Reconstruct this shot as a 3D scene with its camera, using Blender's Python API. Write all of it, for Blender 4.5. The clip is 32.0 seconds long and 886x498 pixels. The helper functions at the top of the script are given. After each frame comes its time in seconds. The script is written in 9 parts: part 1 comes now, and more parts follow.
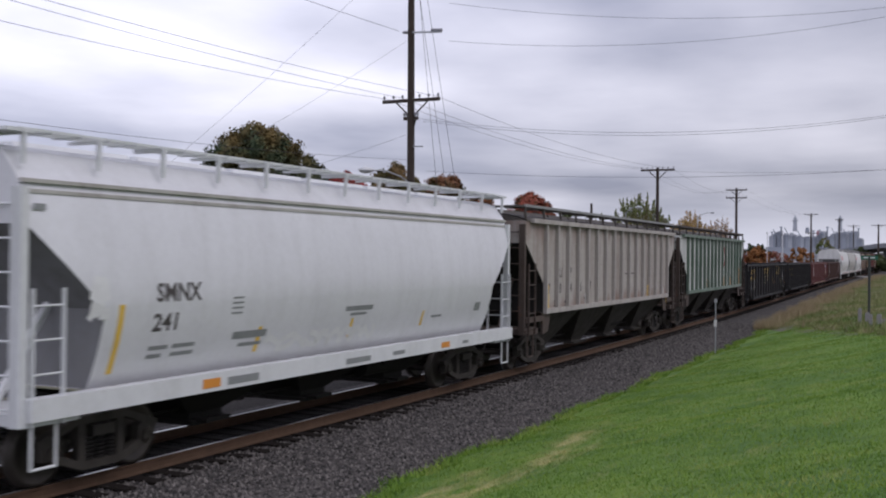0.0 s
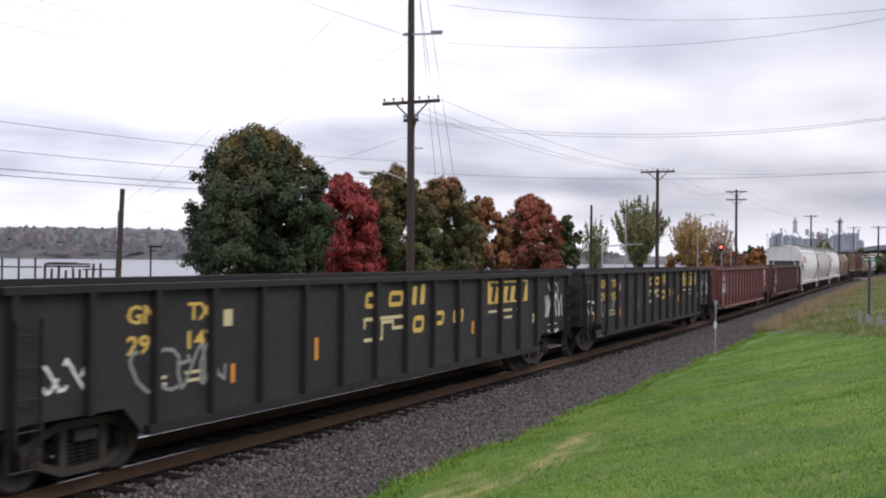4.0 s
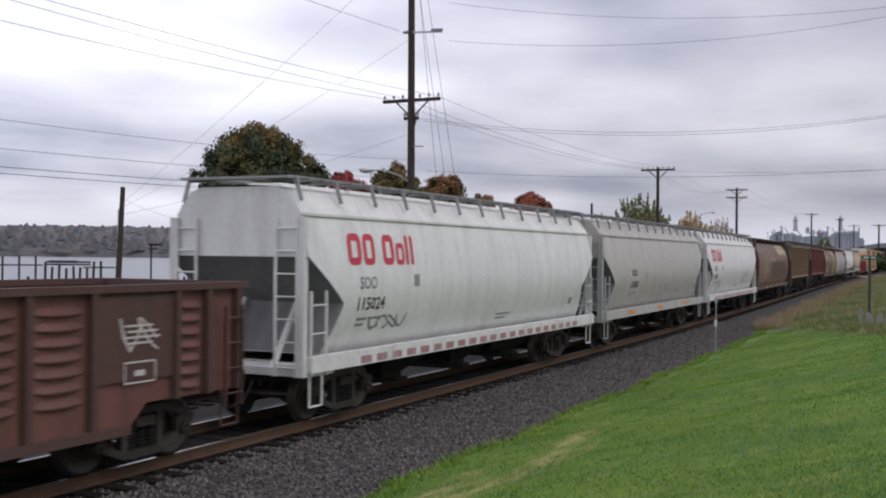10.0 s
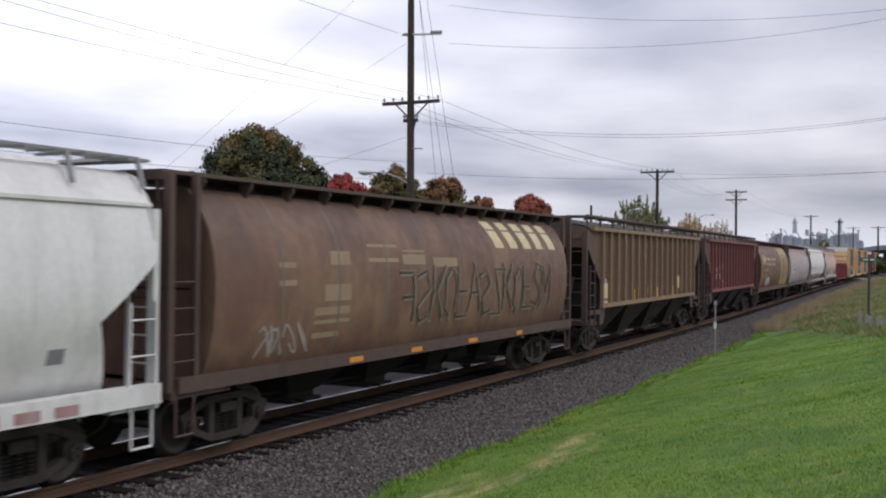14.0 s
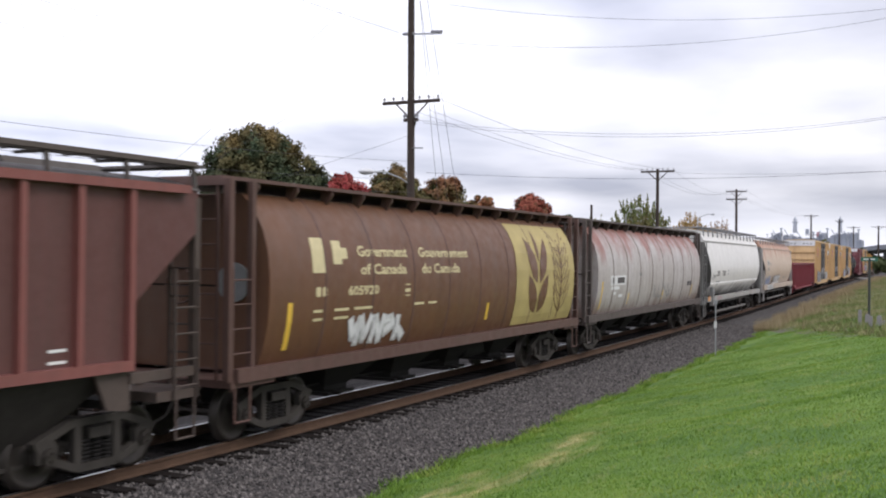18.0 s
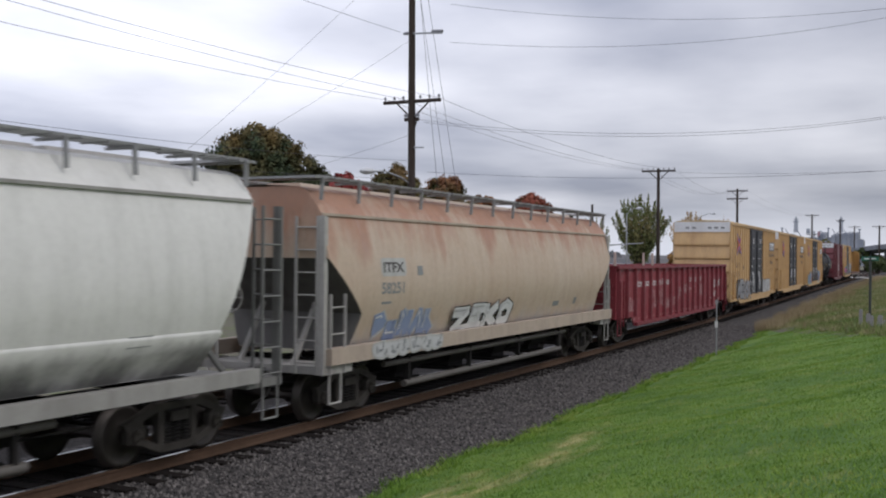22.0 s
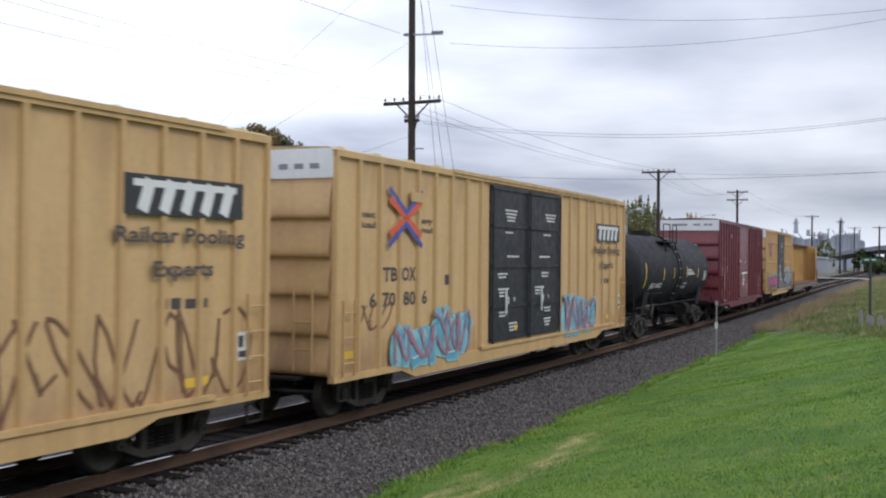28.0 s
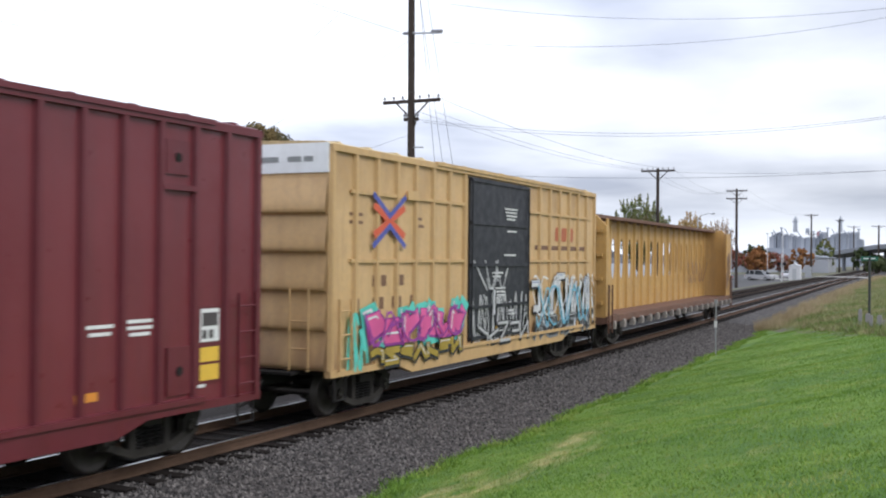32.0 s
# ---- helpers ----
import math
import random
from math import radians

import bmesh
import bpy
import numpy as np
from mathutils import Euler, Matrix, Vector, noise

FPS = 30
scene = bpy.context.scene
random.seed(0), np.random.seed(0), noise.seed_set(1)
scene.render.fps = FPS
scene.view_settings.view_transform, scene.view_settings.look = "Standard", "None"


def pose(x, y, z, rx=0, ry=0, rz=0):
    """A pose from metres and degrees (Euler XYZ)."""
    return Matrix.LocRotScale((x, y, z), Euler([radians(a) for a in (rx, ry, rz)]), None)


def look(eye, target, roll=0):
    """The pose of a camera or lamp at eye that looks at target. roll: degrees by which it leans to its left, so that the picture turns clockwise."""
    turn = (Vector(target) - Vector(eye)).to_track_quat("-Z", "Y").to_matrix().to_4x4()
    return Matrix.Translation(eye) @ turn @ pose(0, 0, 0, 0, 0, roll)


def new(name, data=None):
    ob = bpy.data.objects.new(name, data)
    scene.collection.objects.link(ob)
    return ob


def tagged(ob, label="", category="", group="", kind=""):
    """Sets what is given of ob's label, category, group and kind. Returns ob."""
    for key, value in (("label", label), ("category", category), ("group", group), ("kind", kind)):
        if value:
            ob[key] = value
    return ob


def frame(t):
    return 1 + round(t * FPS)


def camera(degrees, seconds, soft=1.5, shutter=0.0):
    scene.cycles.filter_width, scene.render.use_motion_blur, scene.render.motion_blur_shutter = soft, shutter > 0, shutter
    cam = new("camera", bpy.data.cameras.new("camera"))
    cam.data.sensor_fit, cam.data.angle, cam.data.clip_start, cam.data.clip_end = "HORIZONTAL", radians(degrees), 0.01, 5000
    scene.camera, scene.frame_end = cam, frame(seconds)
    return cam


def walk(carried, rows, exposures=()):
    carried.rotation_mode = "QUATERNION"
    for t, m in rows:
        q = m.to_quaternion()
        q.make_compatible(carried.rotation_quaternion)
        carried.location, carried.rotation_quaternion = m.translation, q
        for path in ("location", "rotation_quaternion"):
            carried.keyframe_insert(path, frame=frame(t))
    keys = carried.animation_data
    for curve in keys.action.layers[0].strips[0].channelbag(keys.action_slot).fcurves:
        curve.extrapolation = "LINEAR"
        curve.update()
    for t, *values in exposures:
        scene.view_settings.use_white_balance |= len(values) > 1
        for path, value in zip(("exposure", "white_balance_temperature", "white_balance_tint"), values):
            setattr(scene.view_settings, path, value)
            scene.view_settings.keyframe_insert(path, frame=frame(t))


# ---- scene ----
SECONDS = 32.0
EYE = Vector((0.0, -11.70, 3.12))
YAW, PITCH, ROLL = 0.46685, 0.00645, 0.60
FOCAL = 1855.0
# small sway of the tripod head: seconds, sideways and upward drift
SWAY = [(0.0, -1.5, -2.2), (1.0, -1.5, -4.2), (2.0, -1.5, -4.2), (3.0, -1.5, -2.3), (3.5, -1.5, -1.0),
        (5.5, -1.5, 5.9), (6.5, -1.5, 4.5), (7.5, -1.5, 2.6), (8.5, -1.5, 0.4), (9.5, -0.9, -1.5), (10.5, -1.0, -2.9),
        (11.5, -0.8, -2.7), (12.5, -1.2, -0.8), (13.5, -1.9, 1.0), (14.5, -1.9, 1.5), (16.5, -2.2, 1.5), (17.5, -1.5, 0.7),
        (18.5, -1.5, 0.3), (19.5, -2.3, 1.5), (20.5, -1.4, 1.0), (21.5, -0.2, -0.7), (22.5, 0.0, -0.1), (23.5, -0.9, 0.1),
        (24.5, -0.2, 0.1), (25.5, -0.9, 0.3), (27.5, 0.0, 1.5), (28.5, 0.0, 1.5), (29.5, 0.0, 1.5), (30.5, -0.1, 0.4),
        (31.5, -0.6, -0.9), (32.0, -1.0, -0.7)]


def view(dx, dy):
    a, b = YAW + dx / FOCAL, PITCH + dy / FOCAL
    d = Vector((math.cos(a) * math.cos(b), math.sin(a) * math.cos(b), math.sin(b)))
    return look(EYE, EYE + d * 50, ROLL)


cam = camera(2 * math.degrees(math.atan(784 / FOCAL)), SECONDS, soft=2.0, shutter=0.2)
# the lens opens and closes as bright and dark wagons pass: seconds, stops, kelvin, tint
EXPOSURES = [(0, 0.03, 6200, 17.0), (0.5, 0.02, 6247, 16.4), (1, 0.15, 6345, 15.8), (1.5, 0.39, 6444, 15.1), (2.2, 0.42, 6492, 14.5), (3.5, 0.48, 6487, 14.4), (5.5, 0.67, 6531, 14.4), (9, 0.67, 6469, 14.2), (9.6, 0.37, 6417, 14.2), (10, 0.11, 6366, 14.2), (10.6, 0.02, 6314, 14.1), (13.2, -0.03, 6305, 14.0),
             (14, 0.25, 6353, 14.0), (14.5, 0.58, 6399, 13.9), (16.5, 0.73, 6437, 13.4), (19, 0.61, 6430, 12.8), (20, 0.31, 6378, 12.5), (20.6, 0.04, 6327, 12.2), (22.5, 0.12, 6311, 11.2), (23.4, 0.28, 6338, 10.8), (24, 0.50, 6310, 10.5), (25, 0.43, 6272, 10.0), (28, 0.42, 6130, 9.6), (29, 0.45, 6025, 9.5), (29.5, 0.59, 6120, 9.4), (32, 0.76, 6210, 9.0)]
walk(cam, [(t, view(dx, dy)) for t, dx, dy in SWAY], EXPOSURES)

# ---- sky and sun: an overcast afternoon ----
world = bpy.data.worlds.new("world")
scene.world = world
world.use_nodes = True


def overcast():
    nt = world.node_tree
    nt.nodes.clear()
    N, L = nt.nodes.new, nt.links.new
    out = N("ShaderNodeOutputWorld")
    bg = N("ShaderNodeBackground")
    sky = N("ShaderNodeTexSky")
    sky.sky_type, sky.sun_disc = "NISHITA", False
    sky.sun_elevation, sky.sun_rotation = radians(48), radians(180)
    sky_dim = N("ShaderNodeMix")
    sky_dim.data_type, sky_dim.blend_type = "RGBA", "MULTIPLY"
    sky_dim.inputs[0].default_value = 1.0
    sky_dim.inputs[7].default_value = (0.10, 0.10, 0.10, 1)
    L(sky.outputs[0], sky_dim.inputs[6])
    tc = N("ShaderNodeTexCoord")
    sep = N("ShaderNodeSeparateXYZ")
    L(tc.outputs["Generated"], sep.inputs[0])
    h = N("ShaderNodeMath")
    h.operation = "MAXIMUM"
    L(sep.outputs[2], h.inputs[0])
    h.inputs[1].default_value = 0.0
    ha = N("ShaderNodeMath")
    ha.operation = "ADD"
    L(h.outputs[0], ha.inputs[0])
    ha.inputs[1].default_value = 0.11
    com = N("ShaderNodeCombineXYZ")
    for i in (0, 1):
        dv = N("ShaderNodeMath")
        dv.operation = "DIVIDE"
        L(sep.outputs[i], dv.inputs[0])
        L(ha.outputs[0], dv.inputs[1])
        L(dv.outputs[0], com.inputs[i])
    n1 = N("ShaderNodeTexNoise")
    n1.inputs["Scale"].default_value, n1.inputs["Detail"].default_value, n1.inputs["Roughness"].default_value = 0.36, 4, 0.48
    L(com.outputs[0], n1.inputs["Vector"])
    n2 = N("ShaderNodeTexNoise")
    n2.inputs["Scale"].default_value, n2.inputs["Detail"].default_value = 1.5, 6
    L(com.outputs[0], n2.inputs["Vector"])
    mx = N("ShaderNodeMix")
    mx.inputs[0].default_value = 0.22
    L(n1.outputs[0], mx.inputs[2])
    L(n2.outputs[0], mx.inputs[3])
    ramp = N("ShaderNodeValToRGB")
    e = ramp.color_ramp.elements
    e[0].position, e[0].color = 0.38, (0.42, 0.44, 0.53, 1)
    e[1].position, e[1].color = 0.62, (1.03, 1.03, 1.09, 1)
    L(mx.outputs[0], ramp.inputs[0])
    # the deck is thinner, and so brighter, over the water side
    thin = N("ShaderNodeVectorMath")
    thin.operation = "DOT_PRODUCT"
    thin.inputs[1].default_value = (-0.45, 0.89, 0.0)
    L(tc.outputs["Generated"], thin.inputs[0])
    gain = N("ShaderNodeMapRange")
    for i, x in enumerate((-0.5, 0.5, 0.64, 1.30)):
        gain.inputs[i + 1].default_value = x
    L(thin.outputs["Value"], gain.inputs[0])
    rise = N("ShaderNodeMapRange")
    for i, x in enumerate((0.04, 0.24, 0.80, 1.14)):
        rise.inputs[i + 1].default_value = x
    L(sep.outputs[2], rise.inputs[0])
    both = N("ShaderNodeMath")
    both.operation = "MULTIPLY"
    L(gain.outputs[0], both.inputs[0])
    L(rise.outputs[0], both.inputs[1])
    deck = N("ShaderNodeVectorMath")
    deck.operation = "SCALE"
    L(ramp.outputs[0], deck.inputs[0])
    L(both.outputs[0], deck.inputs["Scale"])
    # the cloud deck thins to a pale strip low over the horizon
    low = N("ShaderNodeMapRange")
    low.inputs[1].default_value, low.inputs[2].default_value = 0.01, 0.06
    L(sep.outputs[2], low.inputs[0])
    strip = N("ShaderNodeMix")
    strip.data_type = "RGBA"
    strip.inputs[6].default_value = (0.68, 0.70, 0.77, 1)
    L(low.outputs[0], strip.inputs[0])
    L(deck.outputs[0], strip.inputs[7])
    mix = N("ShaderNodeMix")
    mix.data_type = "RGBA"
    mix.inputs[0].default_value = 0.92
    L(sky_dim.outputs[2], mix.inputs[6])
    L(strip.outputs[2], mix.inputs[7])
    L(mix.outputs[2], bg.inputs[0])
    bg.inputs[1].default_value = 1.0
    L(bg.outputs[0], out.inputs[0])


overcast()
sun = new("sun", bpy.data.lights.new("sun", "SUN"))
sun.data.energy, sun.data.angle, sun.data.color = 0.95, radians(25), (1.0, 0.97, 0.93)
sun.matrix_world = look((0, 0, 0), Vector((0.0, 0.68, -0.75)))
# ---- the railway's line: arc length s along the track, offset d to its left ----
BEND, EASE = 0.000947, -9.35e-6


def line(s):
    u = min(max(s, -20.0), 150.0)
    th = BEND * u + EASE * u * u / 2
    return BEND * u * u / 2 + EASE * u ** 3 / 6 + th * (s - u), th


def on_line(s, d=0.0, z=0.0):
    y, th = line(s)
    return Vector((s - d * math.sin(th), y + d * math.cos(th), z))


# metres that the train has run at every second second
RUN = [0.0, 27.09, 53.97, 80.87, 107.98, 135.24, 162.58, 189.94, 217.26, 244.45, 271.43, 298.51, 325.99, 353.68, 381.39, 409.0, 436.39]


def run(t):
    return float(np.interp(t, np.arange(0, 33, 2), RUN))


# ---- building kit ----
class Shape:
    """Vertices and faces of one mesh; smooth marks the faces that belong to round surfaces."""

    def __init__(self):
        self.v, self.f, self.s = [], [], []

    def add(self, verts, faces, smooth=False):
        n = len(self.v)
        self.v += [tuple(p) for p in verts]
        self.f += [tuple(i + n for i in f) for f in faces]
        self.s += [smooth] * len(faces)
        return self

    def box(self, x0, x1, y0, y1, z0, z1):
        x0, x1 = min(x0, x1), max(x0, x1)
        y0, y1 = min(y0, y1), max(y0, y1)
        z0, z1 = min(z0, z1), max(z0, z1)
        v = [(x, y, z) for x in (x0, x1) for y in (y0, y1) for z in (z0, z1)]
        return self.add(v, [(0, 1, 3, 2), (4, 6, 7, 5), (0, 4, 5, 1), (2, 3, 7, 6), (0, 2, 6, 4), (1, 5, 7, 3)])

    def prism(self, poly, a, b, axis="x"):
        """A polygon drawn out along an axis: (y, z) along x, (x, z) along y, (x, y) along z."""
        put = {"x": lambda p, t: (t, p[0], p[1]), "y": lambda p, t: (p[0], t, p[1]), "z": lambda p, t: (p[0], p[1], t)}[axis]
        n = len(poly)
        v = [put(p, a) for p in poly] + [put(p, b) for p in poly]
        f = [(i, (i + 1) % n, n + (i + 1) % n, n + i) for i in range(n)]
        return self.add(v, f + [tuple(range(n))[::-1], tuple(range(n, 2 * n))])

    def tube(self, p, q, r, n=8, r2=None, caps=True):
        p, q = Vector(p), Vector(q)
        d = (q - p).normalized()
        a = d.orthogonal().normalized()
        b = d.cross(a)
        r2 = r if r2 is None else r2
        ring = lambda c, k: [c + (a * math.cos(2 * math.pi * i / n) + b * math.sin(2 * math.pi * i / n)) * k for i in range(n)]
        self.add(ring(p, r) + ring(q, r2), [(i, (i + 1) % n, n + (i + 1) % n, n + i) for i in range(n)], True)
        if caps:
            self.add(ring(p, r), [tuple(range(n))[::-1]])
            self.add(ring(q, r2), [tuple(range(n))])
        return self

    def rod(self, points, r, n=6):
        for p, q in zip(points, points[1:]):
            self.tube(p, q, r, n)
        return self

    def beam(self, p, q, w, h, up=(0, 0, 1)):
        """A bar of width w and height h from p to q."""
        p, q = Vector(p), Vector(q)
        d = (q - p).normalized()
        s = d.cross(Vector(up)).normalized() * w / 2
        u = s.cross(d).normalized() * h / 2
        v = [c + a + b for c in (p, q) for a, b in ((-s, -u), (s, -u), (s, u), (-s, u))]
        return self.add(v, [(0, 1, 2, 3), (7, 6, 5, 4), (0, 4, 5, 1), (1, 5, 6, 2), (2, 6, 7, 3), (3, 7, 4, 0)])

    def grid(self, rows, smooth=True):
        """A sheet through rows of points."""
        m = len(rows[0])
        v = [p for r in rows for p in r]
        f = [(i * m + j, i * m + j + 1, (i + 1) * m + j + 1, (i + 1) * m + j) for i in range(len(rows) - 1) for j in range(m - 1)]
        return self.add(v, f, smooth)

    def lathe(self, prof, axis_point, axis="y", n=20):
        """Profile of (along, radius) turned about an axis through a point."""
        rows = []
        for k in range(n + 1):
            a = 2 * math.pi * k / n
            row = []
            for t, r in prof:
                c, s = r * math.cos(a), r * math.sin(a)
                row.append({"y": (axis_point[0] + c, axis_point[1] + t, axis_point[2] + s), "x": (axis_point[0] + t, axis_point[1] + c, axis_point[2] + s),
                            "z": (axis_point[0] + c, axis_point[1] + s, axis_point[2] + t)}[axis])
            rows.append(row)
        return self.grid(rows)

    def mesh(self, name, mat, tidy=True):
        me = bpy.data.meshes.new(name)
        me.from_pydata(self.v, [], self.f)
        me.polygons.foreach_set("use_smooth", self.s)
        if tidy:
            bm = bmesh.new()
            bm.from_mesh(me)
            bmesh.ops.recalc_face_normals(bm, faces=bm.faces)
            bm.to_mesh(me)
            bm.free()
        me.materials.append(mat)
        return me


def part(name, shape, mat, parent, label="", at=None):
    """Links a shape (or a mesh that others share) as one mesh object under a thing or a part."""
    me = shape if isinstance(shape, bpy.types.Mesh) else shape.mesh(name, mat)
    ob = new(name, me)
    ob.parent = parent
    if at is not None:
        ob.matrix_basis = at
    return tagged(ob, label)


def thing(name, label, category, group="", kind="", at=None):
    ob = new(name)
    ob.empty_display_size = 0.3
    if at is not None:
        ob.matrix_basis = at
    return tagged(ob, label, category, group, kind)


def solid(name, shape, mat, label="", category="", group="", kind="", at=None, tidy=True):
    """A thing that is one mesh."""
    ob = new(name, shape.mesh(name, mat, tidy))
    if at is not None:
        ob.matrix_basis = at
    return tagged(ob, label, category, group, kind)


# ---- materials ----
def material(name):
    m = bpy.data.materials.new(name)
    m.use_nodes = True
    nt = m.node_tree
    return m, nt, nt.nodes["Principled BSDF"]


def noise_node(nt, scale, detail=4.0, rough=0.55, stretch=None, coords="Object"):
    tc = nt.nodes.new("ShaderNodeTexCoord")
    mp = nt.nodes.new("ShaderNodeMapping")
    mp.inputs["Scale"].default_value = stretch or (1, 1, 1)
    nt.links.new(tc.outputs[coords], mp.inputs[0])
    n = nt.nodes.new("ShaderNodeTexNoise")
    n.inputs["Scale"].default_value, n.inputs["Detail"].default_value, n.inputs["Roughness"].default_value = scale, detail, rough
    nt.links.new(mp.outputs[0], n.inputs["Vector"])
    return n.outputs[0]


def remap(nt, value, lo, hi, a=0.0, b=1.0):
    r = nt.nodes.new("ShaderNodeMapRange")
    for i, x in enumerate((lo, hi, a, b)):
        r.inputs[i + 1].default_value = x
    nt.links.new(value, r.inputs[0])
    return r.outputs[0]


def blend(nt, fac, a, b, how="MIX"):
    n = nt.nodes.new("ShaderNodeMix")
    n.data_type, n.blend_type = "RGBA", how
    for sock, x in ((0, fac), (6, a), (7, b)):
        if isinstance(x, (int, float)):
            n.inputs[sock].default_value = x
        elif isinstance(x, tuple):
            n.inputs[sock].default_value = (*x[:3], 1)
        else:
            nt.links.new(x, n.inputs[sock])
    return n.outputs[2]


def bump(nt, bsdf, height, strength=0.3, distance=0.01):
    b = nt.nodes.new("ShaderNodeBump")
    b.inputs["Strength"].default_value, b.inputs["Distance"].default_value = strength, distance
    nt.links.new(height, b.inputs["Height"])
    nt.links.new(b.outputs[0], bsdf.inputs["Normal"])


def dry_patch(nt, cx, cy, rx, ry):
    """A soft-edged worn patch on the ground."""
    tc = nt.nodes.new("ShaderNodeTexCoord")
    mp = nt.nodes.new("ShaderNodeMapping")
    mp.inputs["Location"].default_value = (-cx / rx, -cy / ry, 0)
    mp.inputs["Scale"].default_value = (1 / rx, 1 / ry, 0)
    nt.links.new(tc.outputs["Object"], mp.inputs[0])
    g = nt.nodes.new("ShaderNodeTexGradient")
    g.gradient_type = "SPHERICAL"
    nt.links.new(mp.outputs[0], g.inputs[0])
    m = nt.nodes.new("ShaderNodeMath")
    m.operation = "MULTIPLY"
    nt.links.new(g.outputs["Fac"], m.inputs[0])
    nt.links.new(remap(nt, noise_node(nt, 2.2, 4, 0.6, (0.6, 1.6, 1)), 0.40, 0.64, 0.0, 1.3), m.inputs[1])
    return m.outputs[0]


PATCHES = ((11.7, -5.9, 2.4, 0.75), (10.0, -5.5, 1.8, 0.5), (14.4, -6.35, 1.8, 0.6), (13.0, -5.2, 1.6, 0.4), (16.5, -5.9, 2.0, 0.4))


def random_of_object(nt):
    return nt.nodes.new("ShaderNodeObjectInfo").outputs["Random"]


def stain_shade(nt, z_edge, length, strength):
    """Ragged stains, also used for painted shade, that run from an edge at z_edge, down the sheet for a positive
    length, up it for a negative one.
    """
    tc = nt.nodes.new("ShaderNodeTexCoord")
    sep = nt.nodes.new("ShaderNodeSeparateXYZ")
    nt.links.new(tc.outputs["Object"], sep.inputs[0])
    away = remap(nt, sep.outputs[2], z_edge, z_edge - length, 0.0, 0.36)
    n = nt.nodes.new("ShaderNodeMath")
    n.operation = "SUBTRACT"
    nt.links.new(noise_node(nt, 1.0, 6, 0.62, (1.15, 1.15, 0.20)), n.inputs[0])
    nt.links.new(away, n.inputs[1])
    return remap(nt, n.outputs[0], 0.30, 0.52, 0.0, strength)


def paint(name, base, grime=(0.05, 0.045, 0.04), grimy=0.35, rusty=0.12, rough=0.5, faded=None, fade=0.3, metal=0.0, streaks=None, runs_down=None, splash_shade=None, shift=0.0, gloss=0.5):
    """Weathered railway paint: faded patches, grime running down the sheet, specks and runs of rust."""
    m, nt, bs = material(name)
    patches = remap(nt, noise_node(nt, 0.45 if streaks is None else 1.0, 4 if streaks is None else 7, 0.5 if streaks is None else 0.62, streaks), 0.35 if streaks is None else 0.43 - shift, 0.7 if streaks is None else 0.56 - shift, 0, fade)
    c = blend(nt, patches, base, faded or tuple(min(1, x * 1.25 + 0.02) for x in base))
    runs = remap(nt, noise_node(nt, 1.6, 5, 0.6, (1.6, 1.6, 0.22)), 0.45, 0.78, 0, grimy)
    c = blend(nt, runs, c, grime)
    if runs_down:
        c = blend(nt, stain_shade(nt, *runs_down[:2], runs_down[3]), c, runs_down[2])
    # from the foot up: splashed dirt, and on the chalky hopper painted shade
    if splash_shade:
        c = blend(nt, stain_shade(nt, *splash_shade[:2], splash_shade[3]), c, splash_shade[2])
    dust = remap(nt, noise_node(nt, 9, 6, 0.65), 0.4, 0.8, 0, grimy * 0.5)
    c = blend(nt, dust, c, tuple(min(k, x * 1.5 + 0.012) for k, x in zip((0.16, 0.14, 0.12), base)))
    spots = remap(nt, noise_node(nt, 2.3, 8, 0.68, (1.2, 1.2, 0.55)), 0.66 - 0.14 * rusty, 0.76, 0, min(1, rusty * 4))
    c = blend(nt, spots, c, (0.13, 0.05, 0.025))
    nt.links.new(c, bs.inputs["Base Color"])
    nt.links.new(remap(nt, noise_node(nt, 4, 5), 0.3, 0.7, rough - 0.08, rough + 0.15), bs.inputs["Roughness"])
    bs.inputs["Metallic"].default_value = metal
    bs.inputs["Specular IOR Level"].default_value = gloss
    bump(nt, bs, noise_node(nt, 1.5, 7, 0.55), 0.3, 0.03)
    return m


def plain(name, base, rough=0.6, vary=0.25, scale=6.0, metal=0.0, emit=0.0, gloss=0.5):
    m, nt, bs = material(name)
    c = blend(nt, remap(nt, noise_node(nt, scale, 5), 0.3, 0.75, 0, vary), base, tuple(x * 0.55 for x in base))
    nt.links.new(c, bs.inputs["Base Color"])
    bs.inputs["Roughness"].default_value, bs.inputs["Metallic"].default_value = rough, metal
    bs.inputs["Specular IOR Level"].default_value = gloss
    if emit:
        bs.inputs["Emission Color"].default_value, bs.inputs["Emission Strength"].default_value = (*base, 1), emit
    return m


STEEL_DARK = plain("grimy running gear steel", (0.018, 0.016, 0.015), 0.85, 0.5, 8, gloss=0.25)
TRUCK_STEEL = plain("dusty cast steel", (0.055, 0.049, 0.043), 0.9, 0.6, 5, gloss=0.25)
TREAD = plain("worn wheel steel", (0.07, 0.06, 0.054), 0.5, 0.45, 9, 0.6)
WHITE_INK = plain("white stencil paint", (0.72, 0.72, 0.70), 0.6, 0.3, 5)
DARK_INK = plain("dark stencil paint", (0.07, 0.06, 0.06), 0.6, 0.3, 5)
GREY_INK = plain("faded grey stencil paint", (0.24, 0.25, 0.25), 0.6, 0.4, 5)
YELLOW_INK = plain("yellow reflective strip", (0.75, 0.48, 0.06), 0.45, 0.3, 5)
ORANGE_INK = plain("orange reflective strip", (0.70, 0.27, 0.04), 0.45, 0.35, 5)
CHALK_INK = plain("worn chalky stencil paint", (0.55, 0.51, 0.48), 0.7, 0.6, 9)
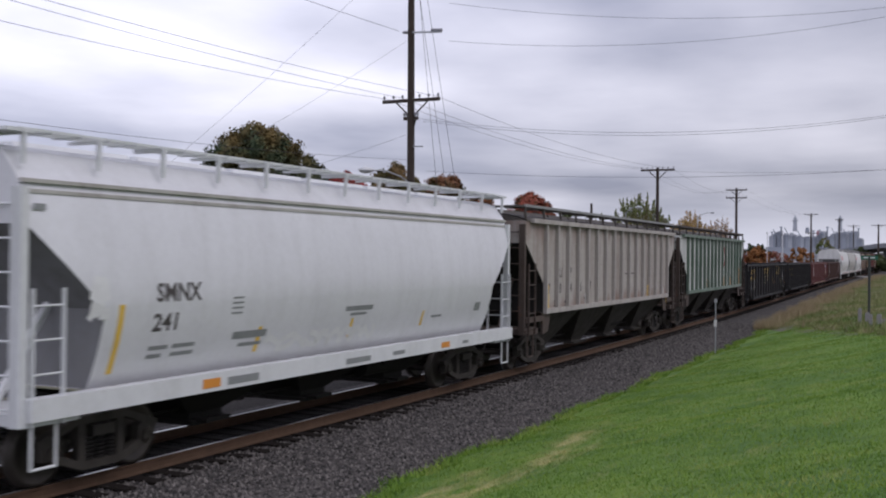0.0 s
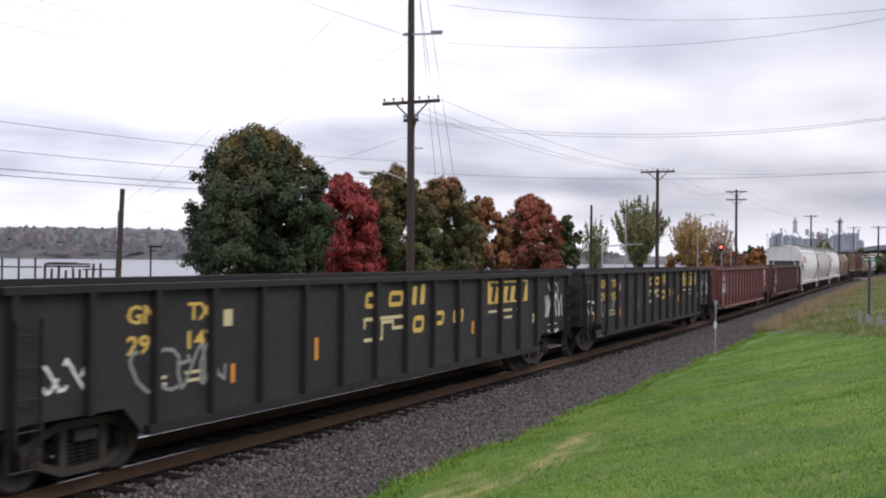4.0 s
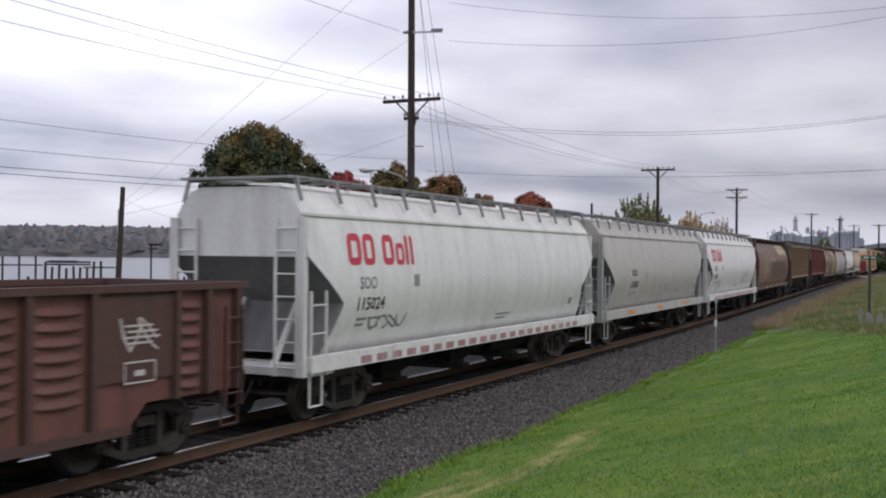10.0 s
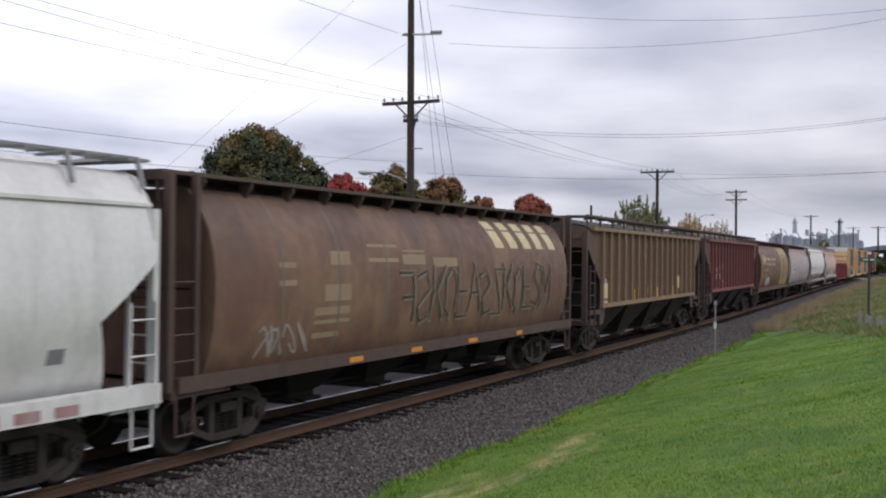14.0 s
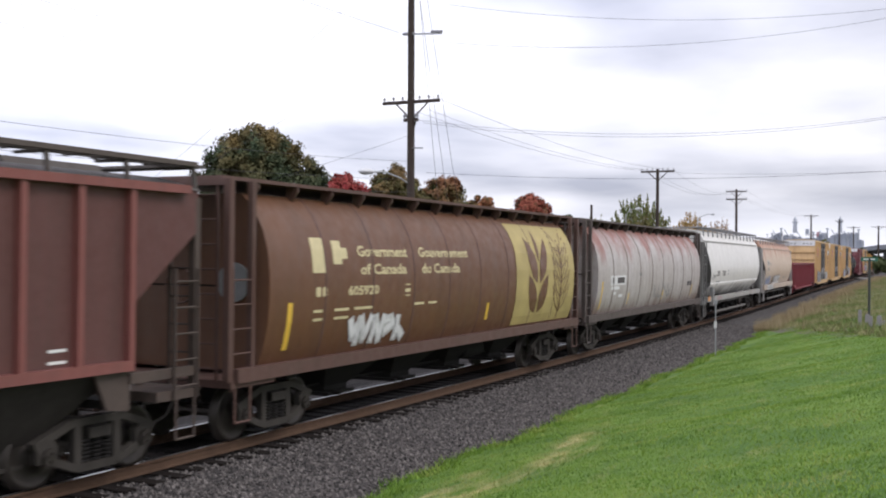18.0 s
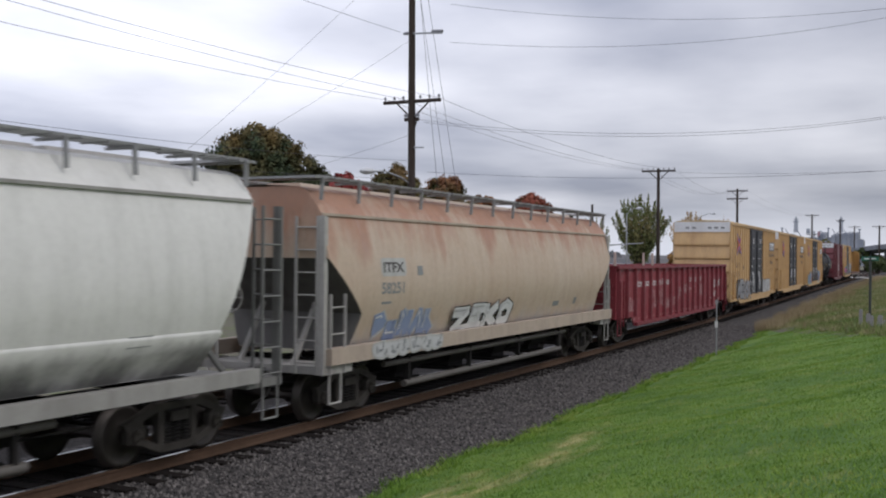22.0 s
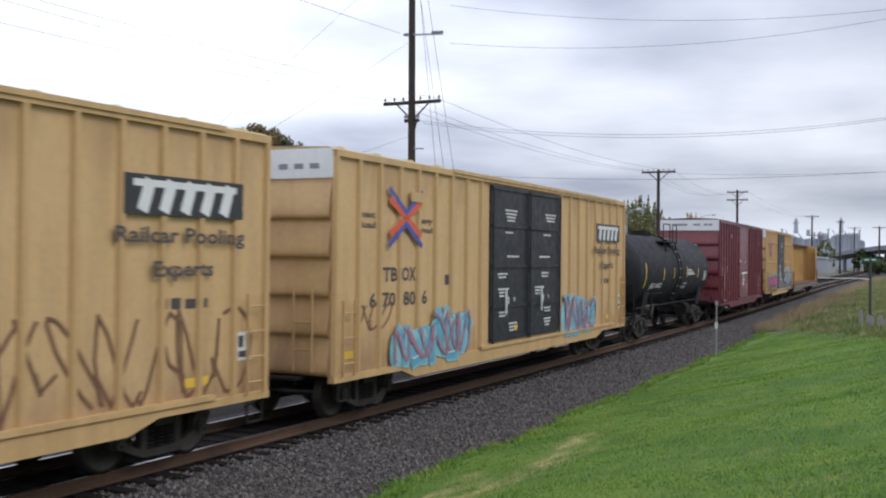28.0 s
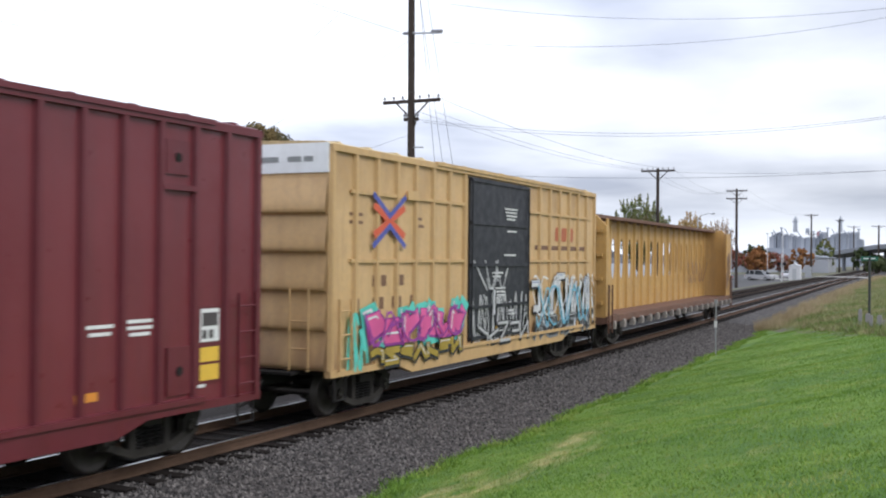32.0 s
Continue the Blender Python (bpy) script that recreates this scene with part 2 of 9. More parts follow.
RED_INK = plain("red lettering paint", (0.50, 0.03, 0.06), 0.55, 0.25, 5)
BLUE_INK = plain("blue emblem paint", (0.10, 0.12, 0.42), 0.55, 0.25, 5)
GOLD_INK = plain("pale yellow lettering paint", (0.62, 0.42, 0.10), 0.6, 0.3, 5)
CREAM_INK = plain("faded cream lettering paint", (0.60, 0.52, 0.30), 0.6, 0.4, 5)
SPRAY_BLACK = plain("black spray paint", (0.03, 0.03, 0.035), 0.5, 0.3, 5)
SPRAY_SILVER = plain("silver spray paint", (0.50, 0.50, 0.50), 0.4, 0.3, 4)
SPRAY_WHITE = plain("white spray paint", (0.70, 0.70, 0.70), 0.5, 0.25, 4)
SPRAY_BLUE = plain("pale blue spray paint", (0.16, 0.45, 0.60), 0.5, 0.35, 4)
SPRAY_VIOLET = plain("slate blue spray paint", (0.26, 0.32, 0.48), 0.5, 0.35, 4)
SPRAY_PINK = plain("pink spray paint", (0.75, 0.12, 0.34), 0.45, 0.3, 4)
SPRAY_TEAL = plain("turquoise spray paint", (0.12, 0.60, 0.50), 0.45, 0.3, 4)
SPRAY_OLIVE = plain("olive yellow spray paint", (0.42, 0.30, 0.05), 0.45, 0.35, 4)
TAN_SPRAY = plain("faded tan spray paint", (0.24, 0.18, 0.12), 0.6, 0.4, 3)
SPRAY_BROWN = plain("brown spray paint", (0.18, 0.09, 0.05), 0.5, 0.3, 4)


# ---- writing and markings on the side that faces the lawn ----
def flat_side(y):
    return lambda z: y


def glyphs(text, size):
    """The mesh of a line of text in the built-in font."""
    cu = bpy.data.curves.new("word", "FONT")
    cu.body, cu.size = text, size * 1.4
    cu.resolution_u = 2
    cu.offset = size * 0.035
    tmp = bpy.data.objects.new("word", cu)
    me = bpy.data.meshes.new_from_object(tmp)
    bpy.data.objects.remove(tmp)
    bpy.data.curves.remove(cu)
    return me


def word(text, x, z, size, mat, parent, side, name="letter", width=None, lean=0.0, lift=0.006, label=""):
    """Real characters, each a part of its own, their lower left corner at (x, z) on the side."""
    done = []
    for i, ch in enumerate(text):
        if ch == " ":
            continue
        whole, me = glyphs(text[:i + 1], size), glyphs(ch, size)
        end = max(v.co.x for v in whole.vertices)
        if not done:
            x_low = min(v.co.x for v in whole.vertices)
        bpy.data.meshes.remove(whole)
        done.append((me, end - max(v.co.x for v in me.vertices)))
    k = (width / (end - x_low)) if width else 1.0
    for me, shift in done:
        for v in me.vertices:
            zz = z + v.co.y
            v.co = Vector((x + (v.co.x + shift - x_low) * k + lean * v.co.y, side(zz) - lift, zz))
        me.name = name
        me.materials.clear()
        me.materials.append(mat)
        part(name, me, mat, parent, label)


def patch(shape, x0, x1, z0, z1, side, lift=0.006, lean=0.0, rows=1):
    """Adds a painted four-cornered patch that follows the side."""
    g = []
    for i in range(rows + 1):
        z = z0 + (z1 - z0) * i / rows
        o = lean * (z - z0)
        g.append([(x0 + o, side(z) - lift, z), (x1 + o, side(z) - lift, z)])
    shape.grid(g, False)
    return shape


def bars(parent, side, mat, rows, name="stencil", lift=0.006):
    """Lines of small unreadable writing, or single strips and placards: (x, z, width, height)."""
    if name in ("stencil", "faded_lettering", "scrape"):
        sh = Shape()
        for x, z, w, h in rows:
            patch(sh, x, x + w, z, z + h, side, lift)
        return tagged(part(name, sh, mat, parent), kind="stuff")
    for x, z, w, h in rows:
        part(name, patch(Shape(), x, x + w, z, z + h, side, lift, 0.0, max(1, int(h / 0.15))), mat, parent)


def blocks(parent, side, mat, x, z, h, widths, gap, lean=0.0, name="emblem", lift=0.006, label=""):
    """A company's name as a row of plain leaning blocks with rounded corners."""
    n = max(4, int(h / 0.07))
    for w in widths:
        if w > 0:
            rows = []
            for i in range(n + 1):
                t = h * i / n
                c = min(w, h) * 0.13 * (max(0.0, 1 - 5 * min(i, n - i) / n))
                rows.append([(x + u + lean * t, side(z + t) - lift, z + t) for u in (c, w - c)])
            part(name + "_block", Shape().grid(rows, False), mat, parent, label)
        x += abs(w) + gap


def rings(parent, side, mat, boxes, lean=0.0, name="emblem", lift=0.006, weight=0.3):
    """A company's name as plain rounded frames (hollow) and bars: (x, z, width, height, hollow)."""
    for x, z, w, h, hollow in boxes:
        t = weight * min(w, h * 0.8)
        def loop(x0, x1, z0, z1, r):
            out = []
            for cx, cz, a0 in ((x1 - r, z1 - r, 0), (x0 + r, z1 - r, 90), (x0 + r, z0 + r, 180), (x1 - r, z0 + r, 270)):
                out += [(cx + r * math.cos(radians(a0 + 30 * k)), cz + r * math.sin(radians(a0 + 30 * k))) for k in range(4)]
            out.append(out[0])
            fine = [(p[0] + (q[0] - p[0]) * k / 4, p[1] + (q[1] - p[1]) * k / 4) for p, q in zip(out, out[1:]) for k in range(4)] + out[:1]
            return [(u + lean * (v - z), side(v) - lift, v) for u, v in fine]
        r = 0.30 * min(w, h)
        rows = [loop(x, x + w, z, z + h, r)]
        if hollow:
            rows.append(loop(x + t, x + w - t, z + t, z + h - t, max(0.01, r - t)))
        else:
            c = rows[0]
            rows.append([(x + w / 2 + lean * (p[2] - z), p[1], p[2]) for p in c])
        part(name + "_shape", Shape().grid(rows, False), mat, parent)


def stroke(sh, pts, w, side, lift):
    for (x0, z0), (x1, z1) in zip(pts, pts[1:]):
        d = Vector((x1 - x0, z1 - z0))
        if d.length < 1e-4:
            continue
        n = Vector((-d.y, d.x)).normalized() * w / 2
        e = d.normalized() * w * 0.35
        q = [(x0 - e.x + n.x, z0 - e.y + n.y), (x1 + e.x + n.x, z1 + e.y + n.y), (x1 + e.x - n.x, z1 + e.y - n.y), (x0 - e.x - n.x, z0 - e.y - n.y)]
        sh.add([(x, side(z) - lift, z) for x, z in q], [(0, 1, 2, 3)])


def blob(sh, cx, cz, rx, rz, side, lift, rnd, n=18):
    ph, k = rnd.uniform(0, 6), rnd.choice((2, 3, 4))
    rings = []
    for f in (0.02, 0.35, 0.7, 1.0):
        ring = []
        for i in range(n + 1):
            a = 2 * math.pi * i / n
            c, s = math.cos(a), math.sin(a)
            q = 1 / max(abs(c), abs(s)) ** 0.75 * (1 + 0.10 * math.sin(k * a + ph)) * f
            z = cz + rz * s * q * 0.9
            ring.append((cx + rx * c * q * 0.9, side(z) - lift, z))
        rings.append(ring)
    sh.grid(rings, False)


# sprayed letter-like shapes, drawn as bent bars in a unit box
BENDS = ([(0, 1), (0.9, 1), (0.1, 0), (1, 0)], [(0.9, 1), (0.1, 1), (0.1, 0.5), (0.7, 0.5), (0.1, 0.5), (0.1, 0), (0.95, 0)], [(0.1, 0), (0.1, 1), (0.1, 0.45), (0.9, 1), (0.35, 0.5), (0.95, 0)],
         [(0.15, 0.15), (0.1, 0.8), (0.5, 1), (0.9, 0.8), (0.85, 0.15), (0.5, 0), (0.15, 0.15)], [(0, 0), (0.1, 1), (0.5, 0.3), (0.9, 1), (1, 0)], [(0.1, 0), (0.1, 1), (0.85, 0), (0.9, 1)],
         [(0.9, 0.9), (0.4, 1), (0.1, 0.7), (0.85, 0.35), (0.6, 0), (0.05, 0.1)], [(0, 0), (0.45, 1), (0.95, 0), (0.75, 0.4), (0.2, 0.4)])


def fat_letters(parent, side, x0, x1, z0, z1, picks, fill, edge, seed, inner=None, lift=0.006, weight=0.16, turned=True, cut=9):
    """A sprayed piece of fat overlapping bent bars with an outline round each."""
    rnd = random.Random(seed)
    w = (x1 - x0) / len(picks)
    for i, p in enumerate(picks):
        tilt, dz, up = rnd.uniform(-0.12, 0.12), rnd.uniform(-0.05, 0.06) * (z1 - z0), rnd.uniform(0.9, 1.05)
        a, b = x0 + w * i + weight * 0.5, max(0.05, w * 1.14 - weight)
        c, d = z0 + weight * 0.6 + dz, (z1 - z0 - weight * 1.2) * up
        pts = [(a + b * u + tilt * d * v, c + d * v) for u, v in (BENDS[p] if not turned or i % 3 == 2 else [(1 - q, e) if i % 3 == 0 else (q, 1 - e) for q, e in BENDS[p]])][:cut]
        fine = [(q[0] + (e[0] - q[0]) * k / 3, q[1] + (e[1] - q[1]) * k / 3) for q, e in zip(pts, pts[1:]) for k in range(3)] + [pts[-1]]
        back, front, glint = Shape(), Shape(), Shape()
        stroke(back, [(x + 0.03, z - 0.02) for x, z in fine], weight + 0.09, side, lift + 0.0006 * i)
        stroke(front, fine, weight, side, lift + 0.008 + 0.0006 * i)
        stroke(glint, [(x - weight * 0.2, z + weight * 0.22) for x, z in fine[: len(fine) // 2]], weight * 0.16, side, lift + 0.016 + 0.0006 * i)
        base = part("graffiti_letter", back, edge, parent)
        part("letter_fill", front, fill, base)
        tagged(part("letter_stroke", glint, inner or edge, base), kind="stuff")


def spray(parent, side, x0, x1, z0, z1, letters, fill, edge, seed, inner=None, lift=0.006):
    """A sprayed piece of bulging shapes: each one an outline, a fill on it, and short dark strokes."""
    rnd = random.Random(seed)
    w = (x1 - x0) / letters
    for i in range(letters):
        cx, cz = x0 + w * (i + 0.5) + rnd.uniform(-0.06, 0.06) * w, (z0 + z1) / 2 + rnd.uniform(-0.05, 0.05) * (z1 - z0)
        rx, rz = w * rnd.uniform(0.48, 0.60), (z1 - z0) / 2 * rnd.uniform(0.85, 1.0)
        state = rnd.getstate()
        back, front, marks = Shape(), Shape(), Shape()
        blob(back, cx, cz, rx + 0.05, rz + 0.05, side, lift + 0.0003 * i, rnd)
        rnd.setstate(state)
        blob(front, cx, cz, rx, rz, side, lift + 0.003 + 0.0004 * i, rnd)
        for _ in range(4):
            a, b = cx + rnd.uniform(-0.6, 0.6) * rx, cz + rnd.uniform(-0.7, 0.4) * rz
            d = rnd.choice(((0, 0.5), (0.35, 0), (0.25, 0.35), (-0.2, 0.4), (0.1, 0.6)))
            stroke(marks, [(a, b), (a + d[0] * rx, b + d[1] * rz), (a + d[0] * rx * 1.2, b + d[1] * rz * 1.6)], 0.05, side, lift + 0.009)
        base = part("graffiti_letter", back, edge, parent)
        part("letter_fill", front, fill, base)
        tagged(part("letter_stroke", marks, inner or edge, base), kind="stuff")


def scrawl(parent, side, x0, x1, z0, z1, n, mat, seed, w=0.05, lift=0.007):
    """Loose looping lines of a sprayed tag."""
    rnd = random.Random(seed)
    sh = Shape()
    for i in range(n):
        cx = x0 + (x1 - x0) * (i + 0.5) / n
        pts = []
        r = (x1 - x0) / n * 0.6
        p1, p2, k = rnd.uniform(0, 6), rnd.uniform(0, 6), rnd.choice((1, 2))
        for j in range(13):
            a = j / 12 * rnd.uniform(4.2, 5.6)
            pts.append((cx + r * math.sin(a + p1), (z0 + z1) / 2 + (z1 - z0) / 2 * math.sin(k * a + p2)))
        stroke(sh, pts, w, side, lift)
    tagged(part("graffiti_tag", sh, mat, parent), kind="stuff")


# ---- ground, ballast, rails ----
def grassy_edge(x):
    """Where the lawn and the weedy bank meet the ballast."""
    return max(-4.25, line(x)[0] - 4.1 + 0.45 * min(1.0, max(0.0, (x - 46) / 22))) + 0.10 * math.sin(x * 0.9) + 0.07 * math.sin(x * 2.3 + 1)


def bank(x, y):
    """Height of the ground on the lawn's side of the line."""
    e = max(0.0, grassy_edge(x) - y)
    near = -0.34 + 0.225 * min(e, 7.6) + 0.02 * max(0.0, min(e, 25) - 7.6)
    far = -0.30 + 0.10 * min(e, 9.0)
    k = min(1.0, max(0.0, (x - 45) / 40))
    return near * (1 - k) + far * k + 0.03 * math.sin(x * 0.7 + y) * min(1, e)


def ground_z(x, y):
    c = line(x)[0]
    if y < grassy_edge(x):
        return bank(x, y)
    if y < c + 8.0:
        return -0.50
    if y < 48:
        return -0.50 - 0.25 * min(1.0, (y - c - 8.0) / 4)
    return -0.75 - 5.5 * min(1.0, (y - 48) / 14)


GRAVEL_DIRT = None


def ground_materials():
    m, nt, bs = material("gravelly dirt and dry weeds")
    c = blend(nt, remap(nt, noise_node(nt, 0.35, 6), 0.35, 0.65), (0.10, 0.088, 0.060), (0.115, 0.105, 0.085))
    c = blend(nt, remap(nt, noise_node(nt, 1.4, 6), 0.45, 0.65, 0, 0.8), c, (0.095, 0.125, 0.035))
    nt.links.new(c, bs.inputs["Base Color"])
    bs.inputs["Roughness"].default_value = 0.95
    bump(nt, bs, noise_node(nt, 14, 6), 0.6, 0.05)
    lawn, nt, bs = material("mown grass")
    c = blend(nt, remap(nt, noise_node(nt, 0.5, 5, 0.6), 0.38, 0.62), (0.066, 0.150, 0.019), (0.150, 0.250, 0.031))
    c = blend(nt, remap(nt, noise_node(nt, 2.6, 6, 0.65, (1.0, 0.7, 1)), 0.50, 0.66, 0, 0.7), c, (0.052, 0.112, 0.017))
    c = blend(nt, remap(nt, noise_node(nt, 1.5, 6, 0.65, (0.45, 1.4, 1)), 0.56, 0.68, 0, 0.65), c, (0.24, 0.265, 0.070))
    for q in PATCHES:
        c = blend(nt, dry_patch(nt, *q), c, (0.46, 0.40, 0.18))
    c = blend(nt, remap(nt, noise_node(nt, 5, 6, 0.65), 0.38, 0.7, 0, 0.45), c, (0.070, 0.150, 0.018))
    nt.links.new(c, bs.inputs["Base Color"])
    bs.inputs["Roughness"].default_value = 0.9
    bump(nt, bs, noise_node(nt, 60, 4), 0.8, 0.04)
    stone, nt, bs = material("dark crushed stone")
    v = nt.nodes.new("ShaderNodeTexVoronoi")
    v.inputs["Scale"].default_value = 17
    tc = nt.nodes.new("ShaderNodeTexCoord")
    nt.links.new(tc.outputs["Object"], v.inputs["Vector"])
    sep = nt.nodes.new("ShaderNodeSeparateColor")
    nt.links.new(v.outputs["Color"], sep.inputs[0])
    c = blend(nt, sep.outputs[0], (0.015, 0.013, 0.013), (0.100, 0.087, 0.080))
    c = blend(nt, remap(nt, noise_node(nt, 0.6, 4), 0.4, 0.7, 0, 0.45), c, (0.026, 0.021, 0.021))
    nt.links.new(c, bs.inputs["Base Color"])
    bs.inputs["Roughness"].default_value = 0.9
    bump(nt, bs, v.outputs["Distance"], 1.0, 0.06)
    pieces, nt, bs = material("loose crushed stones")
    g = nt.nodes.new("ShaderNodeNewGeometry")
    c = blend(nt, g.outputs["Random Per Island"], (0.018, 0.016, 0.016), (0.17, 0.152, 0.142))
    nt.links.new(c, bs.inputs["Base Color"])
    bs.inputs["Roughness"].default_value = 0.85
    # darker, finer stone for the bed beyond the near track
    far_stone, nt, bs = material("dark fine stone")
    c = blend(nt, remap(nt, noise_node(nt, 0.5, 5), 0.35, 0.65), (0.020, 0.018, 0.018), (0.042, 0.037, 0.034))
    c = blend(nt, remap(nt, noise_node(nt, 22, 4, 0.7), 0.4, 0.7), c, (0.062, 0.056, 0.052))
    nt.links.new(c, bs.inputs["Base Color"])
    bs.inputs["Roughness"].default_value, bs.inputs["Specular IOR Level"].default_value = 0.95, 0.15
    bump(nt, bs, noise_node(nt, 20, 5), 0.8, 0.04)
    return m, lawn, stone, pieces, far_stone


DIRT, LAWN, STONE, STONES, FAR_STONE = ground_materials()


def spread(a, b, n, power=1.0):
    return [a + (b - a) * (i / n) ** power for i in range(n + 1)]


def build_ground():
    xs = [-3000, -800, -200, -60] + spread(-30, 80, 110) + spread(84, 300, 54) + [400, 600, 1000, 2000, 4500]
    ys = [-3000, -600, -150, -60, -35] + spread(-25, 10, 70) + spread(12, 64, 26) + [66]
    sh = Shape()
    sh.grid([[(x, y, ground_z(x, y) - 0.03) for y in ys] for x in xs])
    solid("ground", sh, DIRT, kind="structure", tidy=False)
    # the mown lawn ends along a line that swings away from the track
    rim = lambda y: 51 - 19 * min(1.0, max(0.0, (-4.3 - y) / 5.3)) - 0.5 * max(0.0, -9.6 - y)
    rows = []
    for i in range(91):
        row = []
        for j in range(51):
            v = (j / 50) ** 1.3
            y0 = grassy_edge(20) - 20 * v
            x = -12 + (rim(y0) + 12) * i / 90
            y = grassy_edge(x) - 20 * v
            row.append((x, y, ground_z(x, y - 0.001) + 0.0))
        rows.append(row)
    solid("lawn", Shape().grid(rows), LAWN, kind="structure", tidy=False)
    ss = [-30] + spread(-10, 90, 50) + spread(95, 420, 40)
    prof = lambda s: [(grassy_edge(s) - line(s)[0] - 0.5, -0.44), (grassy_edge(s) - line(s)[0] + 0.3, -0.36), (-2.6, -0.30), (-1.75, -0.215), (1.9, -0.215), (2.05, -0.26), (2.3, -0.215), (5.8, -0.215), (6.6, -0.34), (8.2, -0.5)]
    solid("ballast_bed", Shape().grid([[on_line(s, d, z) for d, z in prof(s)[:5]] for s in ss]), STONE, kind="structure", tidy=False)
    solid("far_bed", Shape().grid([[on_line(s, d, z) for d, z in prof(s)[4:]] for s in ss]), FAR_STONE, kind="structure", tidy=False)


build_ground()


def build_track_bed():
    """A near-black stone sheet between the running rails, painting in the train's shade."""
    m, nt, bs = material("crushed stone darkened for train shade")
    v = nt.nodes.new("ShaderNodeTexVoronoi")
    v.inputs["Scale"].default_value = 17
    tc = nt.nodes.new("ShaderNodeTexCoord")
    nt.links.new(tc.outputs["Object"], v.inputs["Vector"])
    sep = nt.nodes.new("ShaderNodeSeparateColor")
    nt.links.new(v.outputs["Color"], sep.inputs[0])
    # both tones sit near black: the shade beneath the wagons, as colour
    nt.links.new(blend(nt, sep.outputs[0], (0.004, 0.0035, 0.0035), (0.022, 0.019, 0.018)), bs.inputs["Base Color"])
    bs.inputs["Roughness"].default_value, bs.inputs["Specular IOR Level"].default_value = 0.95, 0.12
    bump(nt, bs, v.outputs["Distance"], 1.0, 0.05)
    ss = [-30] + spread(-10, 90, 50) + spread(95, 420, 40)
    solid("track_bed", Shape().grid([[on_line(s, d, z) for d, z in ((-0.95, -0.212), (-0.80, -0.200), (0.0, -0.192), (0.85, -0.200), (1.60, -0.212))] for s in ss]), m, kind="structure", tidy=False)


build_track_bed()


def blades(name, spots, h0, h1, w, mat, label, seed, lean=0.5):
    """Single grass blades, each one thin triangle, as one object."""
    rnd = np.random.default_rng(seed)
    p = np.array(spots)
    n = len(p)
    a = rnd.uniform(0, 6.283, n)
    h = rnd.uniform(h0, h1, n)
    side = np.stack([np.cos(a), np.sin(a), np.zeros(n)], 1) * (w * rnd.uniform(0.6, 1.4, n))[:, None]
    b = rnd.uniform(0, 6.283, n)
    tip = np.stack([np.cos(b) * h * lean, np.sin(b) * h * lean, h], 1) * rnd.uniform(0.5, 1.0, (n, 1))
    v = np.stack([p - side, p + side, p + tip], 1).reshape(-1, 3)
    me = bpy.data.meshes.new(name)
    me.from_pydata(v.tolist(), [], np.arange(3 * n).reshape(-1, 3).tolist())
    me.materials.append(mat)
    return tagged(new(name, me), label, "grass", kind="stuff")


def island_colours(name, colours, rough=0.75, gloss=0.3, patch_scale=0.5, second=None, crest=None):
    """Each blade or leaf takes its own colour from a ramp; patches shift the choice."""
    m, nt, bs = material(name)
    g = nt.nodes.new("ShaderNodeNewGeometry")
    add = nt.nodes.new("ShaderNodeMath")
    add.operation = "MULTIPLY_ADD"
    nt.links.new(g.outputs["Random Per Island"], add.inputs[0])
    add.inputs[1].default_value = 0.42
    nt.links.new(remap(nt, noise_node(nt, patch_scale, 3), 0.3, 0.7, 0.0, 0.58), add.inputs[2])
    ramp = nt.nodes.new("ShaderNodeValToRGB")
    e = ramp.color_ramp.elements
    while len(e) < len(colours):
        e.new(0.5)
    for i, c in enumerate(colours):
        e[i].position, e[i].color = i / (len(colours) - 1), (*c, 1)
    nt.links.new(add.outputs[0], ramp.inputs[0])
    c = ramp.outputs[0]
    for q in second or ():
        c = blend(nt, dry_patch(nt, *q), c, (0.48, 0.42, 0.19))
    if crest:
        tc = nt.nodes.new("ShaderNodeTexCoord")
        sep = nt.nodes.new("ShaderNodeSeparateXYZ")
        nt.links.new(tc.outputs["Object"], sep.inputs[0])
        mix = nt.nodes.new("ShaderNodeMath")
        mix.operation = "MULTIPLY"
        nt.links.new(remap(nt, sep.outputs[2], crest[0], crest[1]), mix.inputs[0])
        nt.links.new(remap(nt, noise_node(nt, 0.45, 4), 0.40, 0.58), mix.inputs[1])
        c = blend(nt, remap(nt, mix.outputs[0], 0, 1, 0, crest[3]), c, crest[2])
    nt.links.new(c, bs.inputs["Base Color"])
    bs.inputs["Roughness"].default_value = rough
    bs.inputs["Specular IOR Level"].default_value = gloss
    return m


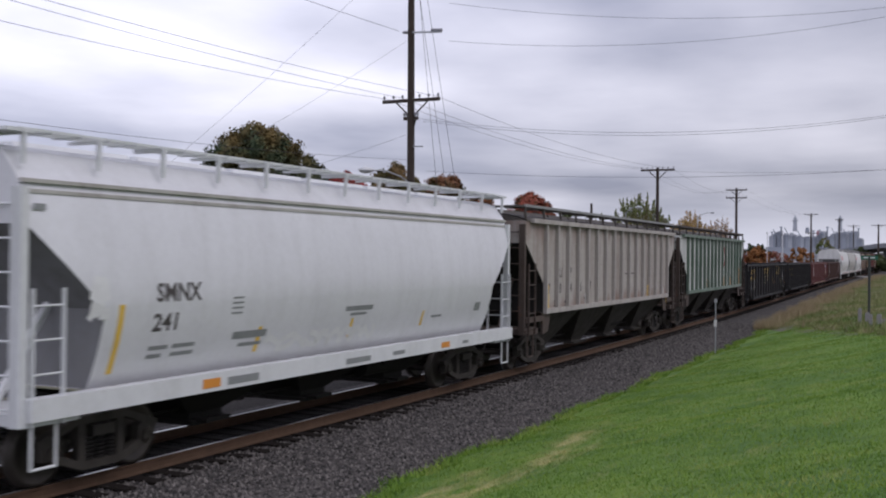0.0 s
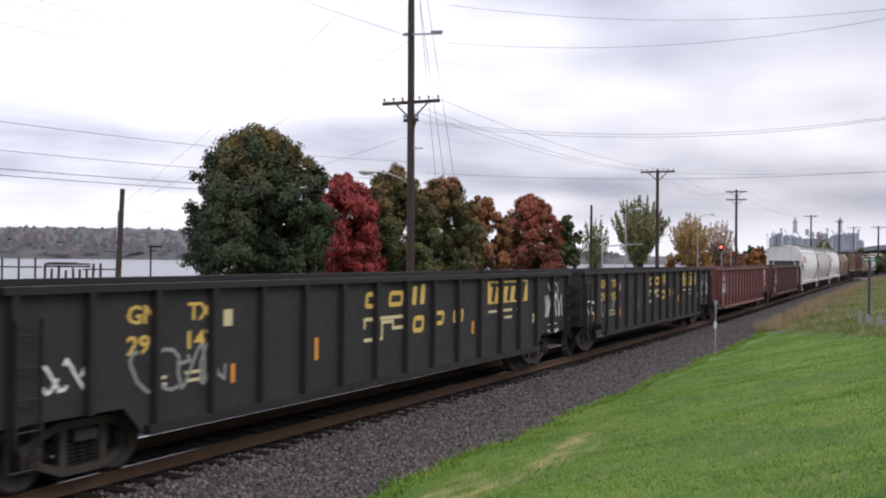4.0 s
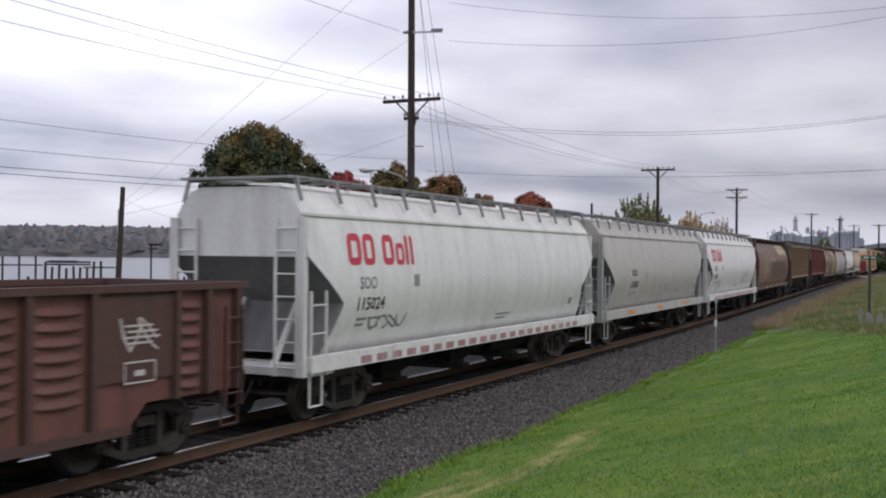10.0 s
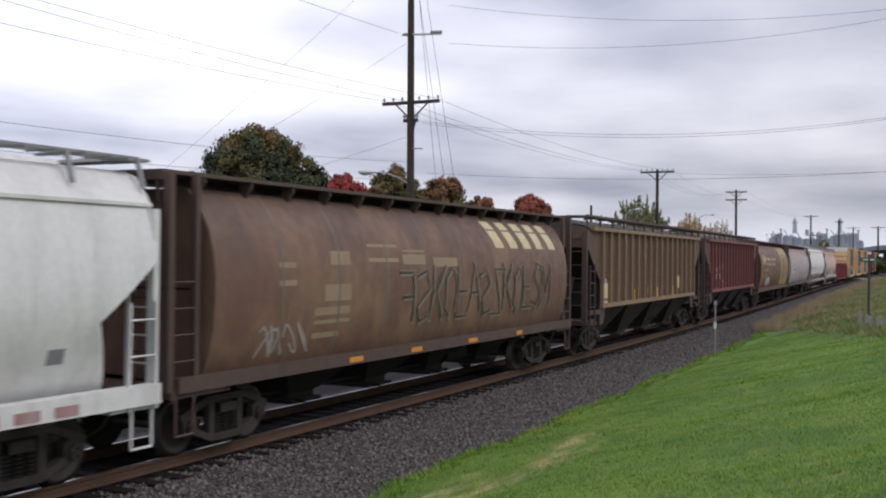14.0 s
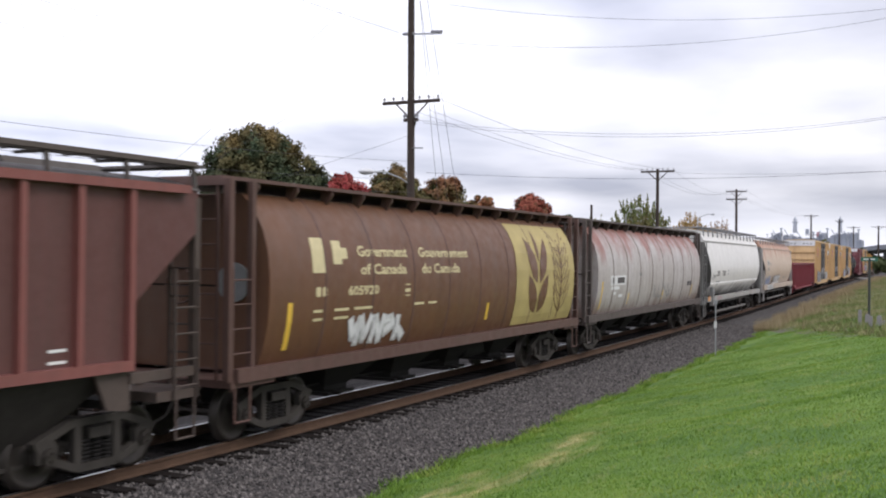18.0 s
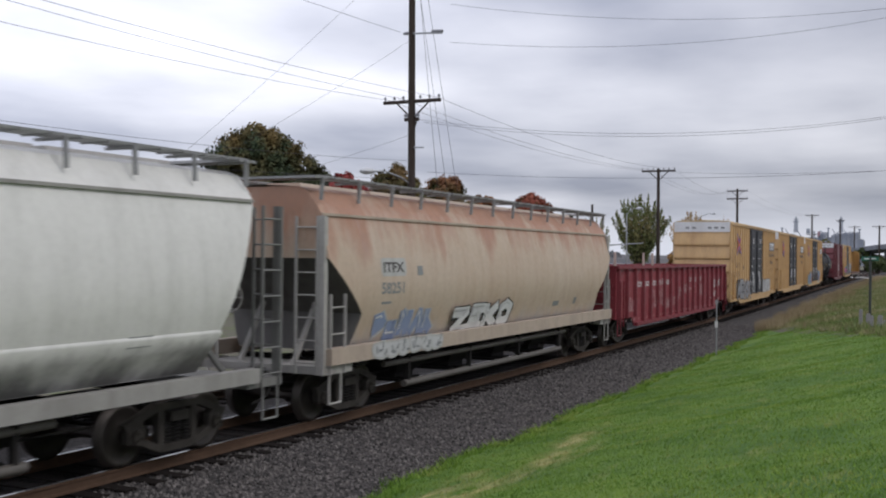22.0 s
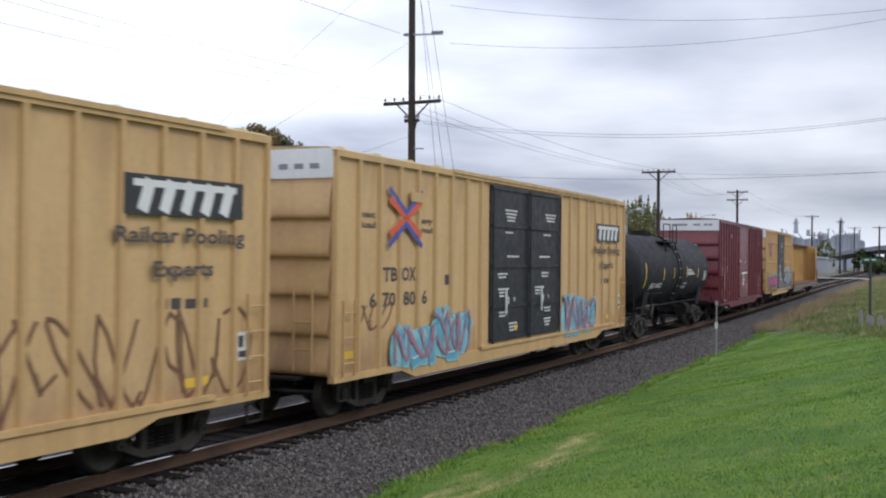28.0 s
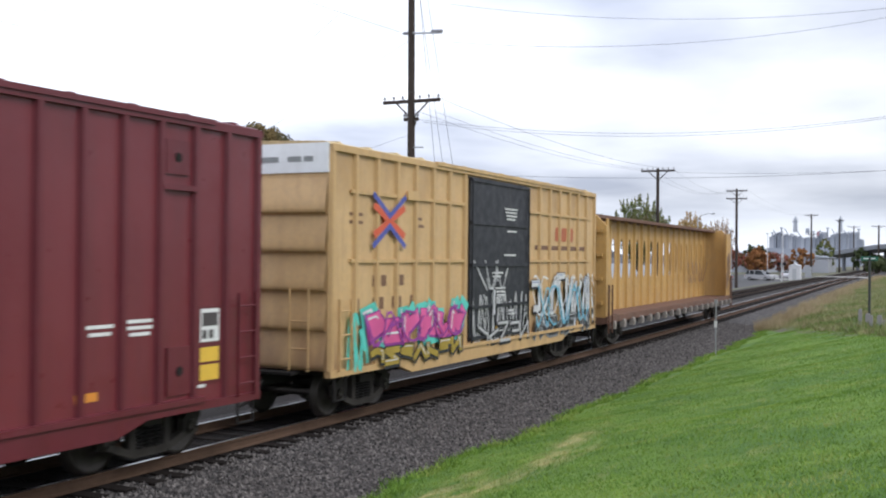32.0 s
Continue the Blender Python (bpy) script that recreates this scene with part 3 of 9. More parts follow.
def build_grass():
    rnd = random.Random(3)
    lawn_green = island_colours("grass blades", [(0.055, 0.124, 0.015), (0.098, 0.196, 0.022), (0.146, 0.246, 0.029), (0.200, 0.285, 0.047), (0.34, 0.335, 0.115)], 0.6, 0.2, 1.3, PATCHES)
    spots = []
    while len(spots) < 210000:
        x = 5 + 45 * rnd.random() ** 1.7
        y = -4.3 - 8.6 * rnd.random()
        if math.atan2(y + 11.7, x) < 0.02 or math.hypot(x, y + 11.7) < 5.5:
            continue
        if x > 51 - 19 * min(1.0, (-4.3 - y) / 5.3):
            continue
        spots.append((x, y, ground_z(x, y)))
    blades("grass_blades", spots, 0.020, 0.055, 0.0055, lawn_green, "short mown green grass beside the track", 5, 0.7)
    fringe = []
    for _ in range(16000):
        x = 4 + 50 * rnd.random() ** 1.3
        y = grassy_edge(x) + 0.14 - 0.5 * rnd.random() ** 0.7 - 0.12 * math.sin(x * 5.1) * math.sin(x * 1.7)
        fringe.append((x, y, ground_z(x, min(y, grassy_edge(x) - 0.01)) - 0.01))
    blades("grass_fringe", fringe, 0.06, 0.17, 0.008, lawn_green, "long green grass at the edge of the ballast", 6, 0.8)
    straw = island_colours("dry straw stalks", [(0.25, 0.205, 0.115), (0.36, 0.30, 0.18), (0.28, 0.21, 0.125), (0.16, 0.165, 0.075)], 0.85, 0.15, 0.22)
    rough = island_colours("rough bank grass", [(0.085, 0.140, 0.034), (0.120, 0.185, 0.046), (0.19, 0.205, 0.080), (0.30, 0.26, 0.14), (0.20, 0.15, 0.085)], 0.85, 0.15, 0.16)
    lawn_end = lambda y: 51 - 19 * min(1.0, max(0.0, (-4.3 - y) / 5.3)) - 0.5 * max(0.0, -9.6 - y)
    weeds, stalks = [], []
    while len(weeds) < 90000:
        x = 30 + 190 * rnd.random() ** 1.8
        y = grassy_edge(x) + 0.1 - rnd.random() ** 1.2 * 12
        if x > lawn_end(y) - 0.5:
            weeds.append((x, y, ground_z(x, min(y, grassy_edge(x) - 0.01)) - 0.02))
    while len(stalks) < 22000:
        x = 44 + 180 * rnd.random() ** 1.7
        e = abs(rnd.gauss(0, 0.65 + 0.3 * math.sin(x * 0.31))) - 0.25 + 0.25 * math.sin(x * 0.8)
        y = grassy_edge(x) - e
        if x > lawn_end(y) - 0.2:
            stalks.append((x, y, ground_z(x, min(y, grassy_edge(x) - 0.01)) - 0.02))
    blades("bank_weeds", weeds, 0.08, 0.34, 0.016, rough, "rough green and brown grass on the bank", 7, 0.6)
    blades("dry_stalks", stalks, 0.25, 0.75, 0.014, straw, "tall dry straw-coloured grass along the ballast", 9, 0.35)


build_grass()


def build_stones():
    """Loose ballast, each stone an uneven eight-sided lump."""
    rnd = np.random.default_rng(8)
    n = 30000
    s = 5 + 50 * rnd.random(n) ** 1.5
    d = np.empty(n)
    z = np.empty(n)
    keep = np.ones(n, bool)
    for i in range(n):
        lo = grassy_edge(s[i]) - line(s[i])[0] + 0.1
        d[i] = lo + (-0.95 - lo) * rnd.random()
        z[i] = float(np.interp(d[i], [lo, -2.6, -1.75, 0], [-0.37, -0.30, -0.215, -0.215])) + 0.006
    base = np.array([(1, 0, 0), (-1, 0, 0), (0, 1, 0), (0, -1, 0), (0, 0, 1), (0, 0, -1)], float)
    faces = np.array([(0, 2, 4), (2, 1, 4), (1, 3, 4), (3, 0, 4), (2, 0, 5), (1, 2, 5), (3, 1, 5), (0, 3, 5)])
    size = rnd.uniform(0.018, 0.042, n)
    v = base[None] * size[:, None, None] * rnd.uniform(0.6, 1.3, (n, 6, 1))
    a = rnd.uniform(0, 6.283, n)
    c, sn = np.cos(a), np.sin(a)
    tilt = rnd.uniform(-0.8, 0.8, n)
    x, y, zz = v[..., 0], v[..., 1], v[..., 2]
    y, zz = y * np.cos(tilt)[:, None] - zz * np.sin(tilt)[:, None], y * np.sin(tilt)[:, None] + zz * np.cos(tilt)[:, None]
    x, y = x * c[:, None] - y * sn[:, None], x * sn[:, None] + y * c[:, None]
    pos = np.array([on_line(float(q), float(w), float(e)) for q, w, e in zip(s, d, z)])
    vv = np.stack([x, y, zz], -1) + pos[:, None]
    ff = (faces[None] + 6 * np.arange(n)[:, None, None]).reshape(-1, 3)
    me = bpy.data.meshes.new("ballast_stones")
    me.from_pydata(vv.reshape(-1, 3).tolist(), [], ff.tolist())
    me.materials.append(STONES)
    tagged(new("ballast_stones", me), "dark grey crushed stone ballast beside the rails", "ballast", kind="stuff")


build_stones()

RUSTY_RAIL = plain("rusty brown rail side", (0.105, 0.064, 0.043), 0.9, 0.5, 5, gloss=0.2)
DARK_RAIL = plain("dark rusted rail of the far track", (0.045, 0.032, 0.025), 0.9, 0.5, 5, gloss=0.15)
RAIL_TOP = plain("polished rail head", (0.50, 0.50, 0.50), 0.28, 0.2, 3, 0.9)


def build_rails():
    ss = [-30] + spread(-10, 60, 28) + spread(65, 420, 71)
    prof = [(-0.07, -0.172), (0.07, -0.172), (0.07, -0.16), (0.012, -0.14), (0.012, -0.05), (0.036, -0.04), (0.036, -0.003), (-0.036, -0.003), (-0.036, -0.04), (-0.012, -0.05), (-0.012, -0.14), (-0.07, -0.16), (-0.07, -0.172)]
    for c in (0.0, 4.15):
        for d in (-0.755, 0.755):
            rail = solid("rail", Shape().grid([[on_line(s, c + d + u, w) for u, w in prof] for s in ss], False), DARK_RAIL if c else RUSTY_RAIL, "dark rusted steel rail" if c else "rusty steel rail with a polished head", "rail", "rails", "structure")
            part("rail_head", Shape().grid([[on_line(s, c + d + u, w) for u, w in ((-0.030, -0.001), (-0.02, 0.0), (0.02, 0.0), (0.030, -0.001))] for s in ss], False), RAIL_TOP if c == 0 else DARK_RAIL, rail)


build_rails()

# ---- trees ----
BARK = plain("grey brown bark", (0.075, 0.060, 0.048), 0.9, 0.5, 7)


def tree(name, x, y, z, height, radius, crown_low, leaf_mat, label, seed, clumps=150, leaves=46, leaf_size=0.30, lobes=12, limbs=9, group="trees by the water", widest=0.38, foot=0.72, lobe=0.30):
    """Tapered trunk, limbs, and a crown of overlapping lobes, each set with clumps of small leaves."""
    rnd = random.Random(seed)
    nr = np.random.default_rng(seed)
    top = thing(name, label, "tree", group, at=pose(x, y, z))
    tr = Shape()
    r0 = 0.022 * height + 0.05
    h = height
    tr.tube((0, 0, -0.3), (0.05, 0, h * 0.25), r0, 10, r0 * 0.72, False)
    tr.tube((0.05, 0, h * 0.25), (0.0, 0.1, h * 0.55), r0 * 0.72, 9, r0 * 0.42, False)
    tr.tube((0.0, 0.1, h * 0.55), (0.1, 0, h * 0.88), r0 * 0.42, 8, r0 * 0.1, False)
    trunk = part("trunk", tr, BARK, top)
    for i in range(limbs):
        a = 2.4 * i + rnd.uniform(-0.4, 0.4)
        zz = crown_low * 0.7 + (h * 0.6 - crown_low * 0.7) * i / limbs
        k = radius * (0.78 - 0.25 * i / limbs)
        rise = (h - zz) * 0.35
        p, q = Vector((0, 0, zz)), Vector((k * math.cos(a), k * math.sin(a), zz + rise))
        m = (p + q) / 2 + Vector((0, 0, rise * 0.12))
        lm = Shape()
        lm.tube(p, m, r0 * 0.35, 7, r0 * 0.2, False)
        lm.tube(m, q, r0 * 0.2, 6, r0 * 0.05, False)
        part("limb", lm, BARK, trunk)
    outline = lambda u: radius * float(np.interp(u, [0, 0.15, widest, 0.6, 0.78, 0.9, 1.0], [foot, 0.92, 1.0, 0.96, 0.84, 0.66, 0.36]))
    balls = []
    for i in range(lobes):
        u = 0.04 + 0.96 * ((i + rnd.random()) / lobes)
        rl = radius * lobe * rnd.uniform(0.75, 1.3)
        w = outline(u) * rnd.uniform(0.95, 1.05)
        a = 2.4 * i + rnd.uniform(-0.5, 0.5)
        k = max(0.0, w - rl) * (1.0 if i % 4 else 0.45)
        zc = crown_low + rl * 0.6 + (h - crown_low - 1.6 * rl) * u
        balls.append((k * math.cos(a), k * math.sin(a), zc, rl))
    centres, aims, sizes = [], [], []
    for _ in range(clumps):
        bx, by, bz, rl = balls[rnd.randrange(len(balls))]
        d = Vector((rnd.gauss(0, 1) + 0.8 * bx / radius, rnd.gauss(0, 1) + 0.8 * by / radius, rnd.gauss(0, 1) + 0.25)).normalized()
        k = rl * rnd.uniform(0.55, 1.02)
        centres.append((bx + d.x * k, by + d.y * k, bz + d.z * k * 0.9))
        aims.append(d)
        sizes.append(rl * rnd.uniform(0.20, 0.38) + 0.08)
    c = np.repeat(np.array(centres), leaves, 0)
    out = np.repeat(np.array(aims), leaves, 0)
    cr = np.repeat(np.array(sizes), leaves, 0)
    n = len(c)
    d = nr.normal(size=(n, 3))
    d /= np.linalg.norm(d, axis=1)[:, None]
    p = c + d * (cr * nr.random(n) ** 0.5)[:, None]
    nrm = out * 0.7 + d * 0.5 + nr.normal(size=(n, 3)) * 0.45
    nrm /= np.linalg.norm(nrm, axis=1)[:, None]
    u = np.cross(nrm, nr.normal(size=(n, 3)))
    u /= np.linalg.norm(u, axis=1)[:, None]
    w = np.cross(nrm, u)
    sz = leaf_size * nr.uniform(0.6, 1.25, n)[:, None]
    quad = np.stack([p - u * sz * 0.6, p + w * sz * 0.42, p + u * sz * 0.6, p - w * sz * 0.42], 1).reshape(-1, 3)
    me = bpy.data.meshes.new("crown")
    me.from_pydata(quad.tolist(), [], np.arange(4 * n).reshape(-1, 4).tolist())
    me.materials.append(leaf_mat)
    part("crown", me, None, top)
    return top


def plume_tree(name, x, y, z, height, spread_, leaf_mat, label, seed, plumes, leaves, leaf_size):
    """A tree whose limbs fan upwards as separate plumes, each set with small leaves."""
    rnd = random.Random(seed)
    nr = np.random.default_rng(seed)
    top = thing(name, label, "tree", "trees by the water", at=pose(x, y, z))
    trunk = part("trunk", Shape().tube((0, 0, -0.3), (0, 0, height * 0.35), 0.20, 9, 0.13, False), BARK, top)
    spots = []
    for i in range(plumes):
        a = 2.4 * i
        k = spread_ * math.sqrt((i + 0.5) / plumes)
        tip = Vector((k * math.cos(a), k * math.sin(a), height * (1 - 0.30 * (k / max(spread_, 1)) ** 2) * rnd.uniform(0.86, 1.0)))
        root = Vector((0, 0, height * rnd.uniform(0.08, 0.26)))
        mid = root.lerp(tip, 0.5) + Vector((tip.x, tip.y, 0)) * 0.06
        part("limb", Shape().tube(root, mid, 0.07, 5, 0.045, False).tube(mid, tip, 0.045, 5, 0.012, False), BARK, trunk)
        for _ in range(leaves):
            t = 0.18 + 0.82 * rnd.random() ** 0.85
            c = root.lerp(mid, t * 2) if t < 0.5 else mid.lerp(tip, t * 2 - 1)
            w = 0.10 + 0.36 * math.sin(math.pi * min(1, t * 1.02))
            spots.append((c.x + rnd.gauss(0, w * 0.6), c.y + rnd.gauss(0, w * 0.6), c.z + rnd.gauss(0, 0.2)))
    p = np.array(spots)
    n = len(p)
    u = nr.normal(size=(n, 3)) + np.array([0, 0, 1.0])
    u /= np.linalg.norm(u, axis=1)[:, None]
    w = np.cross(u, nr.normal(size=(n, 3)))
    w /= np.linalg.norm(w, axis=1)[:, None]
    sz = leaf_size * nr.uniform(0.6, 1.3, n)[:, None]
    quad = np.stack([p - u * sz * 0.8, p + w * sz * 0.36, p + u * sz * 0.8, p - w * sz * 0.36], 1).reshape(-1, 3)
    me = bpy.data.meshes.new("crown")
    me.from_pydata(quad.tolist(), [], np.arange(4 * n).reshape(-1, 4).tolist())
    me.materials.append(leaf_mat)
    part("crown", me, None, top)


def build_trees():
    dark = island_colours("dark maple leaves turning at the top", [(0.022, 0.036, 0.021), (0.034, 0.052, 0.027), (0.045, 0.064, 0.031), (0.056, 0.068, 0.033), (0.078, 0.072, 0.034)], 0.75, 0.2, 0.22, crest=(8.0, 11.5, (0.19, 0.120, 0.040), 0.70))
    red = island_colours("scarlet maple leaves", [(0.11, 0.020, 0.024), (0.25, 0.027, 0.034), (0.36, 0.055, 0.050), (0.22, 0.050, 0.038), (0.10, 0.042, 0.024)], 0.7, 0.3, 0.5)
    olive = island_colours("olive and amber leaves", [(0.036, 0.052, 0.018), (0.060, 0.075, 0.024), (0.090, 0.095, 0.030), (0.16, 0.10, 0.034)], 0.7, 0.3, 0.35, crest=(6.0, 10.0, (0.24, 0.090, 0.040), 0.38))
    olive2 = island_colours("green leaves with rusty tips", [(0.040, 0.058, 0.020), (0.062, 0.080, 0.026), (0.095, 0.090, 0.030), (0.19, 0.085, 0.034)], 0.7, 0.3, 0.4, crest=(6.5, 9.8, (0.28, 0.075, 0.040), 0.55))
    rust = island_colours("rust red leaves", [(0.044, 0.066, 0.022), (0.070, 0.080, 0.028), (0.21, 0.055, 0.034), (0.24, 0.060, 0.040), (0.10, 0.09, 0.032)], 0.7, 0.3, 0.45, crest=(5.0, 9.5, (0.30, 0.075, 0.038), 0.35))
    rust2 = island_colours("rusty orange leaves", [(0.075, 0.080, 0.028), (0.15, 0.090, 0.034), (0.28, 0.095, 0.042), (0.24, 0.14, 0.045)], 0.7, 0.3, 0.45)
    green = island_colours("late green leaves", [(0.036, 0.054, 0.018), (0.055, 0.076, 0.024), (0.088, 0.098, 0.032)], 0.7, 0.3, 0.4)
    poplar = island_colours("thin yellow green leaves", [(0.080, 0.110, 0.036), (0.125, 0.155, 0.052), (0.200, 0.190, 0.075), (0.29, 0.17, 0.08)], 0.75, 0.25, 0.25)
    amber = island_colours("amber autumn leaves", [(0.16, 0.11, 0.035), (0.28, 0.17, 0.05), (0.32, 0.14, 0.04), (0.22, 0.10, 0.05)], 0.75, 0.25, 0.3)
    straw = island_colours("yellow and amber leaves", [(0.26, 0.18, 0.07), (0.38, 0.26, 0.10), (0.40, 0.22, 0.08)], 0.8, 0.2, 0.3)
    pale = island_colours("sparse pale leaves", [(0.24, 0.17, 0.11), (0.34, 0.24, 0.15), (0.38, 0.22, 0.14)], 0.8, 0.2, 0.3)
    orange = island_colours("orange autumn leaves", [(0.20, 0.085, 0.03), (0.30, 0.13, 0.045), (0.26, 0.16, 0.07)], 0.75, 0.25, 0.3)
    z = -0.75
    tree("maple_tree", 57.7, 31.3, z, 12.9, 5.05, 0.7, dark, "large dark green maple with bronze top", 1, 1200, 115, 0.19, 84, widest=0.4, foot=0.84, lobe=0.29)
    tree("maple_tree", 67.9, 30.9, z, 10.4, 3.2, 0.3, red, "scarlet maple beside a darker tree", 2, 560, 105, 0.18, 44, widest=0.34, foot=0.9, lobe=0.32)
    tree("maple_tree", 73.1, 29.7, z, 11.4, 4.0, 0.4, olive, "olive green maple turning amber", 3, 660, 100, 0.2, 48, widest=0.42, foot=0.95, lobe=0.31)
    tree("maple_tree", 82.2, 29.5, z, 11.3, 3.7, 0.4, olive2, "green maple with rusty red upper leaves", 4, 580, 100, 0.21, 44, widest=0.42, foot=0.95, lobe=0.32)
    tree("maple_tree", 94.5, 31.6, z, 10.0, 3.0, 0.4, rust2, "slim maple with rusty orange leaves", 5, 380, 85, 0.23, 30, widest=0.42, foot=0.95, lobe=0.33)
    tree("maple_tree", 109.4, 32.5, z, 11.2, 4.15, 0.5, rust, "broad maple in rust red and green", 6, 600, 90, 0.25, 46, widest=0.42, foot=0.92, lobe=0.31)
    tree("maple_tree", 118.3, 31.6, z, 9.2, 2.3, 0.4, green, "small late green tree", 7, 240, 75, 0.26, 24, widest=0.42, foot=0.85, lobe=0.35)
    plume_tree("poplar_tree", 140.4, 35.2, z, 10.4, 2.1, poplar, "small upright tree with a few plumes", 8, 16, 130, 0.24)
    plume_tree("poplar_tree", 144.1, 29.9, z, 13.6, 4.3, poplar, "fan-shaped yellow green tree of upright plumes", 9, 46, 230, 0.24)
    plume_tree("street_tree", 173.1, 29.7, z, 12.0, 3.6, straw, "half bare amber street tree", 10, 50, 120, 0.26)
    plume_tree("street_tree", 185.8, 27.8, z, 11.6, 3.2, pale, "half bare pinkish street tree", 11, 46, 60, 0.26)
    tree("street_tree", 180.0, 31.5, z, 7.5, 4.2, 1.0, amber, "low spreading amber tree", 12, 140, 40, 0.4, 14)
    for x, y, h, r, m, s, lab in ((256.2, 33.5, 6.6, 3.0, orange, 13, "round orange tree by the crossing"), (297.2, 29.4, 7.0, 3.8, orange, 14, "broad orange brown tree by the crossing"), (300.0, 41.5, 8.0, 5.0, dark, 15, "dark evergreen clump by the crossing"),
                                  (330.0, 27.0, 10.0, 3.0, poplar, 16, "grey green tree near the overpass"), (290.0, 37.0, 6.0, 7.0, rust, 17, "low brown thicket behind the road"), (250.0, 40.0, 7.0, 6.0, rust, 18, "low brown thicket behind the road"),
                                  (345.0, 17.5, 8.0, 4.0, green, 19, "bush by the far track"), (270.0, 8.0, 5.0, 3.0, green, 21, "dark green bush on the bank"), (240.0, 2.0, 4.0, 3.0, green, 22, "dark green bush on the bank")):
        tree("roadside_tree", x, y, -0.6, h, r, 0.4, m, lab, s, 130, 44, 0.42, 16, 6, "trees by the crossing")


build_trees()

# ---- poles, wires, lamps ----
POLE_WOOD = plain("dark creosoted pole wood", (0.045, 0.032, 0.025), 0.9, 0.5, 4)
WIRE = plain("dark cable", (0.035, 0.035, 0.04), 0.6, 0.2, 4)
PORCELAIN = plain("grey insulator", (0.22, 0.22, 0.24), 0.4, 0.2, 6)
GALVANISED = plain("galvanised steel", (0.36, 0.37, 0.38), 0.5, 0.25, 4, 0.5)


def pole(x, y, top, r, label, arms=(), lean=0.0, z=-0.8, group="utility poles"):
    """arms: (height, half length, turn in degrees)."""
    p = thing("utility_pole", label, "utility pole", group, at=pose(x, y, z, 0, lean, 0))
    part("shaft", Shape().tube((0, 0, -0.3), (0, 0, top - z), r, 12, r * 0.68), POLE_WOOD, p)
    for h, half, turn in arms:
        m = pose(0, 0, 0, 0, 0, turn)
        arm = part("crossarm", Shape().box(-0.06, 0.06, -half, half, h - z - 0.07, h - z + 0.07), POLE_WOOD, p, "", m)
        for s in (-1, 1):
            part("arm_brace", Shape().beam((0.08, s * half * 0.55, h - z - 0.06), (0.05, 0, h - z - 0.75), 0.03, 0.06), POLE_WOOD, arm)
        for k in (-0.95, -0.62, -0.3, 0.3, 0.62, 0.95):
            part("insulator", Shape().tube((0, k * half, h - z + 0.07), (0, k * half, h - z + 0.14), 0.02, 6).lathe([(0, 0.05), (0.04, 0.06), (0.10, 0.045), (0.13, 0.02)], (0, k * half, h - z + 0.13), "z", 8), PORCELAIN, arm)
    return p


def wire(p, q, sag, r=0.011, label="thin overhead cable between the poles"):
    p, q = Vector(p), Vector(q)
    n = 18
    pts = [p.lerp(q, i / n) - Vector((0, 0, sag * 4 * (i / n) * (1 - i / n))) for i in range(n + 1)]
    solid("overhead_cable", Shape().rod(pts, r * 0.72, 5), WIRE, label, "cable", "overhead cables")


def cobra_lamp(parent, x, y, z, dx, dy, rise=0.25):
    """A street lamp on a curved arm, fixed to a pole."""
    q = Vector((x + dx, y + dy, z + rise))
    part("lamp_arm", Shape().rod([(x, y, z - 0.3), (x + dx * 0.3, y + dy * 0.3, z), (x + dx * 0.7, y + dy * 0.7, z + rise), q], 0.035), GALVANISED, parent)
    d = Vector((dx, dy, 0)).normalized()
    e = q + d * 0.7
    sh = Shape()
    rows = []
    for t, w, h in ((0, 0.05, 0.05), (0.25, 0.14, 0.12), (0.6, 0.18, 0.16), (0.9, 0.13, 0.10), (1.0, 0.04, 0.04)):
        c = q.lerp(e, t)
        n = Vector((-d.y, d.x, 0))
        rows.append([c + n * w * math.cos(a) + Vector((0, 0, h * math.sin(a))) for a in [2 * math.pi * k / 10 for k in range(11)]])
    sh.grid(rows)
    part("lamp_head", sh, plain("pale lamp housing", (0.55, 0.56, 0.58), 0.4, 0.15, 4), parent)


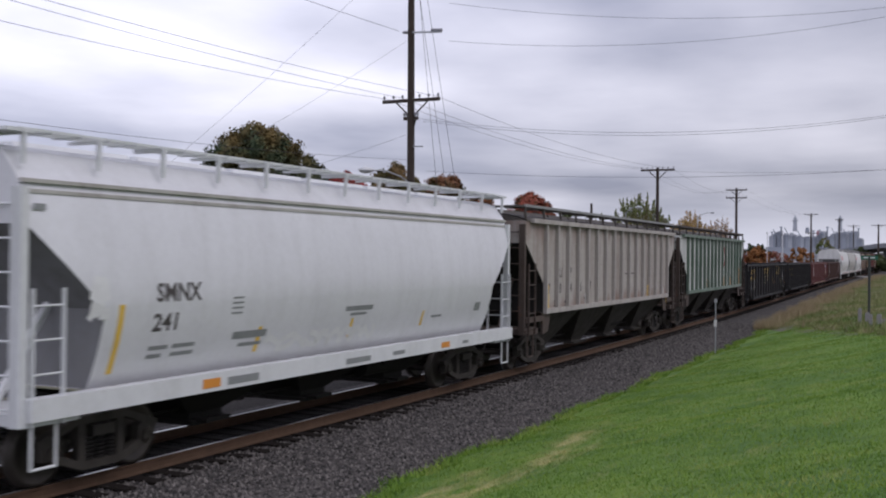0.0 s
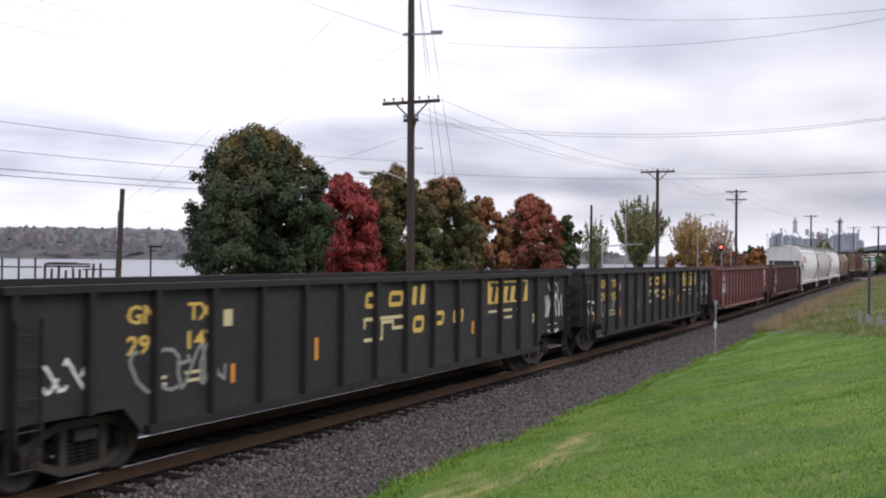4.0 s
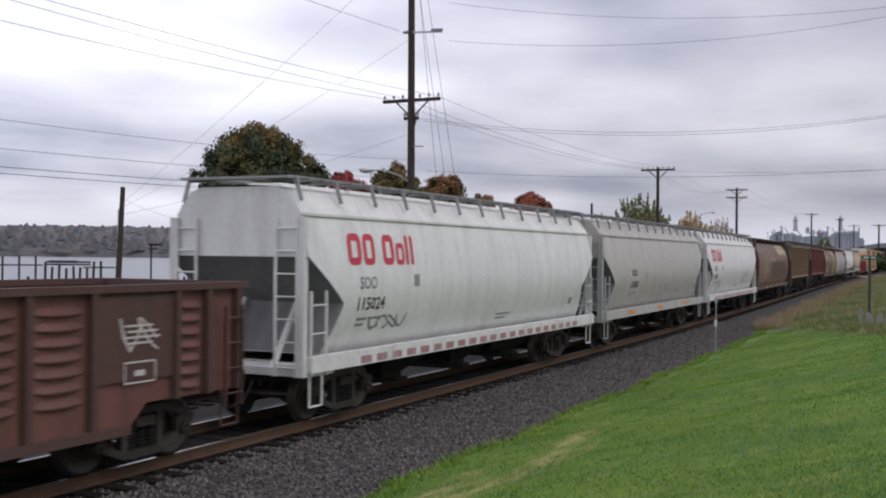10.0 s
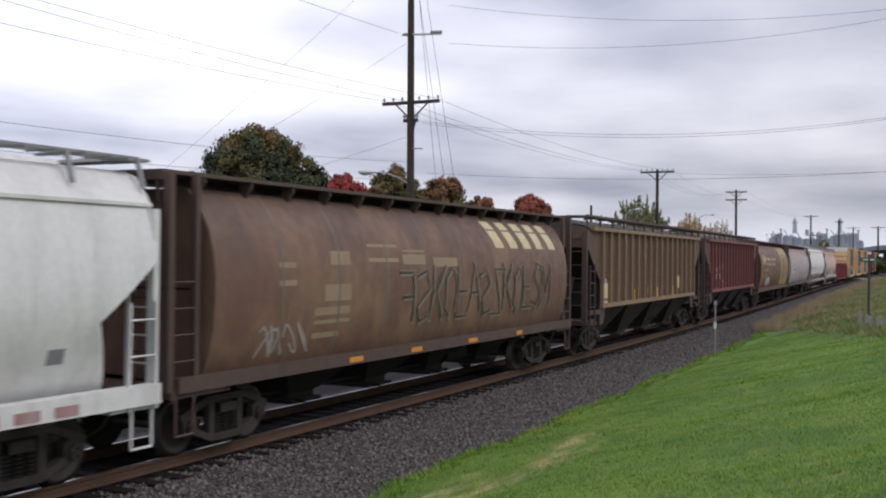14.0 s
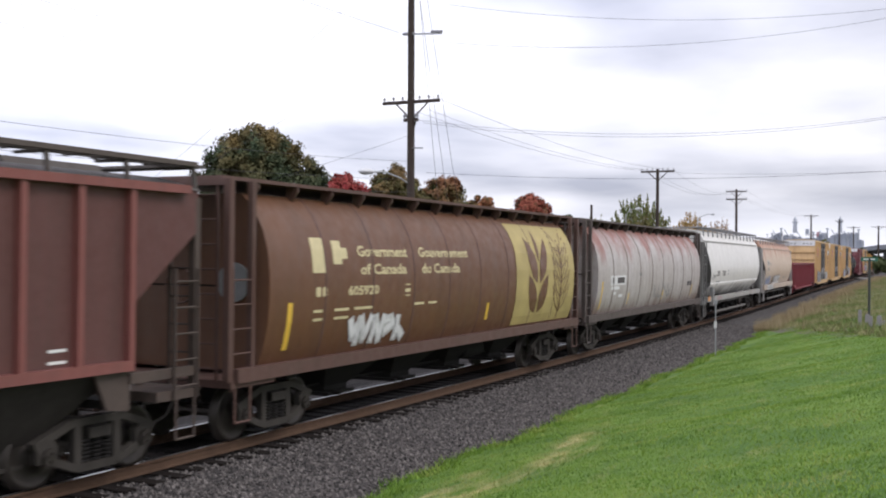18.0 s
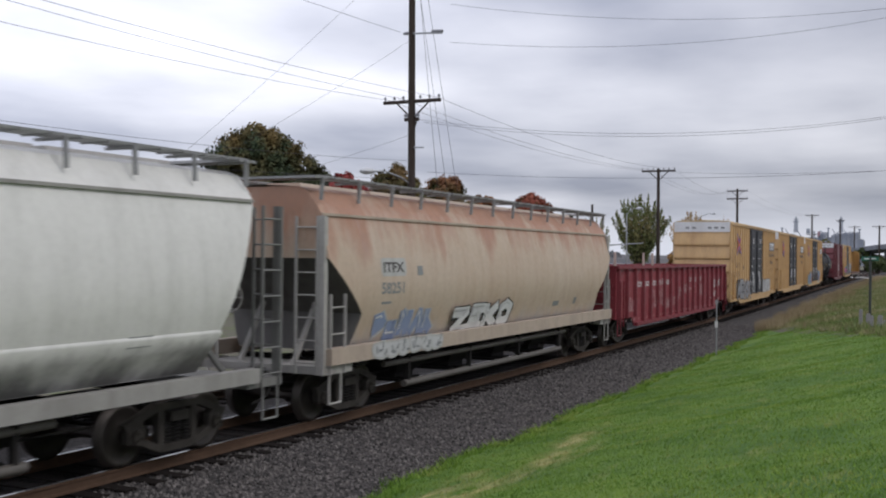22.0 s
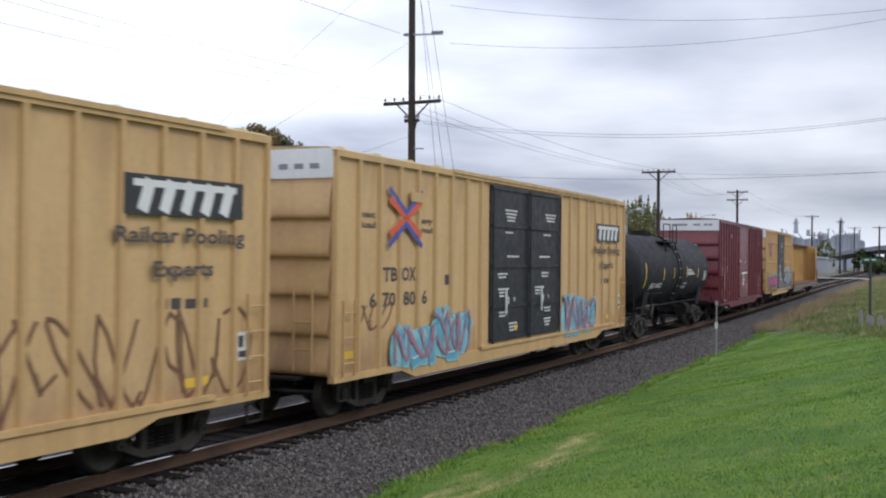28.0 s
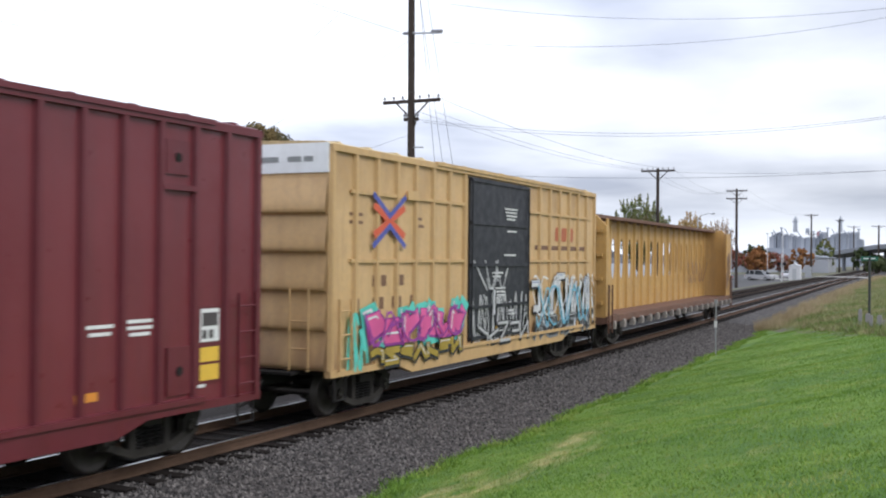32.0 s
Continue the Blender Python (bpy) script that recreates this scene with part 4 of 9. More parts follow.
def build_poles():
    main = pole(39.7, 9.8, 19.0, 0.19, "tall dark wooden pole with crossarm and street lamp", ((9.72, 1.38, 0), (8.95, 0.34, 0)), -0.9)
    arm = part("top_arm", Shape().beam((0.0, 0.55, 13.5), (0.0, -1.9, 13.2), 0.07, 0.07), GALVANISED, main, "", pose(0, 0, 0, 0, 0, -20))
    for y in (0.45, -1.3):
        part("long_insulator", Shape().tube((0.0, y, 13.5 + (0 if y > 0 else -0.15)), (0.0, y - 0.6, 13.42 + (0 if y > 0 else -0.15)), 0.07, 8), PORCELAIN, main, "", pose(0, 0, 0, 0, 0, -20))
    part("high_arm", Shape().beam((0.0, 0.2, 15.1), (0.0, -1.9, 14.85), 0.07, 0.07), GALVANISED, main, "", pose(0, 0, 0, 0, 0, -20))
    part("side_bracket", Shape().beam((0.0, 0.0, 8.55), (0.0, -0.75, 8.5), 0.06, 0.06), GALVANISED, main, "", pose(0, 0, 0, 0, 0, -20))
    cobra_lamp(main, 0, 0, 7.25, -1.4, 1.0, 0.22)
    pole(82.0, 10.5, 10.2, 0.17, "brown wooden pole with one crossarm", ((10.0, 1.35, 0),), -0.6)
    pole(137.4, 15.2, 12.1, 0.2, "dark wooden pole with two crossarms", ((11.8, 1.3, 5), (10.8, 1.3, 5)), -0.6)
    pole(267.8, 22.9, 14.1, 0.25, "distant wooden pole with crossarms", ((13.8, 1.6, 5), (9.2, 1.3, 5)))
    pole(328.2, 22.8, 15.0, 0.28, "distant dark wooden pole with crossarm", ((14.6, 1.2, 5),))
    pole(398.3, 25.4, 15.2, 0.28, "distant wooden pole with crossarm", ((14.8, 2.2, 5),))
    pole(299.2, 10.0, 12.3, 0.3, "distant dark wooden pole with crossarm", ((12.0, 1.8, 5),))
    pole(-3.5, 9.4, 12.0, 0.19, "dark wooden pole with crossarm", ((9.6, 1.35, 0),))
    pole(34.53, 21.68, 5.95, 0.15, "short leaning wooden stub pole", (), 3.0)
    pole(90.0, 18.7, 7.85, 0.15, "plain wooden pole with no arms", ())
    pole(48.0, -14.0, 14.5, 0.19, "dark wooden pole with crossarm", ((9.3, 1.2, 60),))
    mast = thing("light_mast", "thin pale metal mast", "mast", at=pose(35.3, 22.3, -0.8))
    part("shaft", Shape().tube((0, 0, 0), (0.0, 0, 5.8), 0.08, 10, 0.05), GALVANISED, mast)
    wire_top = [(-3.5, 9.4), (39.7, 9.8), (82.0, 10.5), (137.4, 15.2), (267.8, 22.9)]
    hs = [9.75, 9.85, 10.1, 11.9, 13.9]
    for k, first in ((-1.2, -0.1), (0.45, 0.4), (1.2, -0.4)):
        for (a, b), h0, h1 in zip(zip(wire_top, wire_top[1:]), hs, hs[1:]):
            wire((a[0], a[1] + k, h0 + (first if a[0] < 0 else 0)), (b[0], b[1] + k, h1), 0.55 if b[0] < 100 else 1.1)
    for z0, z1, dy, sag in ((6.72, 7.2, 0.3, 0.6), (5.82, 6.4, 0.0, 0.5), (5.35, 5.85, -0.1, 0.45), (5.28, 5.65, 0.2, 0.45)):
        wire((-3.5, 9.4 + dy, z0), (39.7, 9.8 + dy, z1), sag, 0.009 if z1 > 6 else 0.012)
    for y0, z0, z1, sag in ((8.2, 12.21, 14.24, 1.05), (8.2, 13.83, 14.13, 0.96), (9.4, 8.85, 9.95, 1.14), (9.9, 9.02, 9.95, 1.11), (9.2, 6.70, 7.23, 0.49)):
        wire((39.9, y0, z0), (48.0, -14.0, z1), sag, 0.010)
    wire((39.5, 10.4, 12.75), (-6.0, 12.0, 13.6), 0.5, 0.012)
    for z0, z1 in ((16.5, 5.2), (12.4, 5.0), (8.3, 4.7)):
        wire((39.6, 9.9, z0), (34.6, 21.5, z1), 0.25, 0.008, "sagging service cable to a stub pole")
    for z0, x, y in ((16.2, 45.6, 10.8), (15.6, 48.6, 11.4), (17.5, 49.6, 11.2)):
        solid("guy_wire", Shape().rod([(39.8, 9.8, z0), (x, y, -0.8)], 0.010, 5), WIRE, "straight guy wire down to the ground", "cable", "guy wires")
    wire((82.0, 10.5, 9.98), (48.0, -14.0, 7.06), 0.29, 0.010)
    wire((34.7, 21.5, 5.4), (54.0, 34.0, 5.2), 0.2, 0.009)


build_poles()


def build_street():
    """Signals, lamps, signs and posts round the crossing and the lawn."""
    red_light = plain("lit red signal lens", (1.0, 0.06, 0.04), 0.4, 0.0, 1, 0, 6.0)
    sig = thing("traffic_signal", "traffic signal mast with long arm and lit red lights", "traffic signal", at=pose(114.1, 25.5, -0.75))
    part("mast", Shape().tube((0, 0, 0), (0, 0, 6.2), 0.12, 10, 0.09), GALVANISED, sig)
    part("mast_arm", Shape().tube((0, 0, 5.2), (1.3, -4.3, 5.5), 0.08, 8, 0.05), GALVANISED, sig)
    for x, y, z in ((158.5, 21.5, 4.6), (160.0, 19.6, 4.5)):
        head = thing("traffic_light", "black traffic light with lit red lens", "traffic signal", "signal heads", at=pose(x, y, z))
        part("housing", Shape().box(-0.15, 0.15, -0.2, 0.2, -0.55, 0.55), plain("black signal housing", (0.03, 0.03, 0.03), 0.5), head)
        part("lens", Shape().tube((-0.2, 0, 0.33), (-0.15, 0, 0.33), 0.17, 14), red_light, head)
        part("post", Shape().tube((0.25, 0, 0.5), (0.25, 0, -5.3), 0.07, 8), GALVANISED, head)
    for x, y, h, dx, dy in ((106.5, 20.5, 8.1, -0.9, -1.3), (147.5, 22.5, 9.2, -1.0, -2.0)):
        lamp = thing("street_lamp", "tall grey street lamp", "street lamp", "street lamps", at=pose(x, y, -0.75))
        part("shaft", Shape().tube((0, 0, 0), (0, 0, h + 0.4), 0.1, 10, 0.06), GALVANISED, lamp)
        cobra_lamp(lamp, 0, 0, h + 0.6, dx, dy)
    park = thing("park_lamp", "short dark lamp post with a flat head", "lamp post", at=pose(81.4, 62.3, -6.3))
    part("shaft", Shape().tube((0, 0, 0), (0, 0, 10.1), 0.1, 8, 0.08), STEEL_DARK, park)
    part("lamp_head", Shape().box(-0.2, 1.0, -0.55, 0.2, 10.0, 10.2), STEEL_DARK, park)
    stake = thing("marker_post", "thin metal marker post with a white tag", "marker post", at=pose(37.1, -3.75, -0.45))
    part("rod", Shape().tube((0, 0, -0.2), (0, 0, 2.1), 0.022, 8), GALVANISED, stake)
    part("tag", Shape().box(-0.03, -0.022, -0.05, 0.05, 1.15, 1.38), WHITE_INK, stake)
    part("cap", Shape().box(-0.03, 0.03, -0.05, 0.05, 1.98, 2.12), GALVANISED, stake)
    sign = thing("street_sign", "green street name sign on a dark post", "street sign", at=pose(43.9, -8.2, 0.35))
    part("post", Shape().tube((0, 0, -0.2), (0, 0, 2.85), 0.05, 8), plain("dark weathered post", (0.04, 0.045, 0.04), 0.7), sign)
    blade = part("sign_blade", Shape().box(-0.02, 0.0, -0.30, 0.32, 2.74, 2.90), plain("green sign sheet", (0.012, 0.11, 0.065), 0.5, 0.2), sign)
    part("sign_line", Shape().box(-0.026, -0.022, -0.2, 0.22, 2.80, 2.84), WHITE_INK, blade)
    white = plain("chalky white post paint", (0.30, 0.29, 0.28), 0.85, 0.6, 7)
    for x, y, z, h, w in ((41.8, -8.05, 0.40, 0.85, 0.06), (41.3, -8.35, 0.40, 0.72, 0.075), (38.3, -8.7, 0.50, 0.70, 0.055), (38.1, -8.98, 0.45, 0.78, 0.08), (38.6, -9.1, 0.45, 0.6, 0.06)):
        solid("bollard", Shape().prism([(-w, -w), (w, -w), (w, w * 0.7), (-w * 0.6, w)], z, z + h, "z").prism([(-w * 0.8, -w * 0.8), (w * 0.8, -w * 0.8), (w * 0.7, w * 0.6), (-w * 0.5, w * 0.7)], z + h, z + h + 0.04, "z"), white, "short worn white marker post in the grass", "bollard", "white marker posts", at=Matrix.Translation((x, y, 0)))
    mast = thing("crossing_signal", "white crossing signal mast with raised gate", "crossing signal", at=pose(182.8, 16.6, -0.7))
    white2 = plain("white mast paint", (0.62, 0.62, 0.62), 0.5, 0.2, 5)
    part("mast", Shape().tube((0, 0, 0), (0, 0, 4.6), 0.09, 8), white2, mast)
    part("raised_gate", Shape().beam((0.1, -0.25, 0.9), (0.1, -0.1, 8.6), 0.12, 0.16, (1, 0, 0)), white2, mast)
    part("crossbuck", Shape().beam((-0.12, -0.6, 3.6), (-0.12, 0.6, 4.4), 0.03, 0.2, (1, 0, 0)).beam((-0.16, -0.6, 4.4), (-0.16, 0.6, 3.6), 0.03, 0.2, (1, 0, 0)), white2, mast)
    for y in (-0.45, 0.45):
        part("lamp_hood", Shape().tube((-0.2, y, 3.0), (0.1, y, 3.0), 0.28, 12), STEEL_DARK, mast)
    hut = thing("relay_hut", "small white relay hut beside the track", "hut", at=pose(193.0, 15.9, -0.7))
    part("wall", Shape().box(-0.9, 0.9, -0.95, 0.95, 0.0, 2.6), white2, hut)
    part("roof", Shape().prism([(-1.05, 2.6), (1.05, 2.6), (0, 3.05)], -1.0, 1.0, "x"), white2, hut)
    part("vent", Shape().box(-0.15, 0.15, -0.15, 0.15, 3.0, 3.3), white2, hut)
    part("door", Shape().box(-0.93, -0.9, -0.35, 0.35, 0.15, 2.1), PALE_DOOR, hut)
    box = thing("signal_cabinet", "grey signal cabinet beside the track", "cabinet", at=pose(222.0, 17.5, -0.7))
    part("case", Shape().box(-0.5, 0.5, -0.6, 0.6, 0.1, 2.3), GALVANISED, box)
    part("case_door", Shape().box(-0.53, -0.5, -0.5, 0.5, 0.2, 2.2), GALVANISED, box)


PALE_DOOR = plain("pale grey door paint", (0.45, 0.46, 0.47), 0.5, 0.2, 5)
build_street()


def parked(x, y, z, turn, colour, label, tall):
    """A parked car: body, glasshouse, windows, lights, wheels."""
    car = thing("parked_car", label, "car", "parked cars", at=pose(x, y, z, 0, 0, turn))
    skin = plain("car paint " + label.split()[0], colour, 0.3, 0.08, 3, 0.2)
    glass = plain("dark car glass", (0.03, 0.035, 0.04), 0.12, 0.1, 3)
    h = 1.75 if tall else 1.45
    part("body", Shape().prism([(-2.3, 0.35), (2.3, 0.35), (2.3, 0.75), (2.15, 0.95), (1.1, 1.02), (-2.2, 1.05), (-2.35, 0.7)], -0.9, 0.9, "y"), skin, car)
    part("cabin", Shape().prism([(-2.15, 1.0), (1.15, 1.0), (0.45, h), (-1.85, h)], -0.78, 0.78, "y"), glass, car)
    part("roof", Shape().box(-1.8, 0.42, -0.78, 0.78, h - 0.04, h + 0.03), skin, car)
    for s in (-1, 1):
        for px in (-0.6, -1.45):
            part("pillar", Shape().box(px - 0.05, px + 0.05, s * 0.76, s * 0.80, 1.0, h), skin, car)
        for px in (-1.4, 1.4):
            w = part("wheel", Shape().tube((px, s * 0.72, 0.33), (px, s * 0.93, 0.33), 0.33, 16), plain("tyre rubber", (0.02, 0.02, 0.02), 0.8), car)
            part("rim", Shape().tube((px, s * 0.90, 0.33), (px, s * 0.945, 0.33), 0.19, 12), GALVANISED, w)
        part("headlight", Shape().box(2.25, 2.32, s * 0.55, s * 0.85, 0.68, 0.85), PALE_DOOR, car)
        part("tail_light", Shape().box(-2.37, -2.30, s * 0.6, s * 0.88, 0.75, 0.98), plain("red lamp glass", (0.35, 0.02, 0.02), 0.3), car)
    return car


def build_crossing():
    tar = plain("worn asphalt", (0.062, 0.062, 0.064), 0.9, 0.35, 2)
    zc = -0.70
    sh = Shape()
    sh.grid([[(x, line(x)[0] + d, zc + 0.05 + 0.0 * d) for d in (9.0, 14, 22, 34)] for x in spread(120, 250, 26)])
    solid("road", sh, tar, kind="structure", tidy=False)
    sh = Shape()
    rows = []
    for d in (-14.0, -7.0, -4.0, -1.6, 1.6, 2.6, 5.7, 7.5, 10.0, 16.0):
        z = -0.02 if -2.2 < d < 6.5 else (-0.30 if d < 0 else -0.60)
        rows.append([(x, line(x)[0] + d, z) for x in (196.0, 199.5, 203.0, 207.0)])
    sh.grid(rows)
    solid("crossing_road", sh, plain("pale concrete crossing panels", (0.30, 0.29, 0.27), 0.85, 0.3, 2), kind="structure", tidy=False)
    parked(186.5, 20.9, -0.66, -100, (0.42, 0.42, 0.43), "silver estate car parked by the road", True)
    parked(192.5, 21.0, -0.66, -80, (0.62, 0.62, 0.62), "white car parked by the road", False)
    parked(213.0, 20.5, -0.66, 10, (0.62, 0.62, 0.64), "white car parked beyond the crossing", False)
    parked(170.0, 24.5, -0.66, 95, (0.08, 0.09, 0.10), "dark car parked by the road", True)
    for x, y, h in ((178.0, 24.0, 8.5), (225.0, 26.0, 9.0)):
        lamp = thing("street_lamp", "thin pale street lamp", "street lamp", "street lamps", at=pose(x, y, -0.7))
        part("shaft", Shape().tube((0, 0, 0), (0, 0, h), 0.09, 8, 0.05), PALE_DOOR, lamp)
        part("lamp_head", Shape().box(-0.8, 0.1, -0.15, 0.15, h - 0.05, h + 0.12), PALE_DOOR, lamp)


build_crossing()


# ---- water, pilings, far shore, works and overpass ----
def build_water():
    m, nt, bs = material("grey bay water")
    bs.inputs["Base Color"].default_value = (0.10, 0.115, 0.13, 1)
    bs.inputs["Roughness"].default_value = 0.28
    bs.inputs["IOR"].default_value = 1.33
    bump(nt, bs, noise_node(nt, 0.8, 5, 0.6, (1, 0.35, 1)), 0.5, 0.25)
    sh = Shape()
    xs, ys = [-3000, -500, 0, 300, 800, 2000, 4500], [54, 120, 300, 700, 1500, 3000]
    sh.grid([[(x, y, -4.6) for y in ys] for x in xs], False)
    solid("water", sh, m, kind="structure", tidy=False)
    timber = plain("old wet timber", (0.055, 0.045, 0.036), 0.85, 0.4, 5)
    rnd = random.Random(17)
    dock = thing("ruined_pier", "ruined timber pier on old pilings", "pier", at=pose(111.0, 103.5, 0))
    for k in range(9):
        a = k * 0.95 - 4
        part("piling", Shape().tube((a * 0.72, -a * 0.68 + rnd.uniform(-0.5, 0.5), -6), (a * 0.72, -a * 0.68, rnd.uniform(0.4, 1.6)), 0.18, 8), timber, dock)
    for z in (1.1, 1.45):
        part("cap_beam", Shape().beam((-2.9, 2.7, z), (1.6, -1.5, z), 0.35, 0.25), timber, dock)
    part("deck_plank", Shape().beam((-2.6, 2.4, 1.65), (0.3, -0.3, 1.65), 1.4, 0.1), timber, dock)
    part("low_beam", Shape().beam((0.8, -0.8, 0.7), (4.6, -4.4, 0.7), 0.3, 0.2), timber, dock)
    dolphin = thing("mooring_frame", "timber mooring frame standing in the water", "pier", at=pose(105.5, 108.5, 0))
    for a in (-2.2, 0, 2.2):
        part("piling", Shape().tube((a * 0.7, -a * 0.7, -6), (a * 0.7, -a * 0.7, 2.3), 0.15, 8), timber, dolphin)
    part("cap_beam", Shape().beam((-2.2, 2.2, 1.0), (2.2, -2.2, 1.0), 0.2, 0.2), timber, dolphin)
    for k in range(26):
        x = 84 + rnd.uniform(0, 46)
        y = 68 + rnd.uniform(0, 22)
        solid("piling", Shape().tube((x, y, -6), (x + 0.1, y, rnd.uniform(-1.6, 0.3)), 0.16, 8), timber, "old timber piling standing in the water", "piling", "pilings in the water")
    # the wooded shore across the bay
    hill, nt, bs = material("distant wooded hillside")
    # the blue of distance haze is put into the woodland tones
    c = blend(nt, remap(nt, noise_node(nt, 0.02, 8, 0.65), 0.35, 0.65), (0.078, 0.088, 0.100), (0.125, 0.112, 0.110))
    c = blend(nt, remap(nt, noise_node(nt, 0.05, 5, 0.6), 0.58, 0.68, 0, 0.6), c, (0.205, 0.138, 0.108))
    nt.links.new(c, bs.inputs["Base Color"])
    bs.inputs["Roughness"].default_value = 1.0
    rows = []
    rr = random.Random(4)
    for i in range(300):
        a = -0.35 + 1.75 * i / 299
        d = 1320 + 40 * math.sin(a * 9)
        top = 34 + 9 * math.sin(a * 7 + 1) + 5 * math.sin(a * 19) + rr.uniform(0, 2.6)
        top *= min(1.0, max(0.20, (a - 0.18) / 0.5))
        dv = (math.cos(a), math.sin(a))
        rows.append([(d * dv[0], d * dv[1] - 11.7, -5.0), ((d + 25) * dv[0], (d + 25) * dv[1] - 11.7, 4.0 * min(1.0, top / 20)), ((d + 160) * dv[0], (d + 160) * dv[1] - 11.7, top * 0.62 + rr.uniform(-1.5, 1.5)), ((d + 300) * dv[0], (d + 300) * dv[1] - 11.7, top), ((d + 900) * dv[0], (d + 900) * dv[1] - 11.7, top * 0.8)])
    solid("far_shore", Shape().grid(rows, False), hill, kind="structure", tidy=False)
    crowns, homes = Shape(), Shape()
    for _ in range(1500):
        a = rr.uniform(0.3, 1.3)
        u = rr.random()
        d = 1330 + 300 * u
        zt = min(1.0, max(0.2, (a - 0.18) / 0.5)) * (34 * u ** 0.8 + 3)
        x, y = d * math.cos(a), d * math.sin(a) - 11.7
        h = rr.uniform(2.5, 6.5)
        crowns.tube((x, y, zt - 3), (x, y, zt + h), rr.uniform(3, 7), 6, 1.2, False)
    for _ in range(170):
        a = rr.uniform(0.3, 1.25)
        u = rr.random() ** 0.6
        d = 1325 + 290 * u
        zt = min(1.0, max(0.2, (a - 0.18) / 0.5)) * (33 * u ** 0.8 + 4)
        x, y = d * math.cos(a), d * math.sin(a) - 11.7
        w, h = rr.uniform(2, 4), rr.uniform(2, 3.5)
        homes.box(x - w, x + w, y - w, y + w, zt, zt + h)
    solid("far_trees", crowns, hill, "hazy distant trees across the bay", "trees", kind="stuff", tidy=False)
    solid("far_houses", homes, plain("pale distant house walls", (0.24, 0.25, 0.27), 0.9, 0.3, 0.02), "tiny pale houses on the far shore", "houses", kind="stuff", tidy=False)


build_water()


def build_works():
    """Two hazy moored ships and an elevated road at the end of the line."""
    # distance haze is mixed into these paint colours, not drawn as air
    haze = plain("pale grey paint mixed with haze", (0.42, 0.44, 0.48), 0.8, 0.35, 0.08)
    haze2 = plain("blue grey paint mixed with haze", (0.33, 0.355, 0.40), 0.8, 0.35, 0.08)
    dim = plain("slate paint mixed with haze", (0.25, 0.27, 0.31), 0.7, 0.2, 0.1)
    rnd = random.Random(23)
    red = plain("red paint mixed with haze", (0.45, 0.26, 0.28), 0.8, 0.2, 0.1)
    for k, (cx, cy) in enumerate(((890.0, 117.6), (895.0, 82.4))):
        ship = thing("cargo_ship", "hazy grey moored cargo ship with tall mast", "ship", "moored ships", at=pose(cx, cy, -3.0))
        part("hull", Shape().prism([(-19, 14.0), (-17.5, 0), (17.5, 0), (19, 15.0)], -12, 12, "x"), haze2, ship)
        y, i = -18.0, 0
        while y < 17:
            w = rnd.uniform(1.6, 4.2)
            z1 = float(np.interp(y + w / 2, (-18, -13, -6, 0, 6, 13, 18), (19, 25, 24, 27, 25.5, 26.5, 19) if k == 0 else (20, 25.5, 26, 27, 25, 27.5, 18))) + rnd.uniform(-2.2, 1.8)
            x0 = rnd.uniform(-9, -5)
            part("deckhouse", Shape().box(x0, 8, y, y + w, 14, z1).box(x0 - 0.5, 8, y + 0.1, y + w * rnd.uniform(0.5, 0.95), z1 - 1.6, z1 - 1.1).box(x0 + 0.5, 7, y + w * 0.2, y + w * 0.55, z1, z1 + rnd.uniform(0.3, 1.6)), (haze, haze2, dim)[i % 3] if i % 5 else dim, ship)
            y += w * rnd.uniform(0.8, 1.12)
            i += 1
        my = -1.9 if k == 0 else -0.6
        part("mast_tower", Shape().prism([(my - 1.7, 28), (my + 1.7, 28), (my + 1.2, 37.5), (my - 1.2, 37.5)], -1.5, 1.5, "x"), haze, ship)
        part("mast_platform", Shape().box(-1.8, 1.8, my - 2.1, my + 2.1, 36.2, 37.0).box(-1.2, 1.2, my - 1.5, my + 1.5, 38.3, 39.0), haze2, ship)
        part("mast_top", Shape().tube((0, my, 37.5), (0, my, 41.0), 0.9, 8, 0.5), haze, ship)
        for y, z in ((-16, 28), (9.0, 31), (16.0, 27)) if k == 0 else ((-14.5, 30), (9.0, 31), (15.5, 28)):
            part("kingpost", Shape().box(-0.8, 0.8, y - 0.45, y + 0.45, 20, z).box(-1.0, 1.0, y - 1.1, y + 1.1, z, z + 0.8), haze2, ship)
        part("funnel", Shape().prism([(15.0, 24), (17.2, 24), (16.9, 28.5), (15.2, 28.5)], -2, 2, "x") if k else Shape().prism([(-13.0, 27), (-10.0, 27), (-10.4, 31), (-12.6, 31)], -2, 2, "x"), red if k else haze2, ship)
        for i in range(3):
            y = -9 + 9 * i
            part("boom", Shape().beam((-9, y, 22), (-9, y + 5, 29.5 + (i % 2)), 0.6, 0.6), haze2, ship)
    conc = plain("grey overpass concrete", (0.17, 0.18, 0.20), 0.85, 0.3, 0.3)
    over = thing("overpass", "grey concrete overpass on piers", "bridge")
    path = [(520.0, 62.0, 1.5), (470.0, 48.0, 3.4), (417.6, 32.0, 4.8), (372.0, 20.0, 6.0), (329.3, 8.0, 6.9), (290.0, -8.0, 7.4), (255.0, -28.0, 7.6)]
